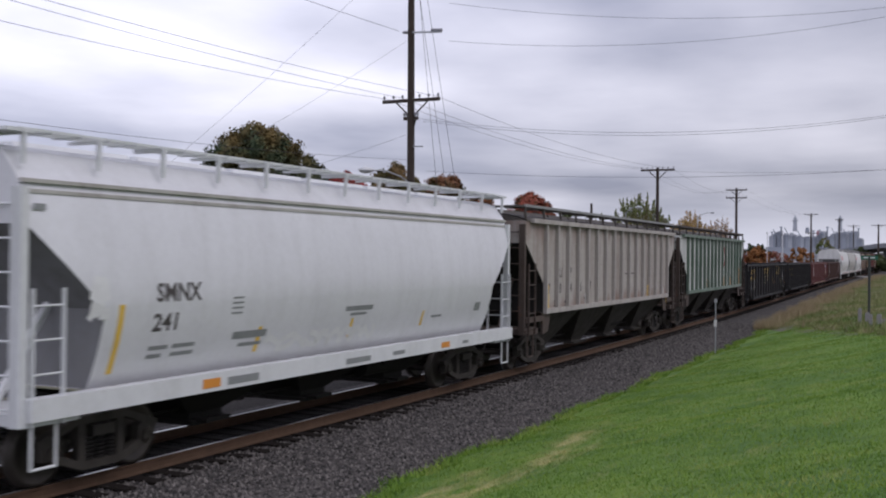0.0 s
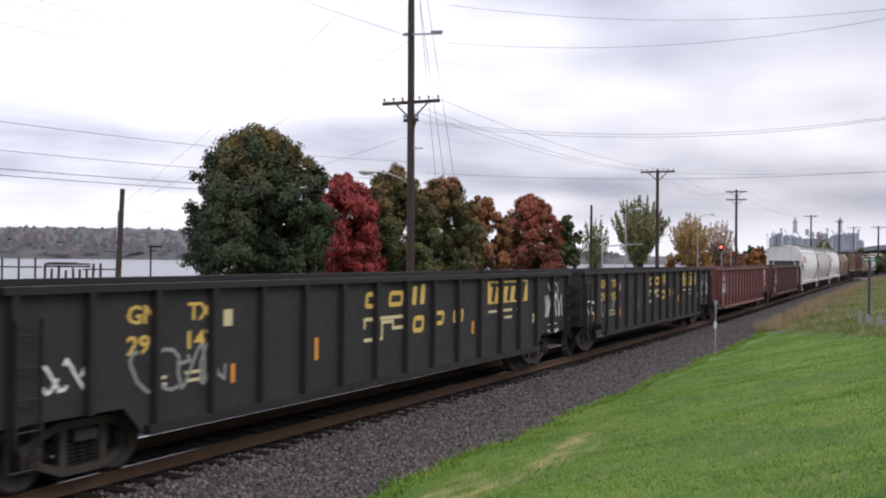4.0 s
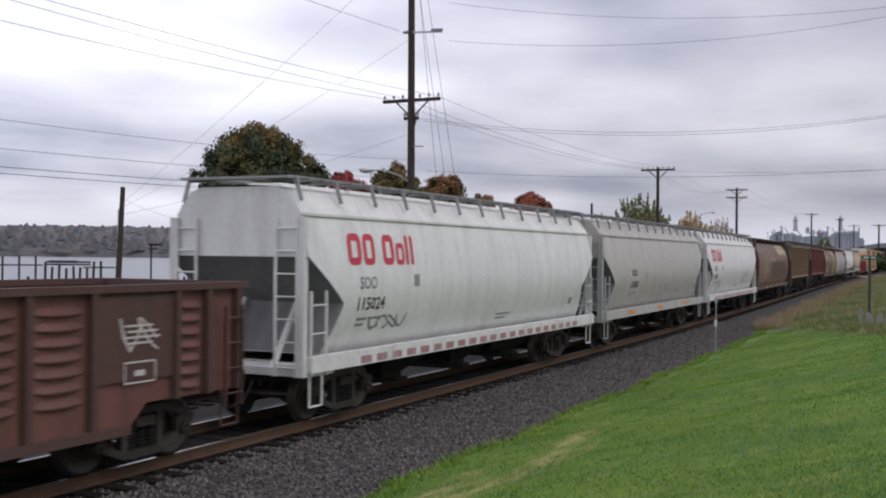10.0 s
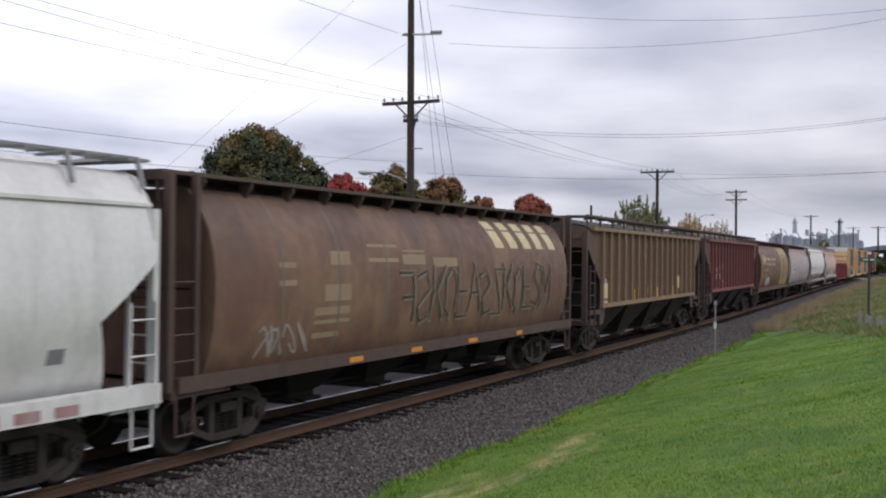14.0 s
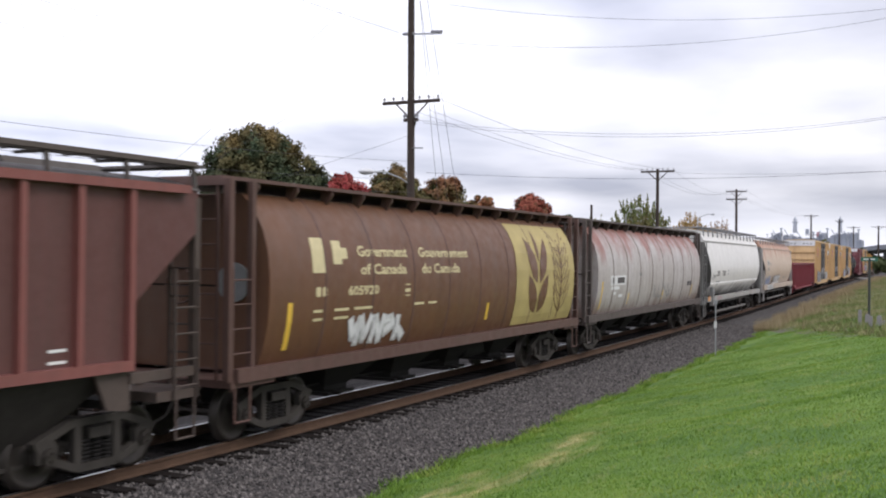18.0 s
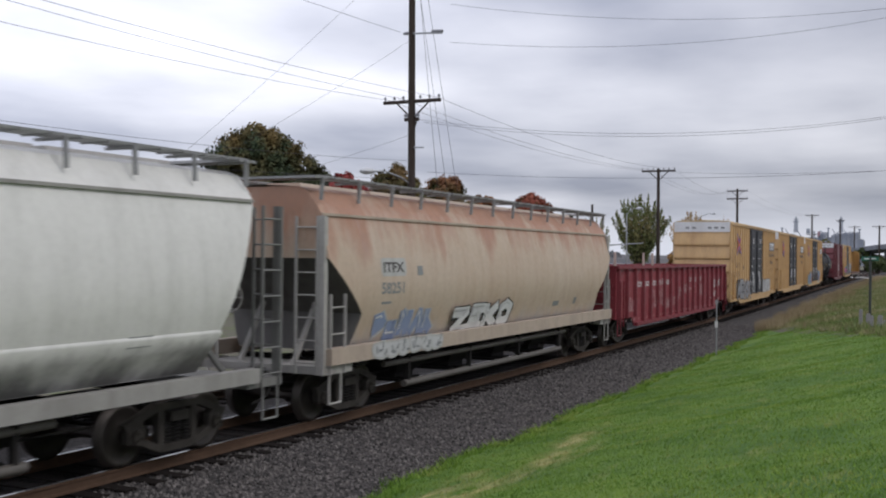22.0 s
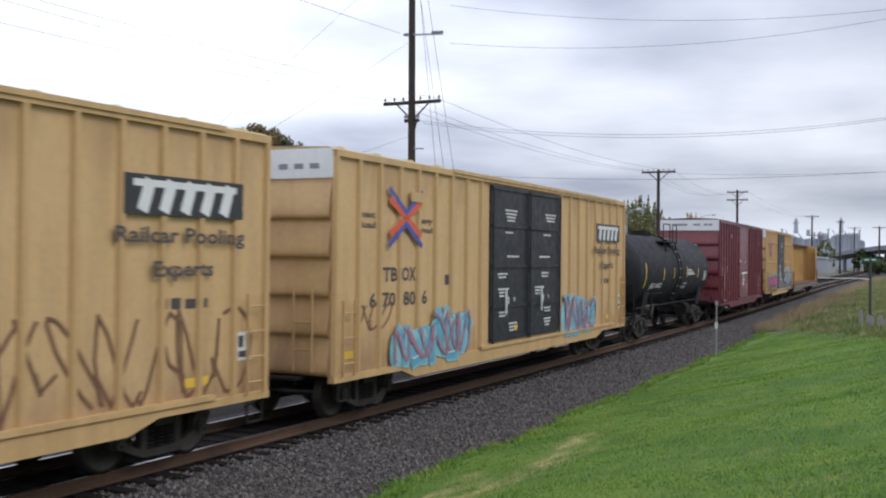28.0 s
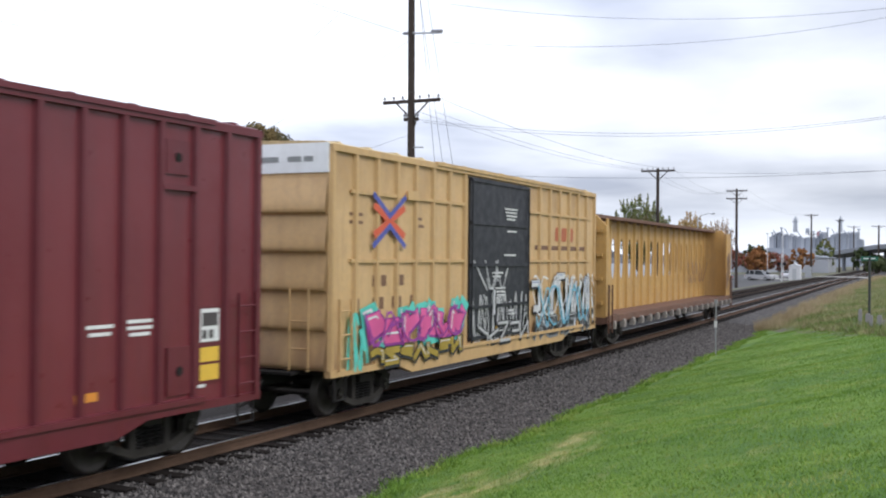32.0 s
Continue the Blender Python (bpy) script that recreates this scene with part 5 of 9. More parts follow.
    for p, q in zip(path, path[1:]):
        part("deck", Shape().beam(p, q, 10.0, 1.3), conc, over)
        part("parapet", Shape().beam((p[0] - 4.5, p[1] - 1.5, p[2] + 0.95), (q[0] - 4.5, q[1] - 1.5, q[2] + 0.95), 0.3, 0.7), conc, over)
        mid = [(a + b) / 2 for a, b in zip(p, q)]
        for o in (-2.5, 2.5):
            part("pier", Shape().tube((mid[0] + o, mid[1] + o, -0.8), (mid[0] + o, mid[1] + o, mid[2] - 0.5), 0.65, 10), conc, over)
    shed = plain("pale shed cladding", (0.36, 0.37, 0.40), 0.8, 0.25, 0.2)
    for x, y, w, h in ((330.0, 34.0, 18.0, 4.4), (310.0, 50.0, 22.0, 4.4)):
        s = thing("warehouse", "low pale warehouse behind the trees", "warehouse", "warehouses", at=pose(x, y, -0.8))
        part("wall", Shape().box(-10, 10, -w / 2, w / 2, 0, h), shed, s)
        part("roof", Shape().prism([(-w / 2 - 0.4, h), (w / 2 + 0.4, h), (0, h + 1.6)], -10.4, 10.4, "x"), haze2, s)


build_works()


# ---- the train: running gear that every wagon shares ----
def side_frame_mesh(sign):
    sh = Shape()
    y = 1.0 * sign
    lo, hi = y - 0.07, y + 0.07
    top = [(-1.10, 0.60), (-0.46, 0.83), (0.46, 0.83), (1.10, 0.60)]
    bottom = [(-1.02, 0.46), (-0.36, 0.21), (0.36, 0.21), (1.02, 0.46)]
    for a, b in list(zip(top, top[1:])) + list(zip(bottom, bottom[1:])):
        sh.beam((a[0], y, a[1]), (b[0], y, b[1]), 0.14, 0.105)
    for x in (-0.36, 0.36):
        sh.beam((x, y, 0.20), (x, y, 0.85), 0.13, 0.13, (1, 0, 0))
    for x in (-0.89, 0.89):
        sh.prism([(x - 0.16, 0.37), (x + 0.16, 0.37), (x + 0.17, 0.58), (x + 0.09, 0.66), (x - 0.09, 0.66), (x - 0.17, 0.58)], lo, hi, "y")
    sh.box(-0.36, 0.36, lo, hi, 0.18, 0.27)
    sh.box(-0.20, 0.20, lo - 0.03, hi + 0.03, 0.60, 0.74)
    return sh.mesh("side_frame", TRUCK_STEEL)


def wheelset_mesh():
    sh = Shape()
    for s in (-1, 1):
        y = 0.755 * s
        prof = [(-0.07 * s, 0.10), (-0.075 * s, 0.20), (-0.035 * s, 0.34), (-0.08 * s, 0.40), (-0.08 * s, 0.485), (-0.05 * s, 0.485), (-0.04 * s, 0.460), (0.065 * s, 0.452), (0.065 * s, 0.39),
                (0.02 * s, 0.33), (0.03 * s, 0.18), (0.09 * s, 0.12), (0.09 * s, 0.09)]
        sh.lathe(prof, (0, y, 0), "y", 24)
        sh.tube((0, 0.93 * s, 0), (0, 1.12 * s, 0), 0.115, 14)
        for k in range(3):
            a = 2 * math.pi * k / 3
            sh.tube((0.06 * math.cos(a), 1.12 * s, 0.06 * math.sin(a)), (0.06 * math.cos(a), 1.15 * s, 0.06 * math.sin(a)), 0.022, 6)
    sh.tube((0, -1.1, 0), (0, 1.1, 0), 0.085, 12)
    return sh.mesh("wheelset", TREAD)


def springs_mesh(sign):
    sh = Shape()
    for x in (-0.2, 0.0, 0.2):
        for k in range(6):
            z = 0.28 + 0.055 * k
            sh.tube((x, sign, z), (x, sign, z + 0.034), 0.085, 10)
    return sh.mesh("spring_nest", STEEL_DARK)


def bolster_mesh():
    sh = Shape()
    sh.prism([(-1.12, 0.60), (1.12, 0.60), (1.12, 0.74), (0.5, 0.80), (-0.5, 0.80), (-1.12, 0.74)], -0.2, 0.2, "x")
    sh.tube((0, 0, 0.74), (0, 0, 0.95), 0.19, 12)
    for x in (-0.42, 0.42):
        sh.box(x - 0.05, x + 0.05, -0.85, 0.85, 0.38, 0.50)
    return sh.mesh("truck", TRUCK_STEEL)


SIDE_FRAMES = {s: side_frame_mesh(s) for s in (-1, 1)}
SPRINGS = {s: springs_mesh(s) for s in (-1, 1)}
WHEELSET, BOLSTER = wheelset_mesh(), bolster_mesh()
WHEELS = []


def coupler_mesh():
    sh = Shape()
    sh.box(-0.55, 0.30, -0.09, 0.09, 0.78, 0.96)
    sh.prism([(0.25, -0.12), (0.52, -0.16), (0.60, -0.05), (0.48, 0.02), (0.50, 0.14), (0.25, 0.13)], 0.72, 1.02, "z")
    sh.rod([(0.1, 0.45, 0.85), (0.3, 0.42, 0.55), (0.55, 0.3, 0.42)], 0.025)
    return sh.mesh("coupler", STEEL_DARK)


COUPLER = coupler_mesh()


def truck(parent, x):
    t = part("truck", BOLSTER, None, parent, "dusty cast steel truck", pose(x, 0, 0))
    for s in (-1, 1):
        part("side_frame", SIDE_FRAMES[s], None, t)
        part("spring_nest", SPRINGS[s], None, t)
    for dx in (-0.89, 0.89):
        w = part("wheelset", WHEELSET, None, t, "worn steel wheels on an axle")
        w.matrix_parent_inverse = pose(dx, 0, 0.457)
        WHEELS.append(w)


def under(car, half, reach, inset, mat=None, sill_z=(0.72, 1.0)):
    """Centre sill, two trucks, couplers, brake gear."""
    mat = mat or STEEL_DARK
    sh = Shape().box(-reach, reach, -0.20, 0.20, *sill_z)
    part("centre_sill", sh, STEEL_DARK, car)
    for s in (-1, 1):
        truck(car, s * (half - inset))
        part("coupler", COUPLER, None, car, "", pose(s * reach, 0, 0, 0, 0, 0 if s > 0 else 180))
        part("body_bolster", Shape().prism([(-1.4, 1.0), (1.4, 1.0), (1.4, 1.12), (-1.4, 1.12)], s * (half - inset) - 0.18, s * (half - inset) + 0.18, "x"), STEEL_DARK, car)
    part("air_reservoir", Shape().tube((1.6, -0.7, 0.8), (2.7, -0.7, 0.8), 0.2, 12), STEEL_DARK, car)
    part("brake_rod", Shape().rod([(-half + inset + 1, -0.55, 0.62), (half - inset - 1, -0.55, 0.62)], 0.025), STEEL_DARK, car)


def ladder(car, x, y, z0, z1, w, mat, along="x", rungs=None, out=-0.05):
    """A ladder on the side (along x) or on the end (along y)."""
    sh = Shape()
    n = rungs or max(2, int((z1 - z0) / 0.38))
    ends = [(x - w / 2, y), (x + w / 2, y)] if along == "x" else [(x, y - w / 2), (x, y + w / 2)]
    for px, py in ends:
        sh.beam((px, py, z0), (px, py, z1), 0.05, 0.03, (1, 0, 0))
    for i in range(n):
        z = z0 + (z1 - z0) * (i + 0.5) / n
        sh.tube((*ends[0], z), (*ends[1], z), 0.016, 6)
    return part("ladder", sh, mat, car)


def brake_wheel(car, x, y, z, mat):
    sh = Shape()
    pts = [(x, y + 0.28 * math.cos(a), z + 0.28 * math.sin(a)) for a in [2 * math.pi * k / 16 for k in range(17)]]
    sh.rod(pts, 0.018)
    for k in range(4):
        sh.tube((x, y, z), pts[k * 4], 0.012)
    part("brake_wheel", sh, mat, car)


def wagon(name, label, group=""):
    return thing(name, label, "freight car", group)


TRAIN = []


# ---- covered hoppers with smooth curved sides ----
def tub(levels, mat, car, name="body", columns=12, label="", slope=None, crease=None):
    """A tub of stacked rectangles (half length, half width, z), each wall a sheet of its own, closed below and above."""
    sh = Shape()
    for s in (-1, 1):
        for some in ([q for q in levels if q[2] <= crease], [q for q in levels if q[2] >= crease]) if crease else (levels,):
            sh.grid([[(l * (2 * j / columns - 1), s * w, z) for j in range(columns + 1)] for l, w, z in some])
        whole = [q for q in levels if q[0] >= levels[-1][0] - 1e-6]
        cut_back = [q for q in levels if q[0] < levels[-1][0] - 1e-6] + whole[:1]
        sh.grid([[(s * l, w * (2 * j / 4 - 1), z) for j in range(5)] for l, w, z in whole], False)
        if len(cut_back) > 1:
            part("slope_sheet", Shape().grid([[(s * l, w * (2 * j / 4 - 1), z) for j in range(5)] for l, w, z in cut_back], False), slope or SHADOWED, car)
    for l, w, z in (levels[0], levels[-1]):
        sh.box(-l, l, -w, w, z - 0.005, z + 0.005)
    return part(name, sh, mat, car, label)


def profile_at(levels):
    zs, ws = [z for _, _, z in levels], [w for _, w, _ in levels]
    return lambda z: -float(np.interp(z, zs, ws))


def outlets(car, half, n, mat, top=1.15, low=0.42, reach=0.62):
    step = 2 * half * reach / n
    for i in range(n):
        c = -half * reach + step * (i + 0.5)
        rings = [(step * 0.49, 1.25, top), (0.42, 0.62, low + 0.1), (0.42, 0.62, low)]
        tub_ = part("outlet_hopper", Shape().grid([[(c + l * p, w * q, z) for p, q in ((-1, -1), (1, -1), (1, 1), (-1, 1), (-1, -1))] for l, w, z in rings], False), mat, car)
        part("outlet_gate", Shape().box(c - 0.5, c + 0.5, -0.75, 0.75, low - 0.07, low), mat, tub_)
        part("gate_shaft", Shape().tube((c - 0.35, -0.95, low), (c - 0.35, 0.95, low), 0.035, 8), mat, tub_)


def running_boards(car, half, y0, y1, z, mat, step=1.25, foot=0.35, y_foot=1.35):
    """Gratings along both roof edges on small brackets, tied across at the ends."""
    for s in (-1, 1):
        sh = Shape()
        for k in range(4):
            y = y0 + (y1 - y0) * (k + 0.5) / 4
            sh.box(-half, half, s * y - 0.035, s * y + 0.035, z, z + 0.035)
        n = int(2 * half / 0.5)
        for i in range(n + 1):
            x = -half + 2 * half * i / n
            sh.box(x - 0.015, x + 0.015, s * y0, s * y1, z - 0.02, z + 0.03)
        part("running_board", sh, mat, car)
        n = int(2 * half / step)
        br = Shape().beam((0, s * y1, z), (0, s * y_foot, z - foot), 0.06, 0.05, (1, 0, 0))
        br.box(-0.03, 0.03, s * y0, s * y1, z - 0.06, z - 0.02)
        me = br.mesh("bracket", mat)
        for i in range(n + 1):
            part("bracket", me, mat, car, "", pose(-half + 0.05 + (2 * half - 0.1) * i / n, 0, 0))
    for s in (-1, 1):
        part("end_grating", Shape().box(s * half - 0.22, s * half + 0.22, -y1, y1, z - 0.03, z + 0.015), mat, car)


def hatches(car, half, n, z, mat):
    for i in range(n):
        c = -half + 2 * half * (i + 0.5) / n
        w = half / n * 0.92
        part("roof_hatch", Shape().prism([(-0.42, z), (0.42, z), (0.36, z + 0.12), (-0.36, z + 0.12)], c - w, c + w, "x"), mat, car)


def end_frame(car, half, reach, mat, top, y=1.42, low=0.95, rungs_low=0.45, ladder_w=0.5, ladder_top=None):
    """Corner posts, platform and ladders at both ends of a hopper."""
    for s in (-1, 1):
        part("end_platform", Shape().box(s * reach - s * 0.9, s * reach, -1.5, 1.5, low, low + 0.14), mat, car)
        for q in (-1, 1):
            part("corner_post", Shape().box(s * reach - 0.07, s * reach + 0.05, q * y - 0.06, q * y + 0.06, low, top), mat, car)
            part("stirrup_step", Shape().rod([(s * reach - s * 0.1, q * 1.5, low), (s * reach - s * 0.1, q * 1.5, 0.42), (s * reach - s * 0.5, q * 1.5, 0.42), (s * reach - s * 0.5, q * 1.5, low)], 0.022), mat, car)
            ladder(car, s * (reach - 0.33), q * 1.53, low, ladder_top or low + 1.7, ladder_w, mat)
            ladder(car, s * (reach + 0.06), q * 1.1, low, top, 0.45, mat, "y")
    for q in (-1, 1):
        part("slope_brace", Shape().beam((-reach + 0.2, q * 0.6, low), (-half + 1.6, q * 0.6, 3.0), 0.08, 0.08), mat, car)
        part("slope_brace", Shape().beam((reach - 0.2, q * 0.6, low), (half - 1.6, q * 0.6, 3.0), 0.08, 0.08), mat, car)
    brake_wheel(car, -reach - 0.12, 0.55, 2.3, mat)


def smooth_hopper(label, a, b, body, trim, deck, dark, levels, group, cut=0.0, bands=(3.75, 3.98), outlets_n=3, inset=1.75, reach=None, ladder_top=None, pipes=False, side_sill=None, slope=None, crease=None, ends=None, wide=False, rail_mat=None):
    car = wagon("covered_hopper", label, group)
    half = (b - a) / 2
    reach = reach or half
    lv = [(half - e, w, z) for e, w, z in levels]
    tub(lv, body, car, slope=slope, crease=crease)
    side = profile_at(lv)
    z_roof = lv[-1][2]
    eave = lv[-1][1]
    sh = Shape()
    for s in (-1, 1):
        sh.grid([[(-half, s * w, z), (half, s * w, z)] for w, z in ((eave + 0.02, z_roof), (eave - 0.06, z_roof + 0.14), (eave - 0.28, z_roof + 0.42), (eave - 0.5, z_roof + 0.50), (0.0, z_roof + 0.54))], False)
        gable = [(eave + 0.02, 0.0), (eave - 0.06, 0.14), (eave - 0.28, 0.42), (eave - 0.5, 0.50)]
        sh.add([(s * half, q, z_roof + u) for q, u in gable] + [(s * half, -q, z_roof + u) for q, u in gable[::-1]], [tuple(range(8))])
    part("roof", sh, body, car)
    for s in (-1, 1):
        for z in bands:
            part("eave_rail", Shape().box(-half + 0.02, half - 0.02, s * (eave + 0.0), s * (eave + 0.05), z, z + 0.05), rail_mat or trim, car)
        part("side_sill", Shape().box(-half + 0.02, half - 0.02, s * 1.40, s * 1.60, *(side_sill or (1.02, 1.30))), trim, car)
    running_boards(car, half - 0.05, *((0.78, 1.32) if wide else (0.62, 1.17)), z_roof + 0.66, deck, foot=0.42, y_foot=eave - 0.04)
    hatches(car, half - 0.7, 6, z_roof + 0.50, trim)
    end_frame(car, half, reach, ends or trim, z_roof - 0.05, ladder_top=ladder_top)
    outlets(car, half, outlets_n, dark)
    if pipes:
        for y in (-1.32, 1.32):
            part("discharge_pipe", Shape().rod([(-half * 0.72, y, 0.92), (half * 0.55, y, 0.92)], 0.06, 8).rod([(-half * 0.62, y, 0.45), (half * 0.5, y, 0.45)], 0.075, 8), PIPE, car)
            for k in range(4):
                x = -half * 0.6 + half * 0.36 * k
                part("pipe_hanger", Shape().box(x - 0.04, x + 0.04, y - 0.05, y + 0.05, 0.38, 1.05), dark, car)
    under(car, half, reach, inset, sill_z=(0.80, 1.02))
    TRAIN.append((car, (a + b) / 2))
    return car, side, half


def curve_levels(cut, z_knee=2.3, z_cut=3.45, bottom=1.28, eave=3.95, belly=1.58, e_low=None, tuck=1.3):
    """Side curve with the end cut back below z_cut: (cut, half width, z)."""
    out = []
    bow = ((0.0, 0.26), (0.06, 0.20), (0.14, 0.14), (0.23, 0.08), (0.33, 0.03), (0.43, 0.0), (0.53, 0.0), (0.63, 0.025), (0.73, 0.065), (0.83, 0.12), (0.92, 0.18), (1.0, 0.24))
    zs = sorted({round(bottom + (eave - bottom) * k, 3) for k, _ in bow} | {z_knee, min(z_cut, eave - 0.02)})
    for z in zs:
        w = belly - float(np.interp((z - bottom) / (eave - bottom), [k for k, _ in bow], [d * (tuck if k < 0.4 else 1.0) for k, d in bow]))
        if z >= z_cut:
            e = 0.0
        elif z >= z_knee:
            e = cut * (z_cut - z) / (z_cut - z_knee)
        else:
            e = cut if e_low is None else cut + (e_low - cut) * (z_knee - z) / (z_knee - bottom)
        out.append((e, w, z))
    return out


# shade of end recesses and undersides, put into the colour
SHADOWED = plain("hopper steel darkened for shade", (0.024, 0.022, 0.021), 0.9, 0.5, 4, gloss=0.2)
# grime, with the notch's shade mixed into the grey
SLOPE_GREY = paint("grimy slope sheet paint greyed for shade", (0.19, 0.19, 0.20), (0.09, 0.085, 0.08), 0.6, 0.08, 0.6, gloss=0.3)
END_GREY = paint("dirty grey end steel", (0.20, 0.20, 0.19), (0.08, 0.07, 0.06), 0.6, 0.2, 0.6)
END_PALE = paint("dirty pale end steel", (0.40, 0.385, 0.36), (0.16, 0.13, 0.11), 0.55, 0.15, 0.6)
# darker still: paints in the shade of the end notch
SLOPE_DARK = paint("slope sheet paint darkened for shade", (0.11, 0.105, 0.10), (0.05, 0.045, 0.04), 0.6, 0.1, 0.6)
GRATING = plain("galvanised grating", (0.30, 0.30, 0.30), 0.6, 0.4, 5, 0.4)
DARK_GRATING = plain("rusty dark grating", (0.10, 0.08, 0.07), 0.75, 0.5, 5, 0.2)

LIGHT_GREY = paint("light grey hopper paint", (0.62, 0.62, 0.645), (0.34, 0.33, 0.33), 0.22, 0.03, 0.36)
LIGHT_TRIM = paint("light grey trim paint", (0.62, 0.63, 0.64), (0.3, 0.29, 0.28), 0.25, 0.05, 0.45)
BRIGHT = paint("white hopper paint", (0.66, 0.66, 0.645), (0.30, 0.285, 0.26), 0.38, 0.03, 0.38)
BRIGHT_TRIM = paint("white trim paint", (0.66, 0.66, 0.64), (0.25, 0.22, 0.2), 0.4, 0.15, 0.5)
PEARL = paint("pale grey hopper paint", (0.42, 0.405, 0.375), (0.2, 0.185, 0.165), 0.4, 0.03, 0.45)
PEARL_TRIM = paint("pale grey trim paint", (0.42, 0.42, 0.40), (0.16, 0.14, 0.12), 0.4, 0.12, 0.5)
SAND = paint("tan hopper paint", (0.50, 0.39, 0.29), (0.36, 0.22, 0.15), 0.45, 0.06, 0.5, (0.57, 0.48, 0.39), 0.6, runs_down=(4.1, 1.5, (0.36, 0.15, 0.085), 0.75), splash_shade=(1.3, -0.7, (0.42, 0.40, 0.39), 0.7))
SAND_TRIM = paint("tan trim paint", (0.42, 0.34, 0.27), (0.16, 0.12, 0.1), 0.4, 0.15, 0.55)
# the dark lower band paints in shade on the inward-sloping foot
CHALK = paint("chalky pale grey hopper paint", (0.66, 0.65, 0.615), (0.30, 0.295, 0.27), 0.28, 0.02, 0.36, splash_shade=(1.30, -0.85, (0.17, 0.165, 0.155), 0.9))
CHALK_TRIM = paint("dirty sill paint", (0.30, 0.29, 0.27), (0.12, 0.11, 0.10), 0.5, 0.15, 0.55)
PIPE = paint("grimy pipe steel", (0.10, 0.09, 0.08), (0.05, 0.045, 0.04), 0.5, 0.2, 0.6)


STRIPE = paint("faded red sill stripe", (0.34, 0.17, 0.17), (0.45, 0.40, 0.39), 0.8, 0.1, 0.6)


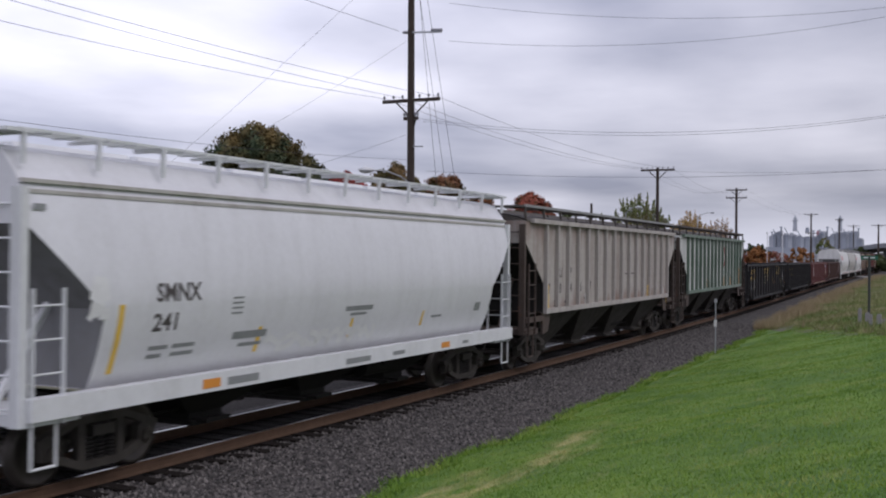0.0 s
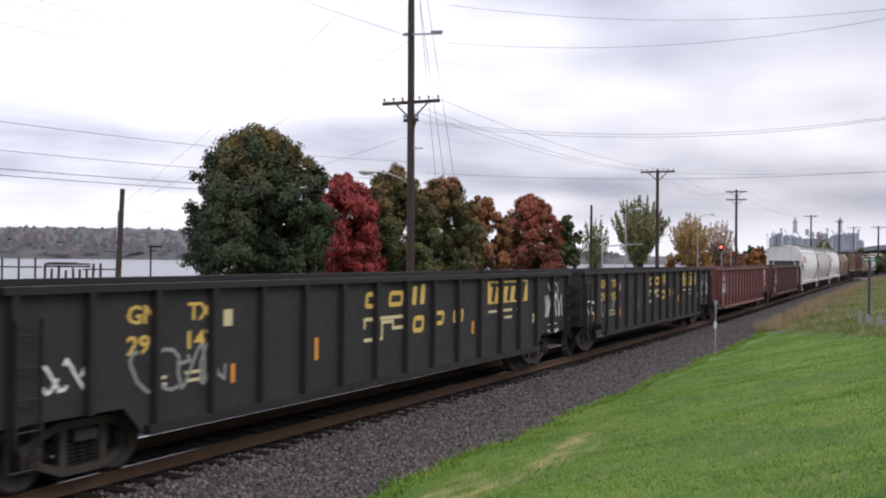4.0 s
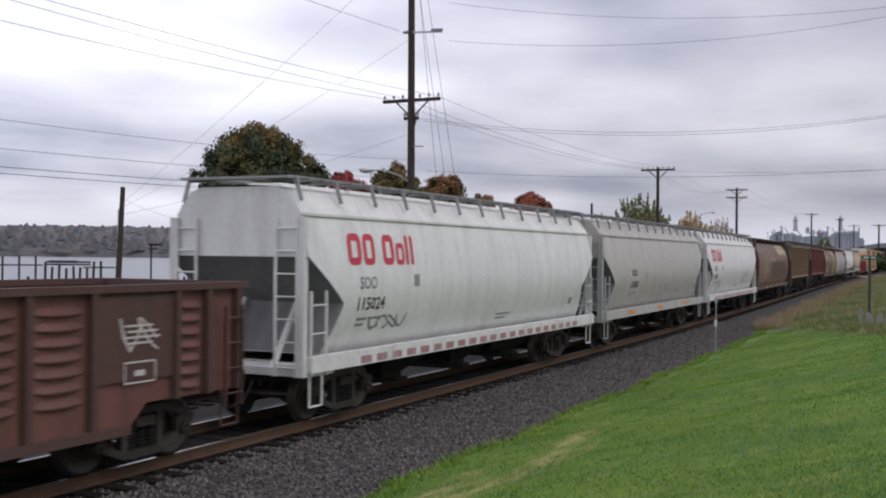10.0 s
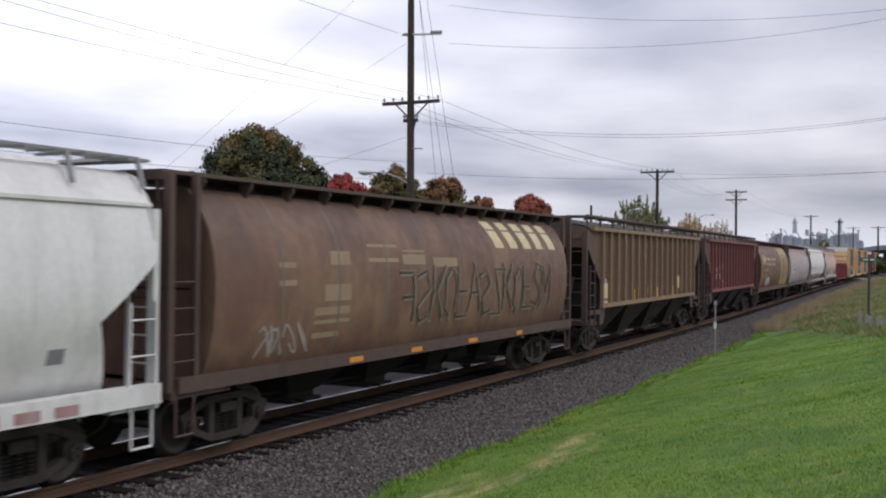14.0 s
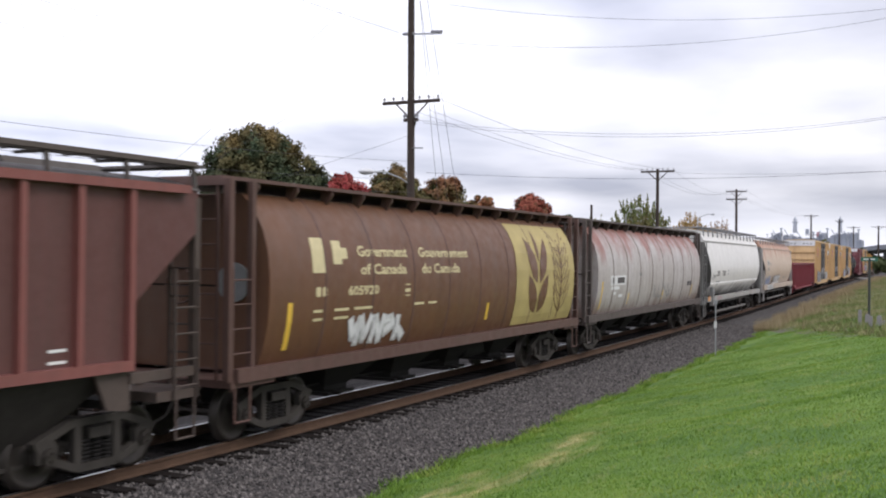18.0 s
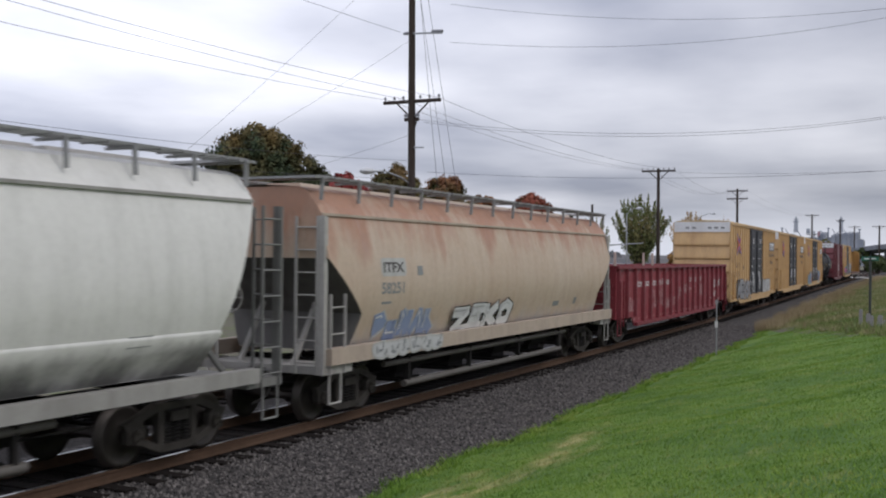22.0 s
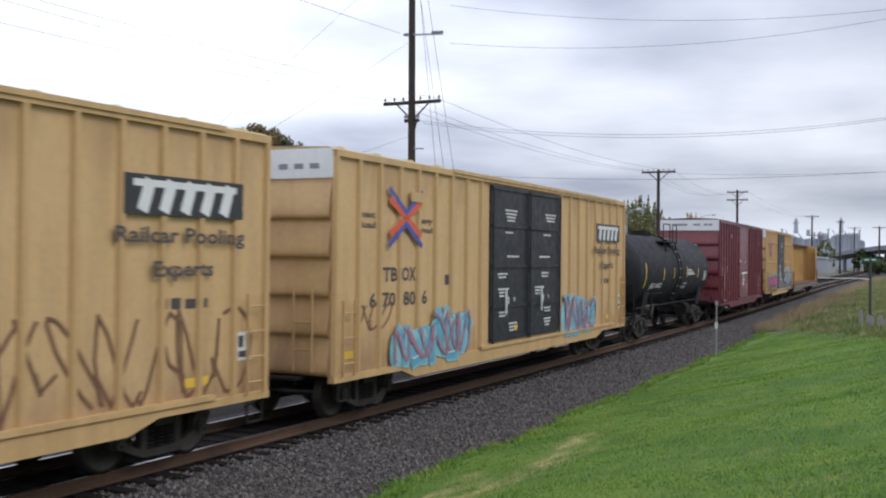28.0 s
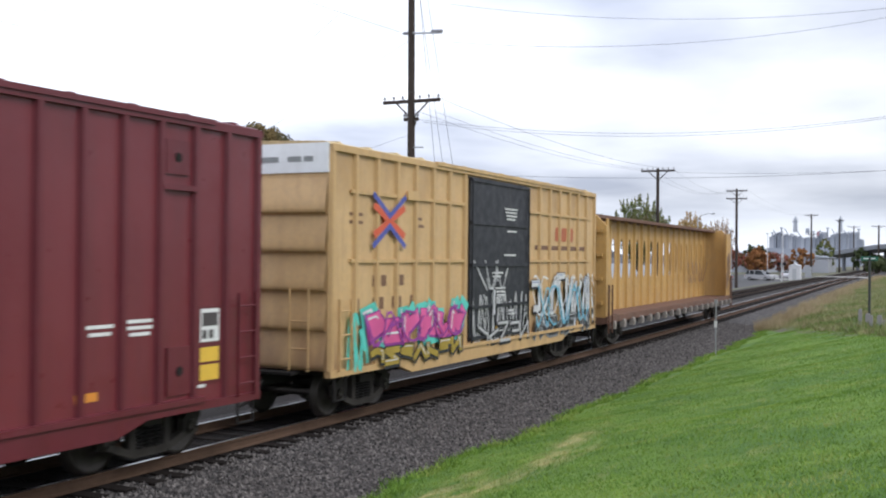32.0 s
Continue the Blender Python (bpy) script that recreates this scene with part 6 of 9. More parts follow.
def build_hoppers():
    lv = curve_levels(1.25, 2.35, 3.45)
    car, side, half = smooth_hopper("light grey smooth-sided covered hopper with white sill", 9.07, 24.55, LIGHT_GREY, LIGHT_TRIM, LIGHT_TRIM, SHADOWED, lv, "covered hoppers in the train", bands=(3.70, 3.83, 3.96), slope=SLOPE_GREY, wide=True, rail_mat=END_PALE)
    word("SMNX", -5.50, 2.42, 0.26, DARK_INK, car, side, width=0.98)
    word("241", -5.52, 2.00, 0.25, DARK_INK, car, side, width=0.52)
    bars(car, side, GREY_INK, [(-5.5, 1.72, 0.4, 0.06), (-5.0, 1.72, 0.5, 0.06), (-5.5, 1.60, 0.3, 0.06), (-5.0, 1.60, 0.5, 0.06), (-3.75, 2.40, 0.28, 0.03), (-3.75, 2.32, 0.28, 0.03), (-3.75, 2.24, 0.28, 0.03), (-3.75, 2.16, 0.28, 0.03),
                               (-0.3, 2.05, 1.0, 0.09), (-0.1, 1.96, 0.6, 0.05), (3.4, 1.75, 0.5, 0.05), (-3.6, 1.75, 0.9, 0.12), (-3.4, 1.62, 0.6, 0.06), (5.6, 1.80, 0.32, 0.2)])
    bars(car, side, YELLOW_INK, [(-6.22, 1.45, 0.10, 0.95), (-2.95, 1.50, 0.10, 0.42), (-0.02, 1.55, 0.09, 0.36), (2.92, 1.6, 0.09, 0.32)], "reflective_strip")
    bars(car, flat_side(-1.602), ORANGE_INK, [(-4.5, 1.08, 0.42, 0.14), (3.6, 1.08, 0.42, 0.12)], "reflective_strip")
    bars(car, flat_side(-1.602), GREY_INK, [(-3.9, 1.08, 0.8, 0.12), (-0.4, 1.08, 0.9, 0.1), (1.4, 1.1, 0.5, 0.08), (4.7, 1.1, 0.3, 0.07)])
    bars(car, flat_side(-1.45), GREY_INK, [(-7.6, 3.62, 0.2, 0.08)])
    scrawl(car, side, -2.6, 0.9, 1.50, 1.72, 9, SPRAY_WHITE, 14, 0.10)
    scrawl(car, side, -6.75, -6.45, 2.25, 2.75, 3, SPRAY_WHITE, 15, 0.10)

    lv = curve_levels(1.15, 2.2, 3.05, eave=3.80, e_low=0.80)
    for a, b, paint_, trim, number, blue in ((150.43, 166.66, BRIGHT, BRIGHT_TRIM, "115024", False), (167.99, 183.86, PEARL, PEARL_TRIM, "124050", None), (185.46, 201.37, BRIGHT, BRIGHT_TRIM, "116219", True)):
        shade = "pale grey smooth-sided covered hopper with grimy sill" if blue is None else "white smooth-sided covered hopper with large red lettering"
        car, side, half = smooth_hopper(shade, a, b, paint_, trim, GRATING, SHADOWED, lv, "covered hoppers in the train", bands=(3.78,), inset=2.0, ladder_top=2.45, slope=SLOPE_GREY)
        if blue is None:
            word("SOO", -4.62, 2.42, 0.24, DARK_INK, car, side, width=0.72)
            word(number, -4.7, 2.0, 0.24, DARK_INK, car, side, width=1.05)
            bars(car, side, GREY_INK, [(-4.7, 1.80, 0.35, 0.05), (-4.2, 1.80, 0.45, 0.05), (-4.7, 1.70, 0.2, 0.05), (-2.75, 2.3, 0.26, 0.03), (-2.75, 2.53, 0.26, 0.03), (-2.75, 2.38, 0.26, 0.08), (0.6, 2.0, 0.9, 0.03), (0.7, 1.9, 0.7, 0.03), (0.7, 1.8, 0.7, 0.03), (2.6, 1.7, 0.7, 0.05), (6.2, 1.75, 0.25, 0.18)])
            bars(car, flat_side(-1.602), ORANGE_INK, [(-5.2, 1.1, 0.9, 0.13), (-0.9, 1.1, 0.8, 0.12), (3.6, 1.12, 0.8, 0.1)], "reflective_strip")
        else:
            rings(car, side, RED_INK, ((-6.80, 2.90, 0.50, 0.60, True), (-6.22, 2.90, 0.44, 0.60, True), (-5.46, 2.90, 0.46, 0.60, True), (-4.92, 2.90, 0.36, 0.44, True), (-4.50, 2.90, 0.13, 0.60, False), (-4.28, 2.90, 0.13, 0.60, False)), 0.10, weight=0.30)
            word("SOO", -6.42, 2.45, 0.24, GREY_INK if not blue else DARK_INK, car, side, width=0.66)
            word(number, -6.45, 2.05, 0.24, DARK_INK, car, side, width=1.05)
            bars(car, side, GREY_INK, [(-6.4, 1.85, 0.4, 0.05), (-5.9, 1.85, 0.5, 0.05), (-6.4, 1.74, 0.3, 0.05), (-4.2, 2.45, 0.25, 0.25), (6.0, 1.7, 0.28, 0.2), (0.6, 1.62, 0.9, 0.05), (0.6, 1.52, 0.7, 0.05)])
            bars(car, flat_side(-1.602), STRIPE, [(-6.4 + 0.62 * k, 1.05, 0.40, 0.14) for k in range(21)], "sill_stripe")
            scrawl(car, side, 2.6 if blue else -5.9, 4.6 if blue else -4.4, 1.65, 2.35 if blue else 1.9, 4, GREY_INK, 11 if blue else 12, 0.05)
            if blue:
                scrawl(car, side, -5.3, -4.2, 1.45, 1.95, 2, GREY_INK, 13, 0.05)
            for k in range(4):
                x = -0.6 + 2.6 * (k // 2) + 0.45 * (k % 2)
                bars(car, side, GREY_INK, [(x, 1.5, 0.05, 1.1)], "scrape")

    lv = [(e, w if z >= 1.95 else 1.60 - 0.80 * (1.95 - z), z) for e, w, z in curve_levels(0.95, 1.95, 3.90, eave=3.96, belly=1.62)]
    car, side, half = smooth_hopper("chalky pale grey covered hopper with long discharge pipes", 294.4, 312.24, CHALK, CHALK_TRIM, GRATING, SHADOWED, lv, "covered hoppers in the train", bands=(3.94,), inset=1.35, reach=9.6, pipes=True, outlets_n=4, side_sill=(1.05, 1.28), ladder_top=3.9, slope=SLOPE_DARK, crease=1.95, ends=END_GREY, wide=True)
    word("CEFX", -6.56, 2.28, 0.24, DARK_INK, car, side, width=0.85)
    word("75282", -5.05, 2.28, 0.24, DARK_INK, car, side, width=0.95)
    bars(car, side, GREY_INK, [(-6.5, 1.95, 0.5, 0.05), (-5.9, 1.95, 0.5, 0.05), (-6.5, 1.84, 0.4, 0.05), (-3.4, 2.3, 0.25, 0.25), (-1.9, 1.85, 0.7, 0.1), (6.0, 1.8, 0.5, 0.16)])
    scrawl(car, side, -7.7, -6.9, 2.15, 2.35, 2, GREY_INK, 21, 0.05)
    bars(car, flat_side(-1.602), ORANGE_INK, [(-8.9, 1.12, 0.5, 0.2)], "reflective_strip")
    bars(car, flat_side(-1.602), STRIPE, [(-6.4, 1.20, 1.3, 0.04), (-6.4, 1.12, 1.3, 0.04)], "stencil")
    part("valve_box", Shape().box(-7.95, -7.55, -1.66, -1.5, 0.85, 1.75), END_GREY, car)

    lv = curve_levels(1.25, 2.0, 3.05, eave=3.86, e_low=1.1, belly=1.57)
    car, side, half = smooth_hopper("faded tan covered hopper with sprayed graffiti", 314.32, 331.81, SAND, SAND_TRIM, GRATING, SHADOWED, lv, "covered hoppers in the train", bands=(3.82,), inset=1.5, pipes=True, outlets_n=4, ladder_top=2.4, side_sill=(1.12, 1.42), slope=SLOPE_DARK, ends=END_PALE, wide=True)
    blocks(car, side, PEARL_TRIM, -6.85, 2.70, 0.36, (1.05,), 0, 0, "painted_panel")
    word("ITFX", -6.75, 2.78, 0.20, DARK_INK, car, side, width=0.85, lift=0.012)
    word("58251", -6.85, 2.36, 0.22, GREY_INK, car, side, width=0.95)
    bars(car, side, GREY_INK, [(-5.3, 2.7, 0.25, 0.2), (3.4, 1.72, 0.5, 0.14), (5.2, 1.72, 0.24, 0.2), (-6.8, 2.15, 0.4, 0.05)])
    fat_letters(car, side, -7.0, -4.3, 1.40, 2.05, (6, 1, 5, 7, 2), SPRAY_VIOLET, SPRAY_SILVER, 31, SPRAY_WHITE, 0.008, 0.22, True, 4)
    spray(car, flat_side(-1.602), -7.2, -4.2, 1.12, 1.42, 6, SPRAY_SILVER, PEARL_TRIM, 34, GREY_INK)
    fat_letters(car, side, -3.45, 0.0, 1.30, 2.02, (0, 1, 2, 3), SPRAY_WHITE, SPRAY_BLACK, 32, SPRAY_SILVER, 0.085, 0.24, False)


# ---- covered hoppers with upright posts ----
def ribbed_hopper(label, a, b, body, post_mat, deck, group, posts=16, cut=1.4, bottom=1.55, eave=4.05):
    car = wagon("covered_hopper", label, group)
    half = (b - a) / 2
    grimy = GRIMY
    z_cut, z_knee = 3.45, 2.35
    prof = [(bottom, cut), (z_knee, cut), (z_cut, 0.0), (eave, 0.0)]
    rings = [(half - e, 1.46, z) for z, e in prof]
    tub(rings, body, car)
    n = 4
    run_ = (half - cut)
    for i in range(n):
        c = -run_ + 2 * run_ * (i + 0.5) / n
        w = run_ / n
        rg = [(w * 0.995, 1.42, bottom), (w * 0.30, 0.66, 0.42), (w * 0.30, 0.66, 0.34)]
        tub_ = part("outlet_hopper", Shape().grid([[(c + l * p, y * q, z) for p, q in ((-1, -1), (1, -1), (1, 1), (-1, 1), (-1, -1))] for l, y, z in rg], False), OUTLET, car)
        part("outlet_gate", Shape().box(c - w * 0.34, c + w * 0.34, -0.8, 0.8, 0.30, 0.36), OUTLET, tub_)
    sh = Shape()
    for s in (-1, 1):
        sh.grid([[(-half, s * w, z), (half, s * w, z)] for w, z in ((1.50, eave), (1.44, eave + 0.05), (0.7, eave + 0.22), (0, eave + 0.24))], False)
        sh.add([(s * half, -1.46, eave), (s * half, 1.46, eave), (s * half, 0.7, eave + 0.22), (s * half, -0.7, eave + 0.22)], [(0, 1, 2, 3)])
    part("roof", sh, SHADE_ROOF, car, "roof sheet darkened for shade")
    for s in (-1, 1):
        part("top_chord", Shape().box(-half + 0.3, half - 0.3, s * 1.46, s * 1.60, eave - 0.06, eave + 0.06), post_mat, car)
        part("bottom_chord", Shape().box(-half + cut, half - cut, s * 1.46, s * 1.57, bottom - 0.04, bottom + 0.10), post_mat, car)
        me = Shape().box(-0.05, 0.05, s * 1.46, s * 1.57, bottom + 0.10, eave - 0.06).mesh("post", post_mat)
        for i in range(posts):
            part("post", me, post_mat, car, "", pose(-half + cut + 0.05 + (2 * half - 2 * cut - 0.1) * i / (posts - 1), 0, 0))
        part("side_step", Shape().prism([(-half + cut - 0.02, 1.55), (-half + cut + 0.65, 1.55), (-half + cut + 0.4, 1.0), (-half + cut - 0.02, 0.95)], s * 1.40, s * 1.46, "y"), grimy, car)
        part("side_step", Shape().prism([(half - cut + 0.02, 1.55), (half - cut - 0.65, 1.55), (half - cut - 0.4, 1.0), (half - cut + 0.02, 0.95)], s * 1.40, s * 1.46, "y"), grimy, car)
        for e in (-1, 1):
            part("end_sill_arm", Shape().box(e * (half - cut), e * half, s * 1.40, s * 1.50, 1.32, 1.46), grimy, car)
    running_boards(car, half, 0.85, 1.40, eave + 0.38, SHADE_ROOF, 1.4, 0.34, 1.44)
    for q in (-1, 1):
        part("walkway_edge", Shape().box(-half, half, q * 1.40, q * 1.46, eave + 0.36, eave + 0.43), deck, car)
    hatches(car, half - 0.8, 8, eave + 0.22, SHADE_ROOF)
    end_frame(car, half, half + 0.02, grimy, eave - 0.1, 1.40, 1.0, ladder_top=2.9)
    under(car, half, half + 0.12, 1.55, sill_z=(0.85, 1.05))
    TRAIN.append((car, (a + b) / 2))
    return car, flat_side(-1.462), half


# dark tone stands in for the shadow gap below the roof walkway
SHADE_ROOF = paint("roof paint darkened for shade", (0.085, 0.075, 0.068), (0.04, 0.035, 0.03), 0.5, 0.2, 0.7, gloss=0.25)
# dusty brown, lowered to paint in the shade beneath the wagon
OUTLET = paint("dusty brown hopper steel darkened for shade", (0.038, 0.033, 0.029), (0.02, 0.017, 0.015), 0.6, 0.1, 0.75, gloss=0.25)
GRIMY = paint("grimy brown end steel", (0.065, 0.045, 0.036), (0.03, 0.025, 0.022), 0.5, 0.25, 0.7)
MUSHROOM = paint("weathered grey brown hopper paint", (0.40, 0.365, 0.335), (0.15, 0.09, 0.07), 0.7, 0.3, 0.55, (0.50, 0.47, 0.44), 0.7, runs_down=(4.1, 0.9, (0.20, 0.12, 0.095), 0.7), splash_shade=(1.5, -0.8, (0.17, 0.085, 0.06), 0.85))
MUSHROOM_POST = paint("weathered grey post paint", (0.40, 0.37, 0.345), (0.12, 0.085, 0.07), 0.6, 0.35, 0.6)
SAGE = paint("patchy green hopper paint", (0.072, 0.118, 0.090), (0.045, 0.06, 0.05), 0.4, 0.05, 0.55, (0.56, 0.57, 0.545), 0.97, streaks=(0.62, 0.62, 0.22), shift=0.036)
SAGE_POST = paint("dull green post paint", (0.09, 0.15, 0.105), (0.03, 0.045, 0.035), 0.5, 0.08, 0.6, (0.28, 0.31, 0.28), 0.7)
MUSTARD = paint("faded mustard hopper paint", (0.095, 0.056, 0.036), (0.08, 0.05, 0.03), 0.6, 0.25, 0.6)
MUSTARD_POST = paint("rusty mustard post paint", (0.25, 0.165, 0.090), (0.06, 0.04, 0.03), 0.6, 0.3, 0.6)
OXIDE = paint("oxide red hopper paint", (0.092, 0.034, 0.029), (0.05, 0.03, 0.025), 0.55, 0.12, 0.6)
OXIDE_POST = paint("oxide red post paint", (0.19, 0.060, 0.050), (0.07, 0.035, 0.03), 0.4, 0.1, 0.6)


def build_ribbed():
    car, side, half = ribbed_hopper("weathered grey brown ribbed covered hopper with rust", 25.75, 43.15, MUSHROOM, MUSHROOM_POST, GRATING, "covered hoppers in the train")
    pitch = (2 * half - 2.9) / 15
    for k, ch in enumerate("78467"):
        x = -half + 1.45 + pitch * (k + 0.33)
        word(ch, x, 2.05, 0.28, DARK_INK, car, side)
        if k in (1, 2):
            word("UP"[k - 1], x, 2.5, 0.28, DARK_INK, car, side)
    bars(car, side, DARK_INK, [(-6.4, 1.8, 0.3, 0.05), (-5.5, 1.75, 0.35, 0.05), (-6.4, 1.68, 0.3, 0.05), (-5.5, 1.64, 0.35, 0.05), (-3.6, 1.8, 0.3, 0.05), (0.6, 2.55, 0.3, 0.04), (1.1, 2.5, 0.4, 0.04), (1.9, 2.5, 0.5, 0.04), (5.4, 3.7, 0.4, 0.05), (5.4, 3.55, 0.4, 0.05)])
    bars(car, side, YELLOW_INK, [(-6.95, 1.6, 0.12, 0.7), (-3.42, 1.6, 0.12, 0.45), (-1.4, 1.65, 0.1, 0.5), (1.5, 1.65, 0.1, 0.45), (4.2, 1.65, 0.1, 0.4), (7.25, 1.3, 0.08, 0.9)], "reflective_strip")
    bars(car, side, SPRAY_WHITE, [(-3.5, 1.68, 0.36, 0.28), (6.6, 1.6, 0.25, 0.3), (5.4, 3.1, 0.35, 0.3)], "placard")

    car, side, half = ribbed_hopper("patchy green and white ribbed covered hopper", 44.31, 61.64, SAGE, SAGE_POST, DARK_GRATING, "covered hoppers in the train")
    word("GB", -5.25, 2.55, 0.24, WHITE_INK, car, side, width=0.48)
    word("RX", -4.35, 2.55, 0.24, WHITE_INK, car, side, width=0.48)
    bars(car, side, WHITE_INK, [(-4.3, 2.05, 0.4, 0.05), (-4.3, 1.9, 0.4, 0.05), (-5.2, 1.9, 0.3, 0.05), (-6.6, 1.9, 0.4, 0.05), (-4.3, 1.75, 0.4, 0.05), (5.6, 1.75, 0.4, 0.03), (5.6, 2.0, 0.4, 0.03), (5.6, 1.85, 0.25, 0.1)])
    bars(car, side, ORANGE_INK, [(-6.92, 1.5, 0.14, 0.95), (-2.5, 1.62, 0.14, 0.5), (-0.25, 1.62, 0.14, 0.5), (2.1, 1.65, 0.12, 0.45), (4.1, 1.65, 0.1, 0.4), (7.0, 1.65, 0.12, 0.85)], "reflective_strip")
    oval = lambda rx, rz, lift: Shape().grid([[(2.0 + f * rx * math.cos(2 * math.pi * k / 28), side(3) - lift, 3.14 + f * rz * math.sin(2 * math.pi * k / 28)) for k in range(29)] for f in (0.02, 1.0)], False)
    part("emblem", oval(0.50, 0.56, 0.008), plain("rust red emblem paint", (0.22, 0.035, 0.045), 0.6, 0.4, 5), car, "worn red oval emblem")
    part("emblem_centre", oval(0.26, 0.32, 0.012), SAGE, car)
    bars(car, flat_side(-1.40), WHITE_INK, [(-8.6, 3.7, 0.3, 0.1), (-8.6, 3.5, 0.4, 0.06)])

    car, side, half = ribbed_hopper("faded mustard ribbed covered hopper with rust runs", 221.11, 238.43, MUSTARD, MUSTARD_POST, DARK_GRATING, "covered hoppers in the train", posts=17)
    bars(car, side, CREAM_INK, [(-7.1, 1.8, 0.7, 0.5), (-7.1, 1.62, 0.7, 0.1), (-1.0, 1.8, 0.6, 0.3), (4.0, 1.9, 0.5, 0.5)], "placard")
    bars(car, side, YELLOW_INK, [(-3.0, 1.62, 0.12, 0.4), (0.5, 1.62, 0.12, 0.4), (3.2, 1.62, 0.12, 0.4)], "reflective_strip")
    bars(car, side, WHITE_INK, [(-6.9, 2.1, 0.08, 0.35), (-6.7, 2.1, 0.08, 0.35), (6.4, 1.7, 0.3, 0.06)])

    car, side, half = ribbed_hopper("oxide red ribbed covered hopper with brighter posts", 239.9, 256.76, OXIDE, OXIDE_POST, DARK_GRATING, "covered hoppers in the train", posts=16)
    word("SOO", -5.72, 2.50, 0.21, WHITE_INK, car, side, width=0.52)
    word("125", -5.65, 2.18, 0.22, WHITE_INK, car, side, width=0.55)
    word("065", -4.85, 2.18, 0.22, WHITE_INK, car, side, width=0.55)
    bars(car, side, paint("patched brown paint", (0.34, 0.20, 0.14)), [(-7.1, 2.45, 0.35, 0.5), (-4.7, 2.6, 0.35, 0.32), (-3.9, 2.62, 0.5, 0.3)], "paint_patch")
    bars(car, side, ORANGE_INK, [(-5.7, 1.62, 0.5, 0.09), (-3.9, 1.62, 0.5, 0.18), (-1.2, 1.62, 0.5, 0.08), (1.0, 1.62, 0.4, 0.08), (3.5, 1.62, 0.4, 0.2)], "reflective_strip")
    bars(car, side, WHITE_INK, [(-3.5, 1.95, 0.15, 0.1), (5.6, 1.7, 0.3, 0.04), (5.6, 1.85, 0.3, 0.04)])
    scrawl(car, side, 0.2, 4.6, 2.9, 3.3, 5, OXIDE_POST, 41, 0.08)
    scrawl(car, side, 0.6, 4.6, 2.3, 2.65, 5, OXIDE_POST, 42, 0.08)


# ---- cylindrical covered hoppers ----
def barrel(z):
    """Half width of the barrel body at a height."""
    zs = [1.20, 1.35, 1.6, 2.0, 2.4, 2.8, 3.2, 3.5, 3.8, 4.0, 4.12]
    ws = [1.30, 1.40, 1.49, 1.57, 1.60, 1.60, 1.55, 1.46, 1.30, 1.14, 1.02]
    return -float(np.interp(z, zs, ws))


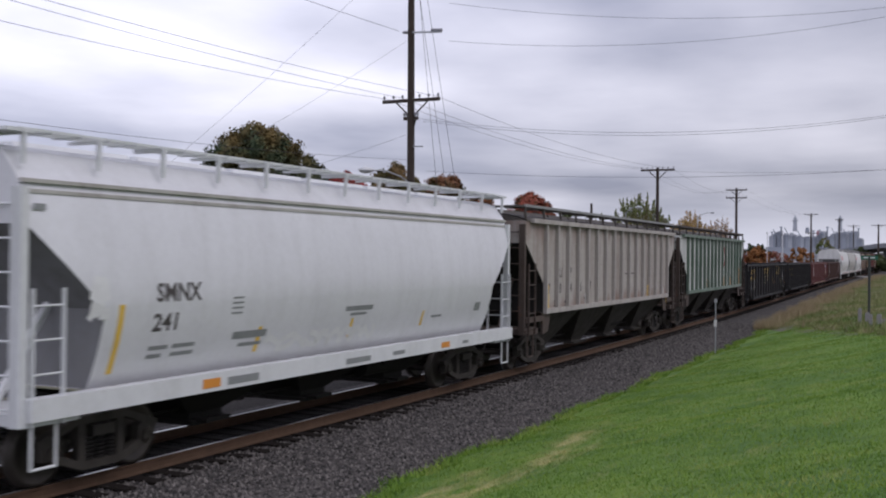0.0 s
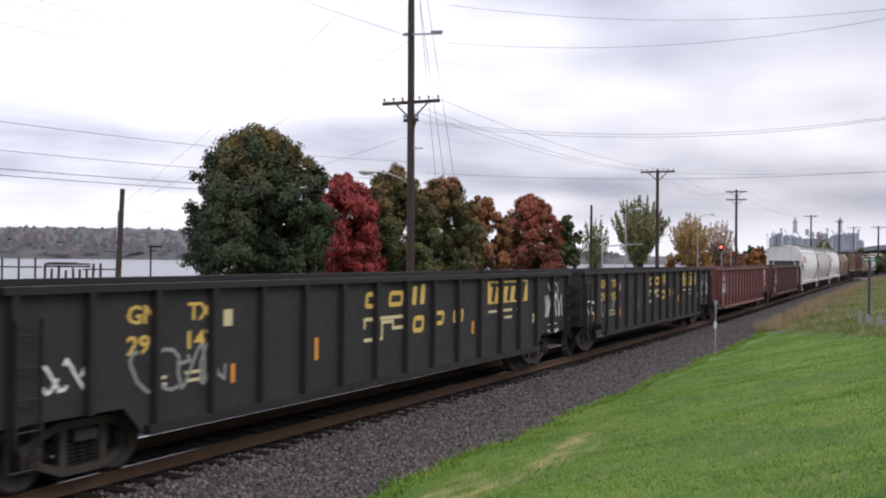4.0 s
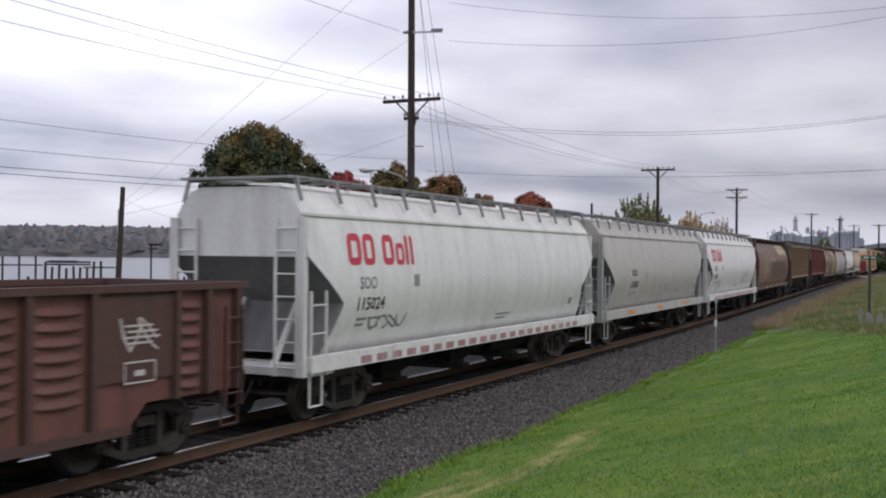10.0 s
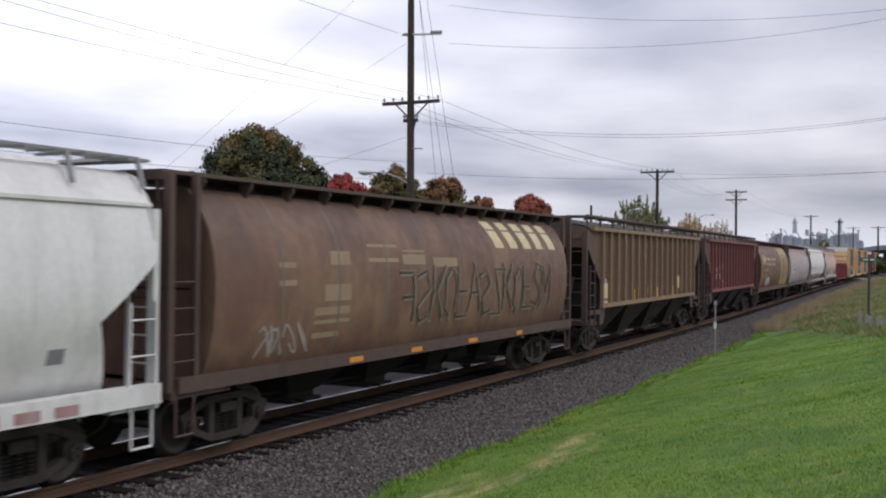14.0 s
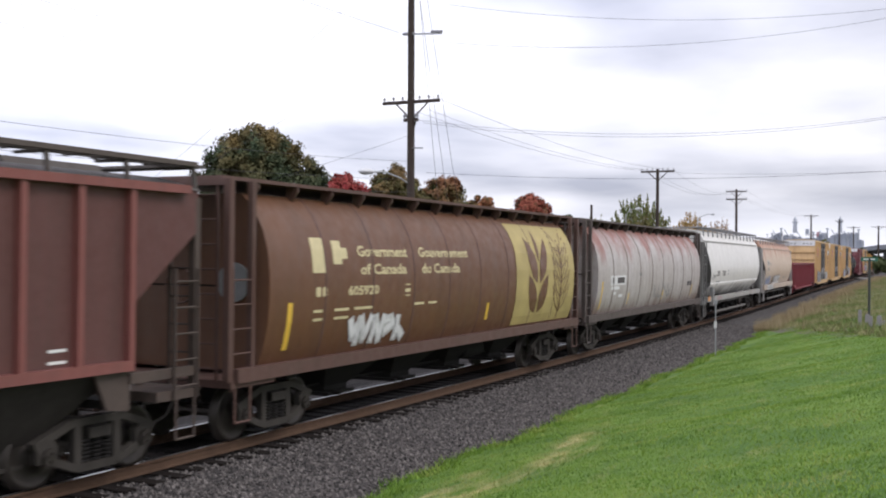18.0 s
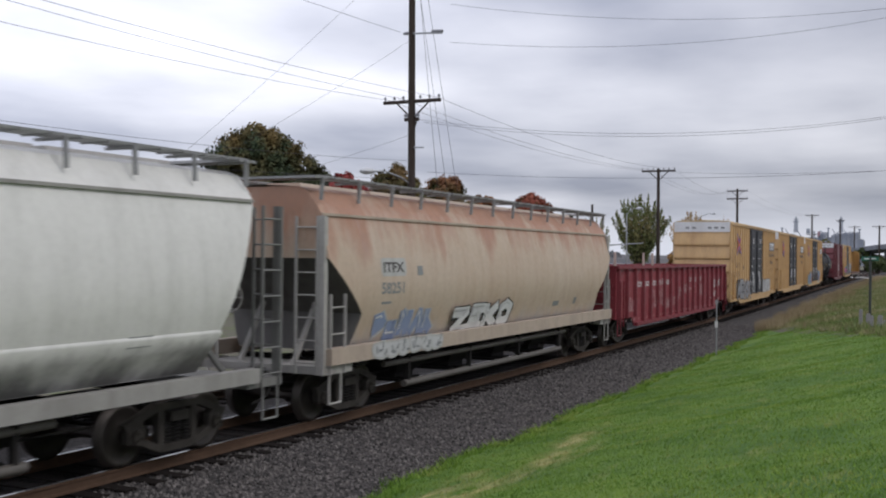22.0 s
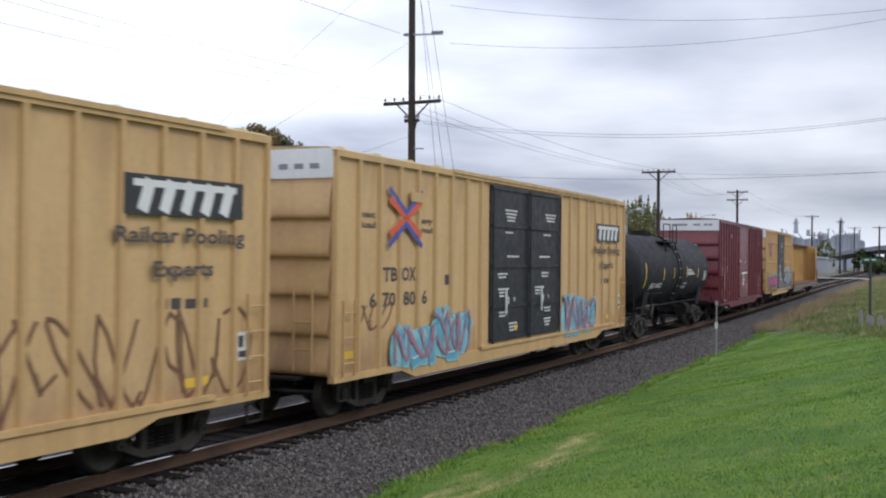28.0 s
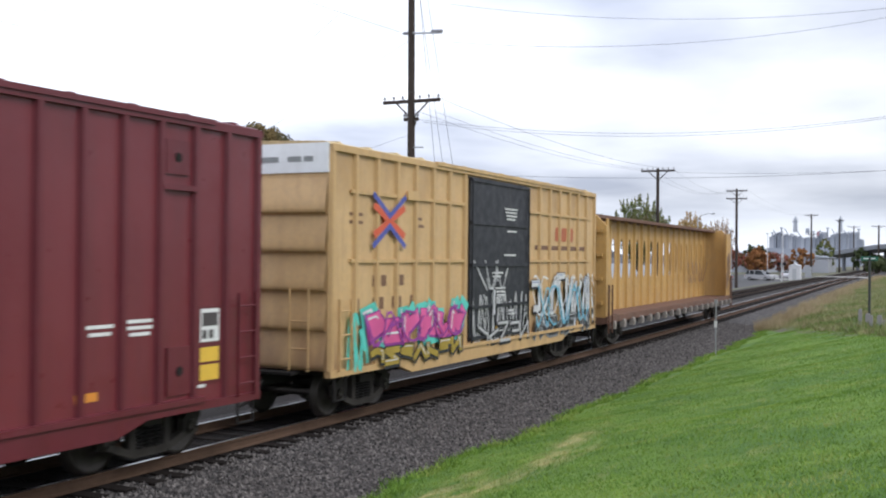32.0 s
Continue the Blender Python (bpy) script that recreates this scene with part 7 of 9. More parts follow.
def cylinder_hopper(label, a, b, body, trim, group, seam=None):
    car = wagon("covered_hopper", label, group)
    half = (b - a) / 2
    reach = half + 0.80
    zs = [1.20, 1.35, 1.6, 1.8, 2.0, 2.2, 2.4, 2.6, 2.8, 3.0, 3.2, 3.35, 3.5, 3.65, 3.8, 3.9, 4.0, 4.12]
    sh = Shape()
    cols = 14
    for s in (-1, 1):
        sh.grid([[(half * (2 * j / cols - 1), s * -barrel(z), z) for j in range(cols + 1)] for z in zs])
        sh.add([(s * half, barrel(z), z) for z in zs] + [(s * half, -barrel(z), z) for z in zs[::-1]], [tuple(range(2 * len(zs)))])
    sh.box(-half, half, -1.02, 1.02, 4.115, 4.125)
    sh.box(-half, half, -1.3, 1.3, 1.195, 1.205)
    part("barrel", sh, body, car)
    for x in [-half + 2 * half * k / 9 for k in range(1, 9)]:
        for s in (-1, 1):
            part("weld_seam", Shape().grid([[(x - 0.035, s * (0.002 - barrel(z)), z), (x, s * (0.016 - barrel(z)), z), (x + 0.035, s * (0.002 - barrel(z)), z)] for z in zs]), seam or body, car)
    part("running_board", Shape().box(-reach, reach, -1.25, 1.25, 4.30, 4.36), trim, car, "rusty roof walkway")
    me = Shape().prism([(-1.22, 4.30), (-1.22, 4.22), (-1.05, 3.98), (-0.95, 4.02), (-1.0, 4.30)], -0.03, 0.03, "x").mesh("bracket", trim)
    for i in range(14):
        part("bracket", me, trim, car, "", pose(-half + 0.2 + (2 * half - 0.4) * i / 13, 0, 0))
    part("hatch_trough", Shape().prism([(-0.4, 4.36), (0.4, 4.36), (0.32, 4.46), (-0.32, 4.46)], -half + 1, half - 1, "x"), trim, car)
    for s in (-1, 1):
        part("side_sill", Shape().box(-reach + 0.1, reach - 0.1, s * 1.36, s * 1.52, 1.08, 1.30), trim, car)
        part("end_platform", Shape().box(s * (half - 0.4), s * reach, -1.45, 1.45, 1.0, 1.12), trim, car)
        part("end_tie", Shape().box(s * reach - 0.05, s * reach + 0.05, -1.42, 1.42, 4.2, 4.3), trim, car)
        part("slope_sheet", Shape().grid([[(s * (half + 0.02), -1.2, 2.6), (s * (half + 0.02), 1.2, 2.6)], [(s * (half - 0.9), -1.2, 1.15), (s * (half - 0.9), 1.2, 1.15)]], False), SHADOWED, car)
        for q in (-1, 1):
            part("corner_post", Shape().box(s * reach - 0.06, s * reach + 0.06, q * 1.38 - 0.06, q * 1.38 + 0.06, 1.1, 4.3), trim, car)
            part("inner_post", Shape().box(s * (half + 0.2) - 0.05, s * (half + 0.2) + 0.05, q * 1.38 - 0.05, q * 1.38 + 0.05, 1.1, 4.3), trim, car)
            ladder(car, s * (half + 0.5), q * 1.42, 0.95, 2.9, 0.5, trim)
            ladder(car, s * reach, q * 0.95, 1.1, 4.25, 0.42, trim, "y")
            part("stirrup_step", Shape().rod([(s * reach - s * 0.1, q * 1.45, 1.0), (s * reach - s * 0.1, q * 1.45, 0.45), (s * reach - s * 0.5, q * 1.45, 0.45), (s * reach - s * 0.5, q * 1.45, 1.0)], 0.022), trim, car)
    brake_wheel(car, -reach - 0.1, -0.5, 2.6, trim)
    outlets(car, half, 4, SHADOWED, 1.22, 0.45, 0.70)
    under(car, half, reach, 1.0, sill_z=(0.85, 1.02))
    TRAIN.append((car, (a + b) / 2))
    return car, barrel, half


EARTH = paint("brown barrel paint", (0.145, 0.074, 0.050), (0.080, 0.052, 0.042), 0.6, 0.2, 0.55, (0.22, 0.130, 0.078), 0.9, streaks=(0.55, 0.55, 0.5), runs_down=(4.2, 1.6, (0.085, 0.052, 0.042), 0.85), splash_shade=(1.2, -0.6, (0.11, 0.055, 0.042), 0.8))
EARTH_TRIM = paint("brown trim paint", (0.075, 0.046, 0.036), (0.05, 0.04, 0.035), 0.5, 0.2, 0.6)
CHESTNUT = paint("chestnut brown barrel paint", (0.115, 0.048, 0.022), (0.045, 0.032, 0.025), 0.4, 0.06, 0.45, (0.16, 0.075, 0.038), 0.4)
CHESTNUT_TRIM = paint("chestnut trim paint", (0.085, 0.042, 0.032), (0.06, 0.04, 0.03), 0.5, 0.15, 0.6)
TARNISHED = paint("silver grey barrel paint with rust", (0.40, 0.365, 0.345), (0.25, 0.19, 0.16), 0.7, 0.14, 0.42, (0.54, 0.52, 0.52), 0.6, runs_down=(4.05, 1.5, (0.25, 0.085, 0.06), 0.95), splash_shade=(1.15, -1.0, (0.20, 0.13, 0.10), 0.85))
TARNISHED_TRIM = paint("grimy dark trim paint", (0.07, 0.053, 0.046), (0.05, 0.04, 0.035), 0.5, 0.2, 0.65)


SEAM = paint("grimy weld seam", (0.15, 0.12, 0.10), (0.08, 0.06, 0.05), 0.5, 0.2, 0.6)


def leaf(sh, x, z, dx, dz, w, side, lift):
    """A pointed leaf from (x, z) along (dx, dz), cut into strips that follow the barrel."""
    d = Vector((dx, dz))
    n = Vector((-dz, dx)).normalized()
    prof = [(0, 0.02), (0.08, 0.35), (0.16, 0.62), (0.26, 0.86), (0.36, 1.0), (0.48, 0.98), (0.6, 0.9), (0.72, 0.72), (0.84, 0.46), (0.93, 0.2), (1.0, 0.02)]
    rows = []
    for t, k in prof:
        c = Vector((x, z)) + d * t
        p, q = c + n * w * k, c - n * w * k
        m = [p + (q - p) * i / 6 for i in range(7)]
        rows.append([(u.x, side(u.y) - lift, u.y) for u in m])
    sh.grid(rows, False)


def build_cylinders():
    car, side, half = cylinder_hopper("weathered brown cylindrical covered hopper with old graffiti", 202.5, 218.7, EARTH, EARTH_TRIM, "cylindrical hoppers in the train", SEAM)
    bars(car, side, plain("faded tan patch paint", (0.30, 0.22, 0.14), 0.6, 0.4, 3), [(-4.8, 2.95, 0.7, 0.25), (-3.4, 3.0, 1.2, 0.35), (-2.0, 2.95, 1.0, 0.3), (-5.3, 1.9, 1.2, 0.3), (-5.3, 1.65, 0.9, 0.1), (-5.0, 2.3, 0.9, 0.3), (-0.6, 2.9, 1.2, 0.2), (-6.4, 2.6, 0.5, 0.4)], "faded_lettering")
    sh = Shape()
    for k in range(5):
        patch(sh, 3.0 + 0.95 * k, 3.55 + 0.95 * k, 3.35, 4.0, side, 0.006, -0.45, 4)
    part("emblem", sh, CREAM_INK, car, "faded cream emblem")
    fat_letters(car, side, -2.2, 6.6, 1.75, 2.90, (1, 6, 2, 3, 1, 7, 6, 0, 2, 3, 1, 6, 4), SPRAY_BLACK, TAN_SPRAY, 51, TAN_SPRAY, 0.012, 0.05, True, 6)
    scrawl(car, side, -6.9, -5.4, 1.45, 1.95, 4, plain("faded grey spray paint", (0.34, 0.31, 0.28), 0.6, 0.3, 4), 54, 0.05, 0.011)
    bars(car, flat_side(-1.522), ORANGE_INK, [(-4.0, 1.12, 0.5, 0.1), (-1.5, 1.12, 0.5, 0.1), (1.4, 1.12, 0.5, 0.1), (4.4, 1.12, 0.4, 0.1)], "reflective_strip")

    car, side, half = cylinder_hopper("chestnut brown cylindrical covered hopper with yellow wheat emblem", 258.4, 273.88, CHESTNUT, CHESTNUT_TRIM, "cylindrical hoppers in the train", CHESTNUT_TRIM)
    wheat = plain("yellow wheat emblem paint", (0.43, 0.34, 0.13), 0.55, 0.55, 1.6)
    sh = Shape()
    patch(sh, 3.12, 7.7, 1.35, 3.98, side, 0.010, 0.0, 24)
    part("emblem_panel", sh, wheat, car, "faded yellow panel with wheat leaves")
    dark = Shape()
    for q in (-1, 1):
        leaf(dark, 4.72 + q * 0.10, 1.62, q * 0.62, 1.02, 0.27, side, 0.020)
        leaf(dark, 4.72 + q * 0.10, 2.42, q * 0.66, 1.22, 0.25, side, 0.020)
    leaf(dark, 4.72, 3.0, 0.0, 0.85, 0.10, side, 0.020)
    cx = 6.55
    for q in (-1, 1):
        for z in (1.62, 2.02, 2.42, 2.82, 3.22):
            stroke(dark, [(cx + q * 0.05, z), (cx + q * 0.30, z + 0.14), (cx + q * 0.58, z + 0.46), (cx + q * 0.66, z + 0.72)], 0.05, side, 0.018)
            stroke(dark, [(cx + q * 0.05, z + 0.10), (cx + q * 0.22, z + 0.34), (cx + q * 0.50, z + 0.60)], 0.035, side, 0.018)
    stroke(dark, [(cx, 1.4 + 0.2 * i) for i in range(12)], 0.07, side, 0.018)
    part("wheat_leaves", dark, CHESTNUT, car)
    sh = Shape()
    patch(sh, -6.45, -6.02, 2.80, 3.42, side, 0.006, 0, 3)
    patch(sh, -5.75, -5.45, 2.95, 3.38, side, 0.006, 0, 3)
    patch(sh, -5.45, -5.25, 3.05, 3.25, side, 0.006, 0, 2)
    part("flag_emblem", sh, CREAM_INK, car)
    word("Government", -4.87, 3.10, 0.20, CREAM_INK, car, side, width=2.0)
    word("of Canada", -4.80, 2.76, 0.20, CREAM_INK, car, side, width=1.85)
    word("Gouvernement", -2.35, 3.10, 0.20, CREAM_INK, car, side, width=2.5)
    word("du Canada", -2.25, 2.76, 0.20, CREAM_INK, car, side, width=1.9)
    blocks(car, side, CREAM_INK, -6.35, 2.38, 0.17, (0.16, 0.15), 0.06, 0, "stencil")
    word("605920", -5.25, 2.38, 0.17, CREAM_INK, car, side, width=1.15)
    bars(car, side, CREAM_INK, [(-6.4, 2.1, 0.3, 0.05), (-5.7, 2.1, 0.5, 0.05), (-6.4, 1.95, 0.3, 0.05), (-5.7, 1.95, 0.5, 0.05), (-5.0, 2.1, 0.7, 0.05), (-3.0, 2.30, 0.22, 0.025), (-3.0, 2.52, 0.22, 0.025), (-3.0, 2.38, 0.22, 0.07), (-2.6, 2.1, 0.5, 0.05), (-1.9, 2.1, 0.4, 0.05)])
    fat_letters(car, side, -5.25, -2.9, 1.45, 2.0, (4, 7, 5, 6, 2), SPRAY_WHITE, SPRAY_SILVER, 52, SPRAY_SILVER, 0.012, 0.13, True, 4)
    bars(car, side, YELLOW_INK, [(-7.2, 1.5, 0.14, 0.8), (1.3, 1.6, 0.14, 0.4), (5.0, 1.55, 0.14, 0.4), (7.3, 1.55, 0.12, 0.8)], "reflective_strip")
    sh = Shape()
    sh.tube((-half - 0.02, -0.9, 2.65), (-half - 0.04, -0.9, 2.65), 0.33, 20)
    part("end_disc_emblem", sh, GREY_INK, car)

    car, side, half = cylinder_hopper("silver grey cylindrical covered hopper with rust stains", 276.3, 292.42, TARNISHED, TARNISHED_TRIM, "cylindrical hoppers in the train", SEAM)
    bars(car, side, SPRAY_WHITE, [(-6.6, 2.2, 1.85, 0.32), (-6.5, 2.05, 1.0, 0.12), (-6.2, 1.88, 0.35, 0.1), (-5.5, 1.78, 0.5, 0.1)], "painted_patch")
    bars(car, side, DARK_INK, [(-6.4, 2.26, 0.22, 0.2), (-5.8, 2.26, 0.9, 0.2), (5.4, 1.95, 0.4, 0.2), (5.9, 1.95, 0.4, 0.2)], "stencil", 0.009)
    bars(car, side, YELLOW_INK, [(-7.6, 1.45, 0.12, 0.9), (-4.2, 1.5, 0.12, 0.4), (1.0, 1.5, 0.12, 0.4), (6.4, 1.5, 0.12, 0.5)], "reflective_strip")
    scrawl(car, side, -0.5, 2.5, 1.6, 2.1, 4, GREY_INK, 53, 0.05)
    bars(car, side, GREY_INK, [(-2.9, 2.5, 0.35, 0.08)])


# ---- gondolas ----
def louvres(w, s, side_y, mat):
    """Seven pressed louvres, each a bulge that dies out towards the posts."""
    sh = Shape()
    for k in range(7):
        z = 1.16 + 0.195 * k
        rows = []
        for q in range(9):
            f = max(0.0, 1 - abs(q / 4 - 1) ** 2.6)
            x = w * (q / 8 - 0.5)
            rows.append([(x, s * (side_y + d * f - 0.003), z + e * (0.45 + 0.55 * f)) for d, e in ((0.0, 0.085), (0.035, 0.045), (0.078, -0.015), (0.078, -0.04), (0.0, -0.055))])
        sh.grid(rows, False)
    return sh.mesh("louvre_panel", mat)


def gondola(label, a, b, body, post_mat, group, posts, top=2.64, fish=None, ribs=False, ends=1.0):
    """Open wagon: hollow tub of plates, posts, a rim, and where it has them louvred panels between the posts."""
    car = wagon("gondola", label, group)
    half = (b - a) / 2
    low = 1.0
    side_y = 1.44
    deep = fish or low
    for s in (-1, 1):
        poly = [(-half, low), (-half + 2.1, low), (-half + 2.5, deep), (half - 2.5, deep), (half - 2.1, low), (half, low), (half, top - 0.08), (-half, top - 0.08)]
        part("side_plate", Shape().prism(poly, s * (side_y - 0.03), s * side_y, "y"), body, car)
        part("end_plate", Shape().box(s * half - 0.03, s * half + 0.03, -side_y, side_y, low, top - 0.08), body, car)
        part("rim", Shape().box(-half - 0.04, half + 0.04, s * (side_y - 0.06), s * (side_y + 0.12), top - 0.10, top), post_mat, car)
        part("end_rim", Shape().box(s * half - 0.06, s * half + 0.08, -side_y + 0.06, side_y - 0.06, top - 0.10, top), post_mat, car)
        part("bottom_sill", Shape().box(-half + 2.5, half - 2.5, s * (side_y - 0.05), s * (side_y + 0.11), deep, deep + 0.13), post_mat, car)
        span = 2 * half - 0.3
        me = Shape().prism([(-0.075, s * side_y), (0.075, s * side_y), (0.05, s * (side_y + 0.11)), (-0.05, s * (side_y + 0.11))], deep + 0.10, top - 0.10, "z").mesh("post", post_mat)
        me_short = Shape().prism([(-0.075, s * side_y), (0.075, s * side_y), (0.05, s * (side_y + 0.11)), (-0.05, s * (side_y + 0.11))], low, top - 0.10, "z").mesh("post", post_mat)
        xs = [-half + 0.15 + span * i / (posts - 1) for i in range(posts)]
        if ribs:
            xs = [-half + 0.15, -9.30, -8.60] + [-6.98 + 13.96 * i / 13 for i in range(14)] + [8.60, 9.30, half - 0.15]
        for x in xs:
            part("post", me if abs(x) < half - 2.5 else me_short, post_mat, car, "", pose(x, 0, 0))
        if ribs:
            wide, narrow = louvres(0.86, s, side_y, body), louvres(0.52, s, side_y, body)
            for i, (p, q) in enumerate(zip(xs, xs[1:])):
                mid = (p + q) / 2
                if i in (2, len(xs) - 4):
                    part("number_panel", Shape().box(p + 0.06, q - 0.06, s * side_y, s * (side_y + 0.05), 1.34, top - 0.15), post_mat, car)
                elif 0 < i < len(xs) - 2:
                    part("louvre_panel", narrow if q - p < 0.9 else wide, body, car, "", pose(mid, 0, 0))
        for k in range(3):
            part("end_rib", Shape().box(s * half, s * (half + 0.09), -side_y + 0.1, side_y - 0.1, 1.25 + 0.42 * k, 1.37 + 0.42 * k), post_mat, car)
        ladder(car, -half + 0.32, s * (side_y + 0.13), 0.75, 2.3, 0.4, post_mat)
        ladder(car, half - 0.32, s * (side_y + 0.13), 0.75, 2.3, 0.4, post_mat)
        for e in (-1, 1):
            part("stirrup_step", Shape().rod([(e * (half - 0.1), s * 1.48, 1.0), (e * (half - 0.1), s * 1.48, 0.45), (e * (half - 0.5), s * 1.48, 0.45), (e * (half - 0.5), s * 1.48, 1.0)], 0.02), post_mat, car)
    part("floor", Shape().box(-half + 0.03, half - 0.03, -side_y + 0.03, side_y - 0.03, 1.02, 1.10), plain("rusty floor steel", (0.11, 0.06, 0.04), 0.85, 0.5, 3), car, "rusty steel floor")
    brake_wheel(car, -half - 0.12, 0.6, 1.9, post_mat)
    under(car, half, half + 0.15, 1.75, sill_z=(0.72, 1.0))
    TRAIN.append((car, (a + b) / 2))
    return car, flat_side(-side_y - 0.002), half


COAL = paint("faded black gondola paint", (0.022, 0.020, 0.022), (0.034, 0.030, 0.029), 0.7, 0.10, 0.65, (0.036, 0.033, 0.035), 0.6, gloss=0.28, splash_shade=(0.55, -0.8, (0.045, 0.038, 0.034), 0.6))
COAL_POST = paint("black post paint", (0.015, 0.014, 0.015), (0.03, 0.027, 0.025), 0.5, 0.06, 0.6, gloss=0.28)
BRICK_RED = paint("dull brick red gondola paint", (0.135, 0.036, 0.032), (0.05, 0.028, 0.025), 0.65, 0.14, 0.55, (0.23, 0.11, 0.095), 0.5)
BRICK_POST = paint("dark brick red post paint", (0.115, 0.030, 0.027), (0.045, 0.028, 0.024), 0.5, 0.12, 0.55)
COCOA = paint("rusty brown gondola paint", (0.125, 0.044, 0.036), (0.045, 0.026, 0.022), 0.75, 0.25, 0.6, (0.18, 0.075, 0.055), 0.6)
COCOA_POST = paint("rusty brown post paint", (0.07, 0.033, 0.026), (0.04, 0.028, 0.024), 0.45, 0.2, 0.65)
CRIMSON = paint("crimson gondola paint", (0.225, 0.024, 0.034), (0.10, 0.035, 0.036), 0.42, 0.03, 0.48, (0.30, 0.062, 0.070), 0.5)
CRIMSON_POST = paint("crimson post paint", (0.190, 0.019, 0.028), (0.055, 0.022, 0.022), 0.4, 0.03, 0.5)


def build_gondolas():
    for a, b, number, seed in ((62.69, 83.2, ("295", "143"), 61), (84.55, 104.92, ("295", "107"), 62)):
        car, side, half = gondola("long black gondola with pale yellow lettering", a, b, COAL, COAL_POST, "gondolas in the train", 17, 2.70, 0.58)
        word("GN", -8.12, 2.14, 0.26, GOLD_INK, car, side, width=0.62)
        word("TX", -6.85, 2.14, 0.26, GOLD_INK, car, side, width=0.58)
        word(number[0], -8.12, 1.72, 0.26, GOLD_INK, car, side, width=0.68)
        word(number[1], -6.85, 1.72, 0.26, GOLD_INK, car, side, width=0.62)
        rings(car, side, GOLD_INK, ((-1.64, 2.09, 0.55, 0.32, True), (-0.70, 2.09, 0.60, 0.32, True), (0.32, 2.09, 0.18, 0.40, False), (0.69, 2.09, 0.20, 0.44, False), (0.36, 1.50, 0.50, 0.36, True), (1.23, 1.60, 0.62, 0.32, True), (2.34, 1.60, 0.54, 0.32, True)), 0.15, weight=0.36)
        sh = Shape()
        stroke(sh, [(-1.64, 1.72), (-1.64, 1.88), (-0.03, 1.88), (-0.03, 1.66), (-0.5, 1.66), (-0.5, 1.80), (-0.95, 1.80), (-0.95, 1.48), (-1.64, 1.48)], 0.07, side, 0.006)
        part("outline_emblem", sh, CREAM_INK, car)
        sh = Shape()
        patch(sh, 4.33, 7.0, 1.96, 2.52, side, 0.006)
        part("logo_panel", sh, GOLD_INK, car)
        logo = Shape()
        stroke(logo, [(4.52, 2.42), (6.86, 2.42)], 0.09, side, 0.010)
        for k in (4.70, 5.20, 5.70, 6.20, 6.66):
            stroke(logo, [(k + 0.06, 2.40), (k - 0.04, 2.08)], 0.22, side, 0.010)
        part("logo_mark", logo, COAL_POST, car)
        bars(car, side, CREAM_INK, [(4.4, 1.74, 0.5, 0.06), (5.3, 1.74, 0.6, 0.06), (6.2, 1.74, 0.4, 0.06), (5.4, 1.56, 0.5, 0.06), (-7.6, 1.32, 0.3, 0.05), (-6.9, 1.34, 0.4, 0.05), (-7.6, 1.22, 0.3, 0.05), (-6.9, 1.22, 0.4, 0.05), (-6.0, 2.0, 0.22, 0.26), (7.4, 1.35, 0.4, 0.25)])
        bars(car, side, ORANGE_INK, [(-10.1, 1.3, 0.08, 0.7), (-8.9, 1.1, 0.12, 0.3), (-3.4, 1.25, 0.12, 0.4), (3.4, 1.3, 0.12, 0.3), (-5.8, 1.1, 0.1, 0.3)], "reflective_strip")
        scrawl(car, side, -9.6, -8.8, 1.35, 1.75, 2, SPRAY_WHITE, seed, 0.05)
        scrawl(car, side, -8.0, -6.0, 1.15, 1.75, 4, GREY_INK, seed + 5, 0.06)
        scrawl(car, side, 8.35, 9.75, 1.45, 2.05, 6, SPRAY_WHITE, seed + 9, 0.045)
        scrawl(car, side, 8.6, 9.4, 2.05, 2.40, 3, SPRAY_WHITE, seed + 11, 0.035)
        bars(car, side, SPRAY_WHITE, [(8.6, 1.22, 0.75, 0.03), (8.6, 1.05, 0.9, 0.03), (8.75, 0.98, 0.2, 0.05), (9.1, 0.98, 0.3, 0.05)])
        bars(car, side, ORANGE_INK, [(10.02, 1.15, 0.09, 0.95)], "reflective_strip")

    car, side, half = gondola("dull brick red gondola with louvred sides", 106.5, 126.72, BRICK_RED, BRICK_POST, "gondolas in the train", 20, 2.66, 0.57, "panel")
    panel = flat_side(-1.494)
    word("M P", -8.02, 1.98, 0.24, CHALK_INK, car, panel, width=0.66)
    word("650275", -8.44, 1.58, 0.26, CHALK_INK, car, panel, width=1.38)
    sh = Shape()
    patch(sh, 7.75, 8.2, 1.75, 2.1, panel, 0.006)
    part("shield_lower", sh, plain("faded shield stripe paint", (0.42, 0.26, 0.26), 0.6, 0.3, 5), car)
    sh = Shape()
    patch(sh, 7.7, 8.25, 2.14, 2.42, panel, 0.006)
    part("shield_upper", sh, WHITE_INK, car)
    bars(car, panel, BLUE_INK, [(7.76, 2.20, 0.42, 0.05), (7.76, 2.32, 0.42, 0.05)], "shield_bar", 0.010)
    bars(car, panel, CREAM_INK, [(8.1, 1.45, 0.3, 0.22)], "placard")
    bars(car, side, CREAM_INK, [(-8 + 1.05 * k, 0.61, 0.22, 0.08) for k in range(15)], "reflective_strip", 0.13)
    bars(car, panel, WHITE_INK, [(-8.4, 1.50, 1.2, 0.05), (-8.3, 1.41, 0.9, 0.04), (8.1, 1.45, 0.4, 0.04)])

    car, side, half = gondola("rusty brown gondola with louvred sides", 128.31, 148.61, COCOA, COCOA_POST, "gondolas in the train", 20, 2.66, 0.62, "panel")
    word("M P", -7.92, 1.84, 0.22, CHALK_INK, car, panel, width=0.58)
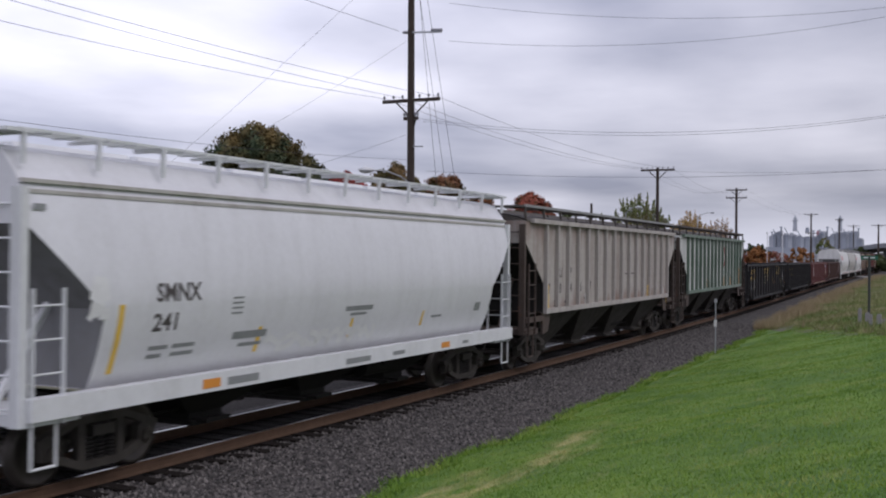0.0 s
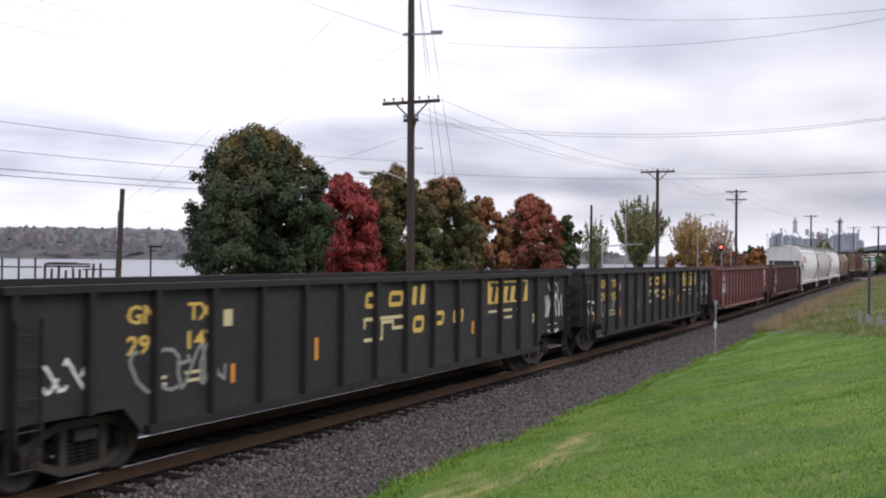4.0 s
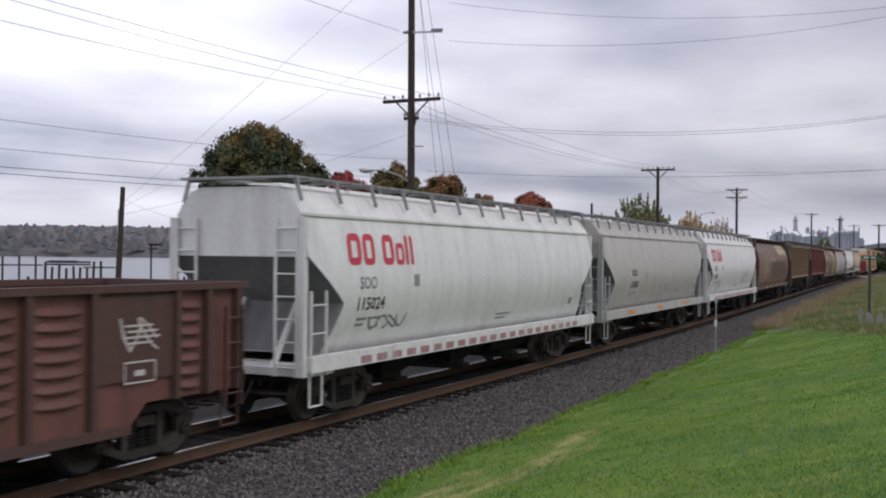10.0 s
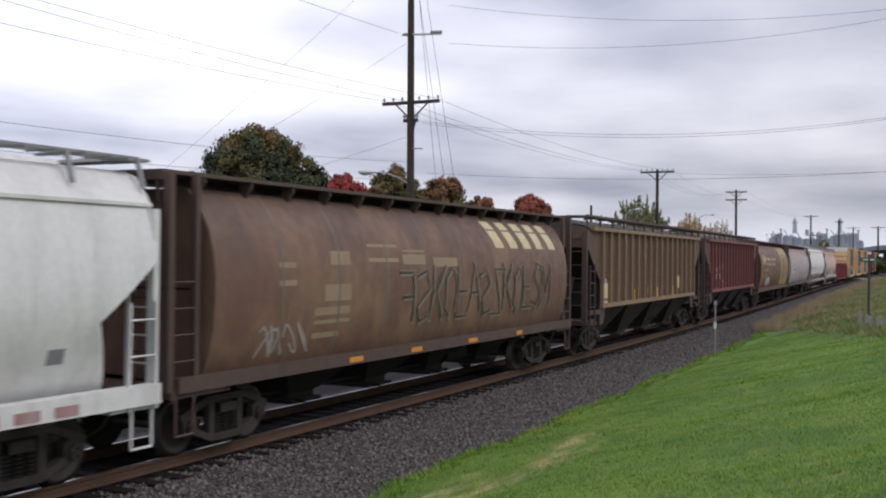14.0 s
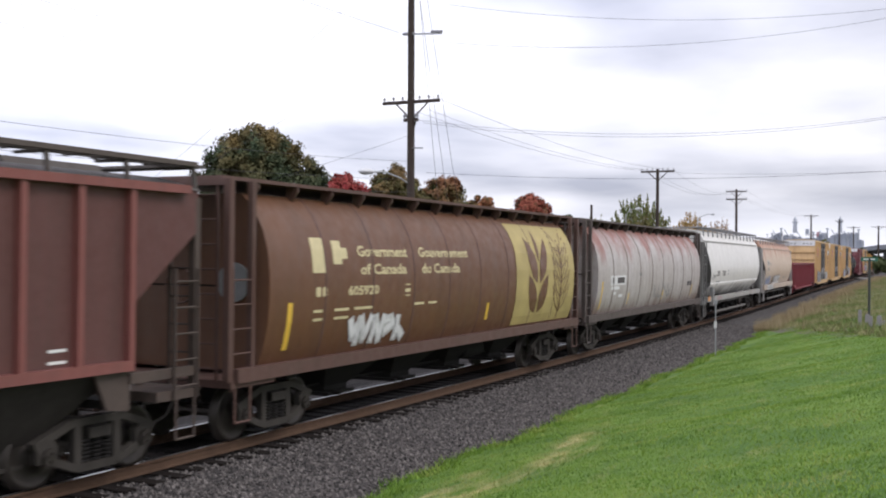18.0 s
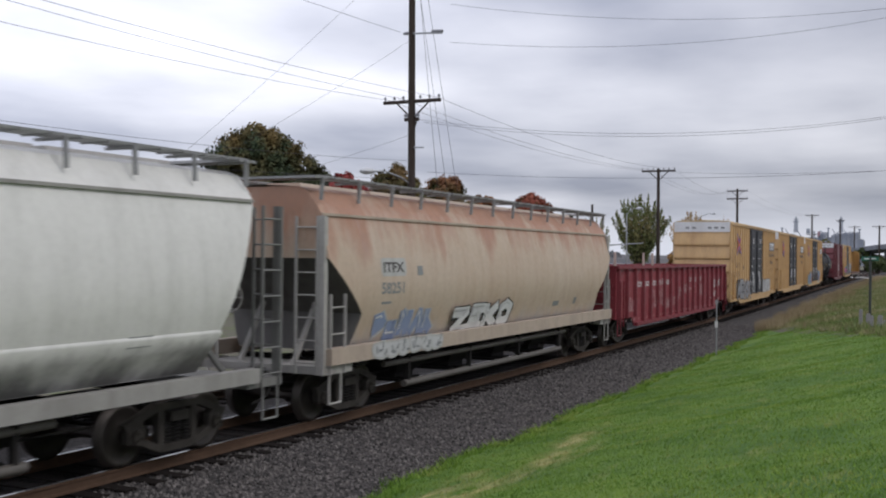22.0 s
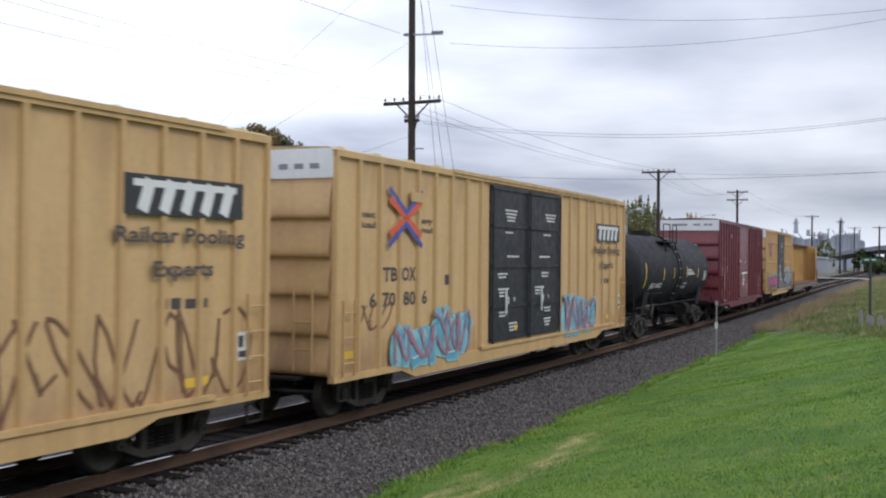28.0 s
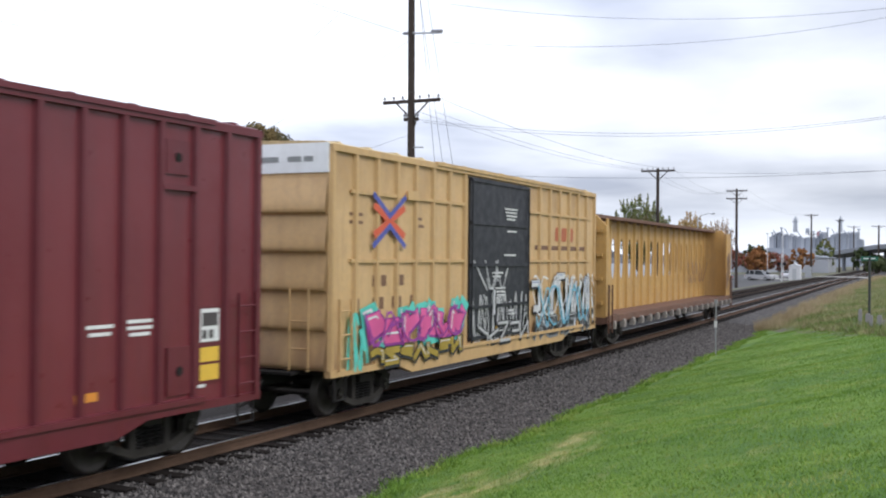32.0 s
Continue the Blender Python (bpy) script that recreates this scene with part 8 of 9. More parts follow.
    word("650948", -8.34, 1.50, 0.22, CHALK_INK, car, panel, width=1.30)
    bars(car, panel, CHALK_INK, [(7.55, 2.08, 0.55, 0.03), (7.6, 2.0, 0.6, 0.03), (7.5, 1.92, 0.75, 0.03), (7.6, 1.84, 0.5, 0.03), (7.55, 1.30, 0.62, 0.025), (7.55, 1.58, 0.62, 0.025), (7.55, 1.30, 0.025, 0.28), (8.145, 1.30, 0.025, 0.28), (7.75, 1.40, 0.2, 0.08)])
    scrawl(car, panel, 7.5, 8.2, 1.75, 2.2, 2, CHALK_INK, 17, 0.03)
    bars(car, side, CREAM_INK, [(-9.2, 1.08, 0.6, 0.06), (-5.0, 0.69, 0.4, 0.05), (0, 0.69, 0.3, 0.05)], "reflective_strip", 0.13)

    car, side, half = gondola("crimson gondola with white lettering and scrawled graffiti", 332.81, 353.5, CRIMSON, CRIMSON_POST, "gondolas in the train", 19, 2.82, 0.66)
    row, x = [], -7.75
    for n, (w, h) in enumerate([(0.30, 0.24)] + [(0.22, 0.17)] * 7 + [(0, 0)] + [(0.27, 0.24)] + [(0.19, 0.17)] * 6 + [(0, 0)] + [(0.27, 0.24)] + [(0.21, 0.17)] * 6):
        if w:
            row.append((x, 2.06, w, h, n % 5 != 4))
        x += (w or 0.14) + 0.035
    rings(car, side, WHITE_INK, row, 0.0, "lettering", weight=0.27)
    word("CP", 1.62, 2.08, 0.19, WHITE_INK, car, side, width=0.42)
    word("355", 2.5, 2.08, 0.18, WHITE_INK, car, side, width=0.6)
    word("032", 3.6, 2.08, 0.18, WHITE_INK, car, side, width=0.6)
    faint = plain("faint pink spray paint", (0.50, 0.30, 0.30), 0.6, 0.4, 4)
    for x, w, z0, z1, sd in ((-5.3, 1.0, 1.2, 1.9, 71), (-4.1, 1.2, 1.25, 2.0, 72), (-2.9, 0.6, 1.1, 1.5, 73), (-1.7, 0.7, 1.2, 1.5, 74), (-0.6, 0.8, 1.4, 1.9, 75), (0.5, 0.7, 1.6, 2.0, 76), (1.2, 0.5, 1.4, 1.95, 77), (7.3, 0.75, 1.72, 2.05, 78), (8.5, 0.6, 1.75, 2.05, 79), (4.0, 0.5, 1.4, 1.95, 80), (-8.8, 0.8, 1.2, 1.7, 81)):
        scrawl(car, side, x, x + w, z0, z1, 4, WHITE_INK if sd > 77 and sd < 80 else faint, sd, 0.04)
    bars(car, side, WHITE_INK, [(7.4, 1.28, 0.62, 0.03), (7.4, 1.48, 0.62, 0.03), (7.4, 1.28, 0.03, 0.22), (7.99, 1.28, 0.03, 0.22), (7.5, 1.36, 0.4, 0.06), (8.6, 1.1, 0.6, 0.03), (2.6, 1.8, 0.25, 0.04), (1.7, 1.75, 0.3, 0.04), (5.5, 1.35, 0.4, 0.03), (6.4, 1.2, 0.4, 0.03)])
    bars(car, side, faint, [(-9.5 + 1.12 * k + d, 0.86, 0.10, 0.07) for k in range(18) for d in (0, 0.4)], "reflective_strip", 0.008)
    stake_wood = plain("weathered timber", (0.46, 0.36, 0.31), 0.8, 0.4, 5)
    for x in (-4.06, -0.6, 4.4, 6.2):
        part("timber_stake", Shape().box(x - 0.05, x + 0.05, 1.27, 1.36, 1.1, 3.35), stake_wood, car, "upright weathered timber stake")


# ---- boxcars ----
def boxcar(label, a, b, body, post_mat, roof_mat, group, posts, door, door_mat, panel_mat, bottom=0.80, eave=5.03, cross=(), door_cols=2, white_end=True, y=1.48, bulge=1.0):
    car = wagon("boxcar", label, group)
    half = (b - a) / 2
    part("body", Shape().box(-half, half, -y, y, bottom + 0.12, eave), body, car)
    d0, d1 = door
    for s in (-1, 1):
        part("side_sill", Shape().prism([(-half, bottom + 0.12), (-half, bottom), (-half + 2.6, bottom), (-half + 3.2, bottom - 0.18), (half - 3.2, bottom - 0.18), (half - 2.6, bottom), (half, bottom), (half, bottom + 0.12)], s * (y - 0.08), s * (y + 0.07), "y"), post_mat, car)
        part("top_chord", Shape().box(-half, half, s * (y - 0.02), s * (y + 0.07), eave - 0.10, eave + 0.02), post_mat, car)
        me = Shape().prism([(-0.07, s * y), (0.07, s * y), (0.04, s * (y + 0.07)), (-0.04, s * (y + 0.07))], bottom + 0.12, eave - 0.10, "z").mesh("post", post_mat)
        xs = posts if isinstance(posts, tuple) else [-half + 0.06 + (2 * half - 0.12) * i / (posts - 1) for i in range(posts)]
        for x in xs:
            if not d0 - 0.12 < x < d1 + 0.12:
                part("post", me, post_mat, car, "", pose(x, 0, 0))
        for z in cross:
            for p, q in ((-half + 0.7, d0 - 0.1), (d1 + 0.1, half - 0.5)):
                part("side_rail", Shape().box(p, q, s * (y + 0.01), s * (y + 0.055), z - 0.035, z + 0.035), post_mat, car)
        w = (d1 - d0) / door_cols
        for c in range(door_cols):
            x0 = d0 + c * w
            dr = part("door", Shape().box(x0 + 0.03, x0 + w - 0.03, s * y, s * (y + 0.05), bottom + 0.24, eave - 0.14), door_mat, car, "plug door with cross battens")
            for z in (bottom + 0.3, 1.9, 2.9, 3.9, eave - 0.2):
                part("batten", Shape().box(x0 + 0.05, x0 + w - 0.05, s * (y + 0.05), s * (y + 0.09), z - 0.04, z + 0.04), door_mat, dr)
            for x in (x0 + 0.09, x0 + w - 0.09):
                part("lock_bar", Shape().tube((x, s * (y + 0.095), bottom + 0.2), (x, s * (y + 0.095), eave - 0.2), 0.022, 6), door_mat, dr)
            part("crank", Shape().rod([(x0 + w * 0.35, s * (y + 0.12), 1.7), (x0 + w * 0.35, s * (y + 0.12), 2.3)], 0.03), SPRAY_WHITE, dr)
        part("door_track", Shape().box(d0 - 2.2 if door_cols > 1 else d0 - 1.8, half - 1.2, s * y, s * (y + 0.10), eave - 0.03, eave + 0.05), post_mat, car)
        part("door_sill_track", Shape().box(d0 - 0.6, half - 1.4, s * y, s * (y + 0.11), bottom + 0.12, bottom + 0.20), post_mat, car)
        ladder(car, -half + 0.42, s * (y + 0.11), bottom + 0.1, 2.3, 0.42, post_mat)
        ladder(car, half - 0.42, s * (y + 0.11), bottom + 0.1, 2.5, 0.42, post_mat)
        for e in (-1, 1):
            part("stirrup_step", Shape().rod([(e * (half - 0.15), s * 1.52, bottom), (e * (half - 0.15), s * 1.52, 0.45), (e * (half - 0.55), s * 1.52, 0.45), (e * (half - 0.55), s * 1.52, bottom)], 0.022), STEEL_DARK, car)
    for e in (-1, 1):
        end = part("end_wall", Shape().box(e * half, e * (half + 0.02), -y, y, bottom + 0.12, eave), body, car)
        if white_end:
            part("end_panel", Shape().box(e * (half + 0.02), e * (half + 0.05), -y, y, eave - 0.50, eave + 0.04), panel_mat, end, "white upper end panel")
        n = 5
        top = eave - (0.58 if white_end else 0.1)
        for k in range(n):
            z = bottom + 0.45 + (top - bottom - 0.80) * k / (n - 1)
            hx = half + 0.02
            part("corrugation", Shape().grid([[(e * (hx + d * bulge), q, z + h) for d, h in ((0.0, -0.31), (0.06, -0.307), (0.085, -0.285), (0.088, -0.22), (0.072, -0.10), (0.045, 0.06), (0.020, 0.20), (0.0, 0.34))] for q in (-y + 0.03, y - 0.03)]), body, end)
        part("end_ladder", Shape().rod([(e * (half + 0.16), -1.15, 1.0), (e * (half + 0.16), -1.15, 2.5)], 0.02).rod([(e * (half + 0.16), -0.75, 1.0), (e * (half + 0.16), -0.75, 2.5)], 0.02).rod([(e * (half + 0.16), -1.15, 1.4), (e * (half + 0.16), -0.75, 1.4)], 0.015).rod([(e * (half + 0.16), -1.15, 1.9), (e * (half + 0.16), -0.75, 1.9)], 0.015), post_mat, end)
        part("end_platform", Shape().box(e * half, e * (half + 0.3), -0.9, 0.9, bottom + 0.05, bottom + 0.10), STEEL_DARK, end)
        roof = part("roof", Shape().prism([(-y - 0.05, eave), (y + 0.05, eave), (y - 0.1, eave + 0.07), (0, eave + 0.12), (-y + 0.1, eave + 0.07)], -half - 0.03, half + 0.03, "x"), roof_mat, car)
    me = Shape().prism([(-y, eave + 0.02), (y, eave + 0.02), (y - 0.12, eave + 0.11), (0, eave + 0.16), (-y + 0.12, eave + 0.11)], -0.05, 0.05, "x").mesh("roof_rib", roof_mat)
    for i in range(14):
        part("roof_rib", me, roof_mat, roof, "", pose(-half + 0.5 + (2 * half - 1) * i / 13, 0, 0))
    part("lading_anchor", Shape().box(-half + 2.9, -half + 3.5, -y - 0.09, -y - 0.07, 4.25, 4.45), post_mat, car)
    part("floor_beam", Shape().box(-half + 0.3, half - 0.3, -1.3, 1.3, bottom + 0.0, bottom + 0.12), STEEL_DARK, car)
    under(car, half, half + 0.45, 2.0, sill_z=(0.68, bottom))
    TRAIN.append((car, (a + b) / 2))
    return car, flat_side(-y - 0.002), half


AMBER = paint("dull yellow boxcar paint", (0.57, 0.37, 0.170), (0.28, 0.165, 0.075), 0.4, 0.05, 0.48, (0.64, 0.43, 0.22), 0.6, runs_down=(5.1, 1.3, (0.33, 0.19, 0.08), 0.45), splash_shade=(0.8, -1.3, (0.25, 0.14, 0.075), 0.65))
AMBER_POST = paint("dull yellow post paint", (0.54, 0.345, 0.150), (0.2, 0.13, 0.06), 0.4, 0.05, 0.5)
AMBER_ROOF = paint("pale dusty yellow roof paint", (0.55, 0.42, 0.22), (0.3, 0.22, 0.12), 0.4, 0.05, 0.6)
INK_DOOR = paint("dark blue black door paint", (0.010, 0.011, 0.017), (0.028, 0.025, 0.024), 0.4, 0.05, 0.5, (0.018, 0.019, 0.026), 0.5)
PALE_PANEL = paint("white end panel paint", (0.68, 0.69, 0.70), (0.4, 0.38, 0.36), 0.25, 0.01, 0.45)
WINE = paint("wine red boxcar paint", (0.135, 0.017, 0.024), (0.06, 0.016, 0.020), 0.4, 0.02, 0.34, (0.185, 0.036, 0.044), 0.7)
WINE_POST = paint("wine red post paint", (0.11, 0.012, 0.019), (0.045, 0.012, 0.015), 0.35, 0.02, 0.40)


def cross_emblem(car, side, x0, x1, z0, z1):
    sh, sh2 = Shape(), Shape()
    xm, zm = (x0 + x1) / 2, (z0 + z1) / 2
    for s in (-1, 1):
        stroke(sh, [(xm + s * (x1 - x0) * 0.5, z1), (xm, zm + (z1 - z0) * 0.10), (xm - s * (x1 - x0) * 0.5, z1)], 0.11, side, 0.075)
        stroke(sh2, [(xm + s * (x1 - x0) * 0.46, z1 - 0.22), (xm, zm), (xm + s * (x1 - x0) * 0.46, z0 + 0.22)], 0.14, side, 0.072)
        stroke(sh, [(xm + s * (x1 - x0) * 0.5, z0), (xm, zm - (z1 - z0) * 0.10), (xm - s * (x1 - x0) * 0.5, z0)], 0.11, side, 0.075)
    part("cross_emblem_blue", sh, BLUE_INK, car)
    part("cross_emblem_red", sh2, plain("orange red emblem paint", (0.62, 0.10, 0.04), 0.5, 0.2, 5), car)


def slogan(car, side, text=True):
    sh = Shape()
    patch(sh, 6.15, 8.75, 3.66, 4.22, side, 0.074)
    part("logo_panel", sh, SPRAY_BLACK, car)
    logo = Shape()
    stroke(logo, [(6.36, 4.10), (8.54, 4.10)], 0.10, side, 0.080)
    for k in (6.58, 7.02, 7.46, 7.90, 8.34):
        stroke(logo, [(k + 0.06, 4.08), (k - 0.05, 3.78)], 0.22, side, 0.080)
    part("logo_mark", logo, SPRAY_WHITE, car)
    if text:
        word("Railcar Pooling", 6.0, 3.28, 0.22, DARK_INK, car, side, width=2.8, lift=0.072)
        word("Experts", 6.75, 2.80, 0.22, DARK_INK, car, side, width=1.3, lift=0.072)
        bars(car, side, DARK_INK, [(6.9, 2.32, 0.22, 0.16), (7.2, 2.32, 0.2, 0.16), (7.5, 2.32, 0.5, 0.14)])


def door_notes(car, seed, d0, d1, y=-1.532):
    """Small unreadable instructions on the plug door: short centred lines in groups."""
    rnd = random.Random(seed)
    rows = []
    cols = 2 if d1 - d0 > 4.2 else 1
    w = (d1 - d0) / cols
    for c in range(cols):
        mid = d0 + w * (c + 0.5)
        for z, lines, width in ((4.28, 4 - c, 0.85), (3.72, 1, 0.5), (3.12, 1, 0.7), (2.68, 2, 0.55), (2.30, 3, 0.6), (1.72, 2, 0.4), (1.42, 3, 0.5)):
            m = mid + rnd.uniform(-0.2, 0.2) * w
            for k in range(lines):
                x = m - width * (0.5 - 0.06 * k)
                end = m + width * (0.5 - 0.08 * k)
                while x < end:
                    q = rnd.uniform(0.06, 0.16)
                    rows.append((x, z - 0.085 * k, q, 0.045))
                    x += q + 0.025
        rows += [(mid - 0.25, 1.95, 0.07, 0.16), (mid - 0.1, 1.9, 0.07, 0.22), (mid + 0.3, 2.0, 0.06, 0.1)]
    bars(car, flat_side(y), WHITE_INK, rows, "stencil", 0.006)
    bars(car, flat_side(y), YELLOW_INK, [(d0 + 1.6, 1.25, 0.2, 0.14)], "placard", 0.012)


def build_boxcars():
    group = "boxcars in the train"
    for a, b, number, kind in ((355.02, 373.98, "665556", "grey"), (376.4, 395.4, "", "brown"), (397.4, 416.45, "670806", "blue")):
        names = {"grey": "dull yellow boxcar with dark double doors and silver graffiti", "brown": "dull yellow boxcar with dark double doors and brown scrawls", "blue": "dull yellow boxcar with dark double doors and blue graffiti"}
        car, side, half = boxcar(names[kind], a, b, AMBER, AMBER_POST, AMBER_ROOF, group, 24, (-2.35, 2.75), INK_DOOR, PALE_PANEL)
        cross_emblem(car, side, -7.5, -6.1, 3.35, 4.45)
        word("TB", -7.65, 2.62, 0.28, DARK_INK, car, side, width=0.6)
        word("OX", -6.84, 2.62, 0.28, DARK_INK, car, side, width=0.61)
        if number:
            for k, (ch, x) in enumerate(zip((number[:1], number[1:3], number[3:5], number[5:]), (-8.17, -7.66, -6.78, -5.93))):
                word(ch, x, 2.12, 0.28, DARK_INK, car, side, width=0.54 if len(ch) > 1 else 0.24)
        for text, x, z in (("next", -8.50, 3.86), ("load", -8.50, 3.66), ("any", -5.98, 3.82), ("road", -5.98, 3.62)):
            word(text, x, z, 0.13, DARK_INK, car, side, width=0.52)
        bars(car, side, DARK_INK, [(-4.8, 2.5, 0.3, 0.22)])
        slogan(car, side)
        door_notes(car, 91 + len(number) + len(kind), -2.35, 2.75)
        bars(car, side, WHITE_INK, [(8.7, 1.45, 0.4, 0.45)], "placard")
        bars(car, side, DARK_INK, [(8.76, 1.5, 0.28, 0.1), (8.76, 1.66, 0.12, 0.18), (8.95, 1.66, 0.08, 0.18)], "stencil", 0.010)
        bars(car, side, YELLOW_INK, [(7.5, 1.15, 0.55, 0.14), (-9.2, 1.2, 0.45, 0.14)], "placard")
        end = Shape()
        for k in range(5):
            end.box(-half - 0.056, -half - 0.052, -1.2 + 0.34 * k + (0.5 if k > 2 else 0), -1.0 + 0.34 * k + (0.5 if k > 2 else 0), eave_text(5.03) - 0.05, eave_text(5.03) + 0.05)
        part("end_stencil", end, GREY_INK, car)
        if kind == "grey":
            spray(car, side, -7.3, -2.4, 0.95, 1.9, 5, SPRAY_SILVER, SPRAY_SILVER, 94, GREY_INK)
            fat_letters(car, side, -7.3, -1.95, 0.80, 2.0, (4, 1, 5, 6, 3), plain("grey spray paint", (0.30, 0.30, 0.31), 0.5, 0.4, 2), SPRAY_BLACK, 95, SPRAY_SILVER, 0.076, 0.30, False)
            spray(car, side, 2.9, 6.6, 0.92, 1.85, 6, SPRAY_SILVER, GREY_INK, 96, GREY_INK, 0.074)
            spray(car, flat_side(-1.575), -1.6, -0.8, 1.1, 1.9, 1, GREY_INK, SPRAY_SILVER, 97, SPRAY_SILVER)
            spray(car, flat_side(-1.575), 1.0, 1.7, 1.3, 1.9, 1, GREY_INK, SPRAY_SILVER, 93, SPRAY_WHITE)
            scrawl(car, side, -9.3, -7.9, 2.9, 3.6, 3, SPRAY_BROWN, 98, 0.07)
            scrawl(car, side, -8.9, -7.6, 1.9, 2.4, 3, SPRAY_BROWN, 99, 0.06)
            scrawl(car, side, 6.0, 8.6, 1.5, 3.2, 4, SPRAY_BROWN, 100, 0.05)
        elif kind == "brown":
            scrawl(car, side, 3.4, 9.0, 1.0, 2.3, 7, SPRAY_BROWN, 101, 0.06)
            scrawl(car, side, -8.0, -3.0, 1.0, 2.0, 5, SPRAY_BROWN, 102, 0.06)
        else:
            aqua = plain("washed aqua spray paint", (0.30, 0.56, 0.62), 0.5, 0.45, 1.5)
            rose = plain("dusty rose spray paint", (0.42, 0.20, 0.27), 0.5, 0.4, 3)
            for x0, x1, z1, sd in ((-7.4, -5.5, 1.75, 103), (-5.6, -3.6, 2.0, 104), (2.9, 4.4, 2.1, 105), (4.3, 6.1, 1.95, 106)):
                spray(car, side, x0, x1, 0.86, z1 - 0.1, 2, aqua, aqua, sd, SPRAY_BLUE, 0.074)
                fat_letters(car, side, x0, x1, 0.85, z1, ((4, 1, 3), (2, 6, 5))[sd % 2], SPRAY_BLUE, aqua, sd, SPRAY_WHITE, 0.092, 0.22, True, 4)
                scrawl(car, side, x0 + 0.1, x1 - 0.1, 1.0, z1 - 0.1, 3, rose, sd + 20, 0.07, 0.118)
            scrawl(car, side, -8.6, -7.3, 1.7, 2.2, 3, SPRAY_BROWN, 107, 0.05)

    car, side, half = boxcar("wine red boxcar with one wide plug door", 434.61, 450.19, WINE, WINE_POST, WINE_POST, group, (-7.73, -7.25, -6.48, -5.69, -4.92, -4.16, -3.40, -2.62, 2.5, 3.25, 3.98, 4.72, 5.45, 6.2, 6.95, 7.73), (-1.8, 1.68), WINE, PALE_PANEL, bottom=0.78, eave=5.08, door_cols=1, bulge=1.2)
    for text, x, z, w in (("TD", -7.06, 3.05, 0.34), ("FX", -6.26, 3.05, 0.36), ("88", -7.12, 2.50, 0.36), ("71", -6.24, 2.50, 0.31), ("50", -5.52, 2.50, 0.36)):
        word(text, x, z, 0.27, WHITE_INK, car, side, width=w)
    small_print = [(-7.12 + 0.2 * c, 2.36 - 0.105 * k, 0.13, 0.055) for k in range(8) for c in (0, 1)] + [(-6.24 + 0.18 * c, 2.36 - 0.105 * k, 0.12, 0.055) for k in range(7) for c in (0, 1)]
    small_print += [(-4.72, 2.60, 0.22, 0.025), (-4.72, 2.86, 0.22, 0.025), (-4.72, 2.60, 0.025, 0.28), (-4.52, 2.60, 0.025, 0.28), (-4.66, 2.68, 0.12, 0.12), (-2.5, 2.95, 0.34, 0.18), (-2.35, 2.62, 0.16, 0.3)]
    small_print += [(-6.3, 1.62, 0.38, 0.04), (-6.3, 1.55, 0.38, 0.04), (4.08, 2.10, 0.5, 0.05), (4.13, 2.0, 0.4, 0.05), (4.83, 2.14, 0.5, 0.05), (4.83, 2.05, 0.5, 0.05), (4.88, 1.96, 0.4, 0.05), (-7.15, 1.0, 0.35, 0.06), (-6.2, 0.98, 0.5, 0.06), (6.3, 1.1, 0.2, 0.08)]
    bars(car, side, WHITE_INK, small_print)
    bars(car, side, YELLOW_INK, [(-7.18, 1.40, 0.5, 0.20)], "placard")
    bars(car, side, ORANGE_INK, [(-7.18, 1.13, 0.5, 0.25), (-4.75, 1.28, 0.45, 0.12), (-1.7, 1.3, 0.5, 0.14), (3.9, 1.15, 0.4, 0.12)], "placard")
    end = Shape()
    for k, (w, z) in enumerate(((0.55, 3.86), (0.62, 3.80), (0.66, 3.74), (0.2, 3.22), (0.25, 3.15), (0.3, 3.08), (0.5, 2.6), (0.3, 2.54), (0.55, 2.48))):
        end.box(-half - 0.134, -half - 0.128, -0.1 - w / 2, -0.1 + w / 2, z, z + 0.03)
    tagged(part("end_stencil", end, WHITE_INK, car), kind="stuff")
    end = Shape()
    for y0, y1 in ((-1.15, -0.95), (-0.9, -0.72), (-0.55, -0.2), (0.1, 0.9)):
        end.box(-half - 0.056, -half - 0.052, y0, y1, 4.82, 4.92)
    tagged(part("panel_stencil", end, GREY_INK, car), kind="stuff")
    bars(car, flat_side(-1.53), WHITE_INK, [(-0.6, 2.32, 1.9, 0.10), (-1.6, 2.98, 0.6, 0.10), (0.4, 2.9, 0.3, 0.10), (-0.3, 1.55, 0.14, 0.24), (0.1, 1.7, 0.16, 0.34), (-1.0, 1.06, 2.2, 0.05), (-0.5, 1.7, 0.15, 0.2), (-0.1, 1.8, 0.15, 0.25), (0.3, 1.95, 0.15, 0.1), (1.2, 1.4, 0.12, 0.4)], "stencil")
    for x0, x1, z0, z1 in ((5.55, 6.05, 4.25, 4.75), (5.62, 6.12, 1.05, 1.75)):
        hatch = part("side_hatch", Shape().box(x0, x1, -1.515, -1.48, z0, z1), WINE_POST, car)
        part("hatch_latch", Shape().tube(((x0 + x1) / 2, -1.53, (z0 + z1) / 2), ((x0 + x1) / 2, -1.51, (z0 + z1) / 2), 0.07, 8), STEEL_DARK, hatch)
    part("side_step_bar", Shape().box(5.45, 6.2, -1.56, -1.49, 4.02, 4.10), WINE_POST, car)
    bars(car, side, WHITE_INK, [(6.36, 1.78, 0.44, 0.50)], "placard", 0.012)
    bars(car, side, DARK_INK, [(6.40, 2.02, 0.36, 0.20), (6.40, 1.83, 0.10, 0.13), (6.56, 1.83, 0.10, 0.13)], "stencil", 0.016)
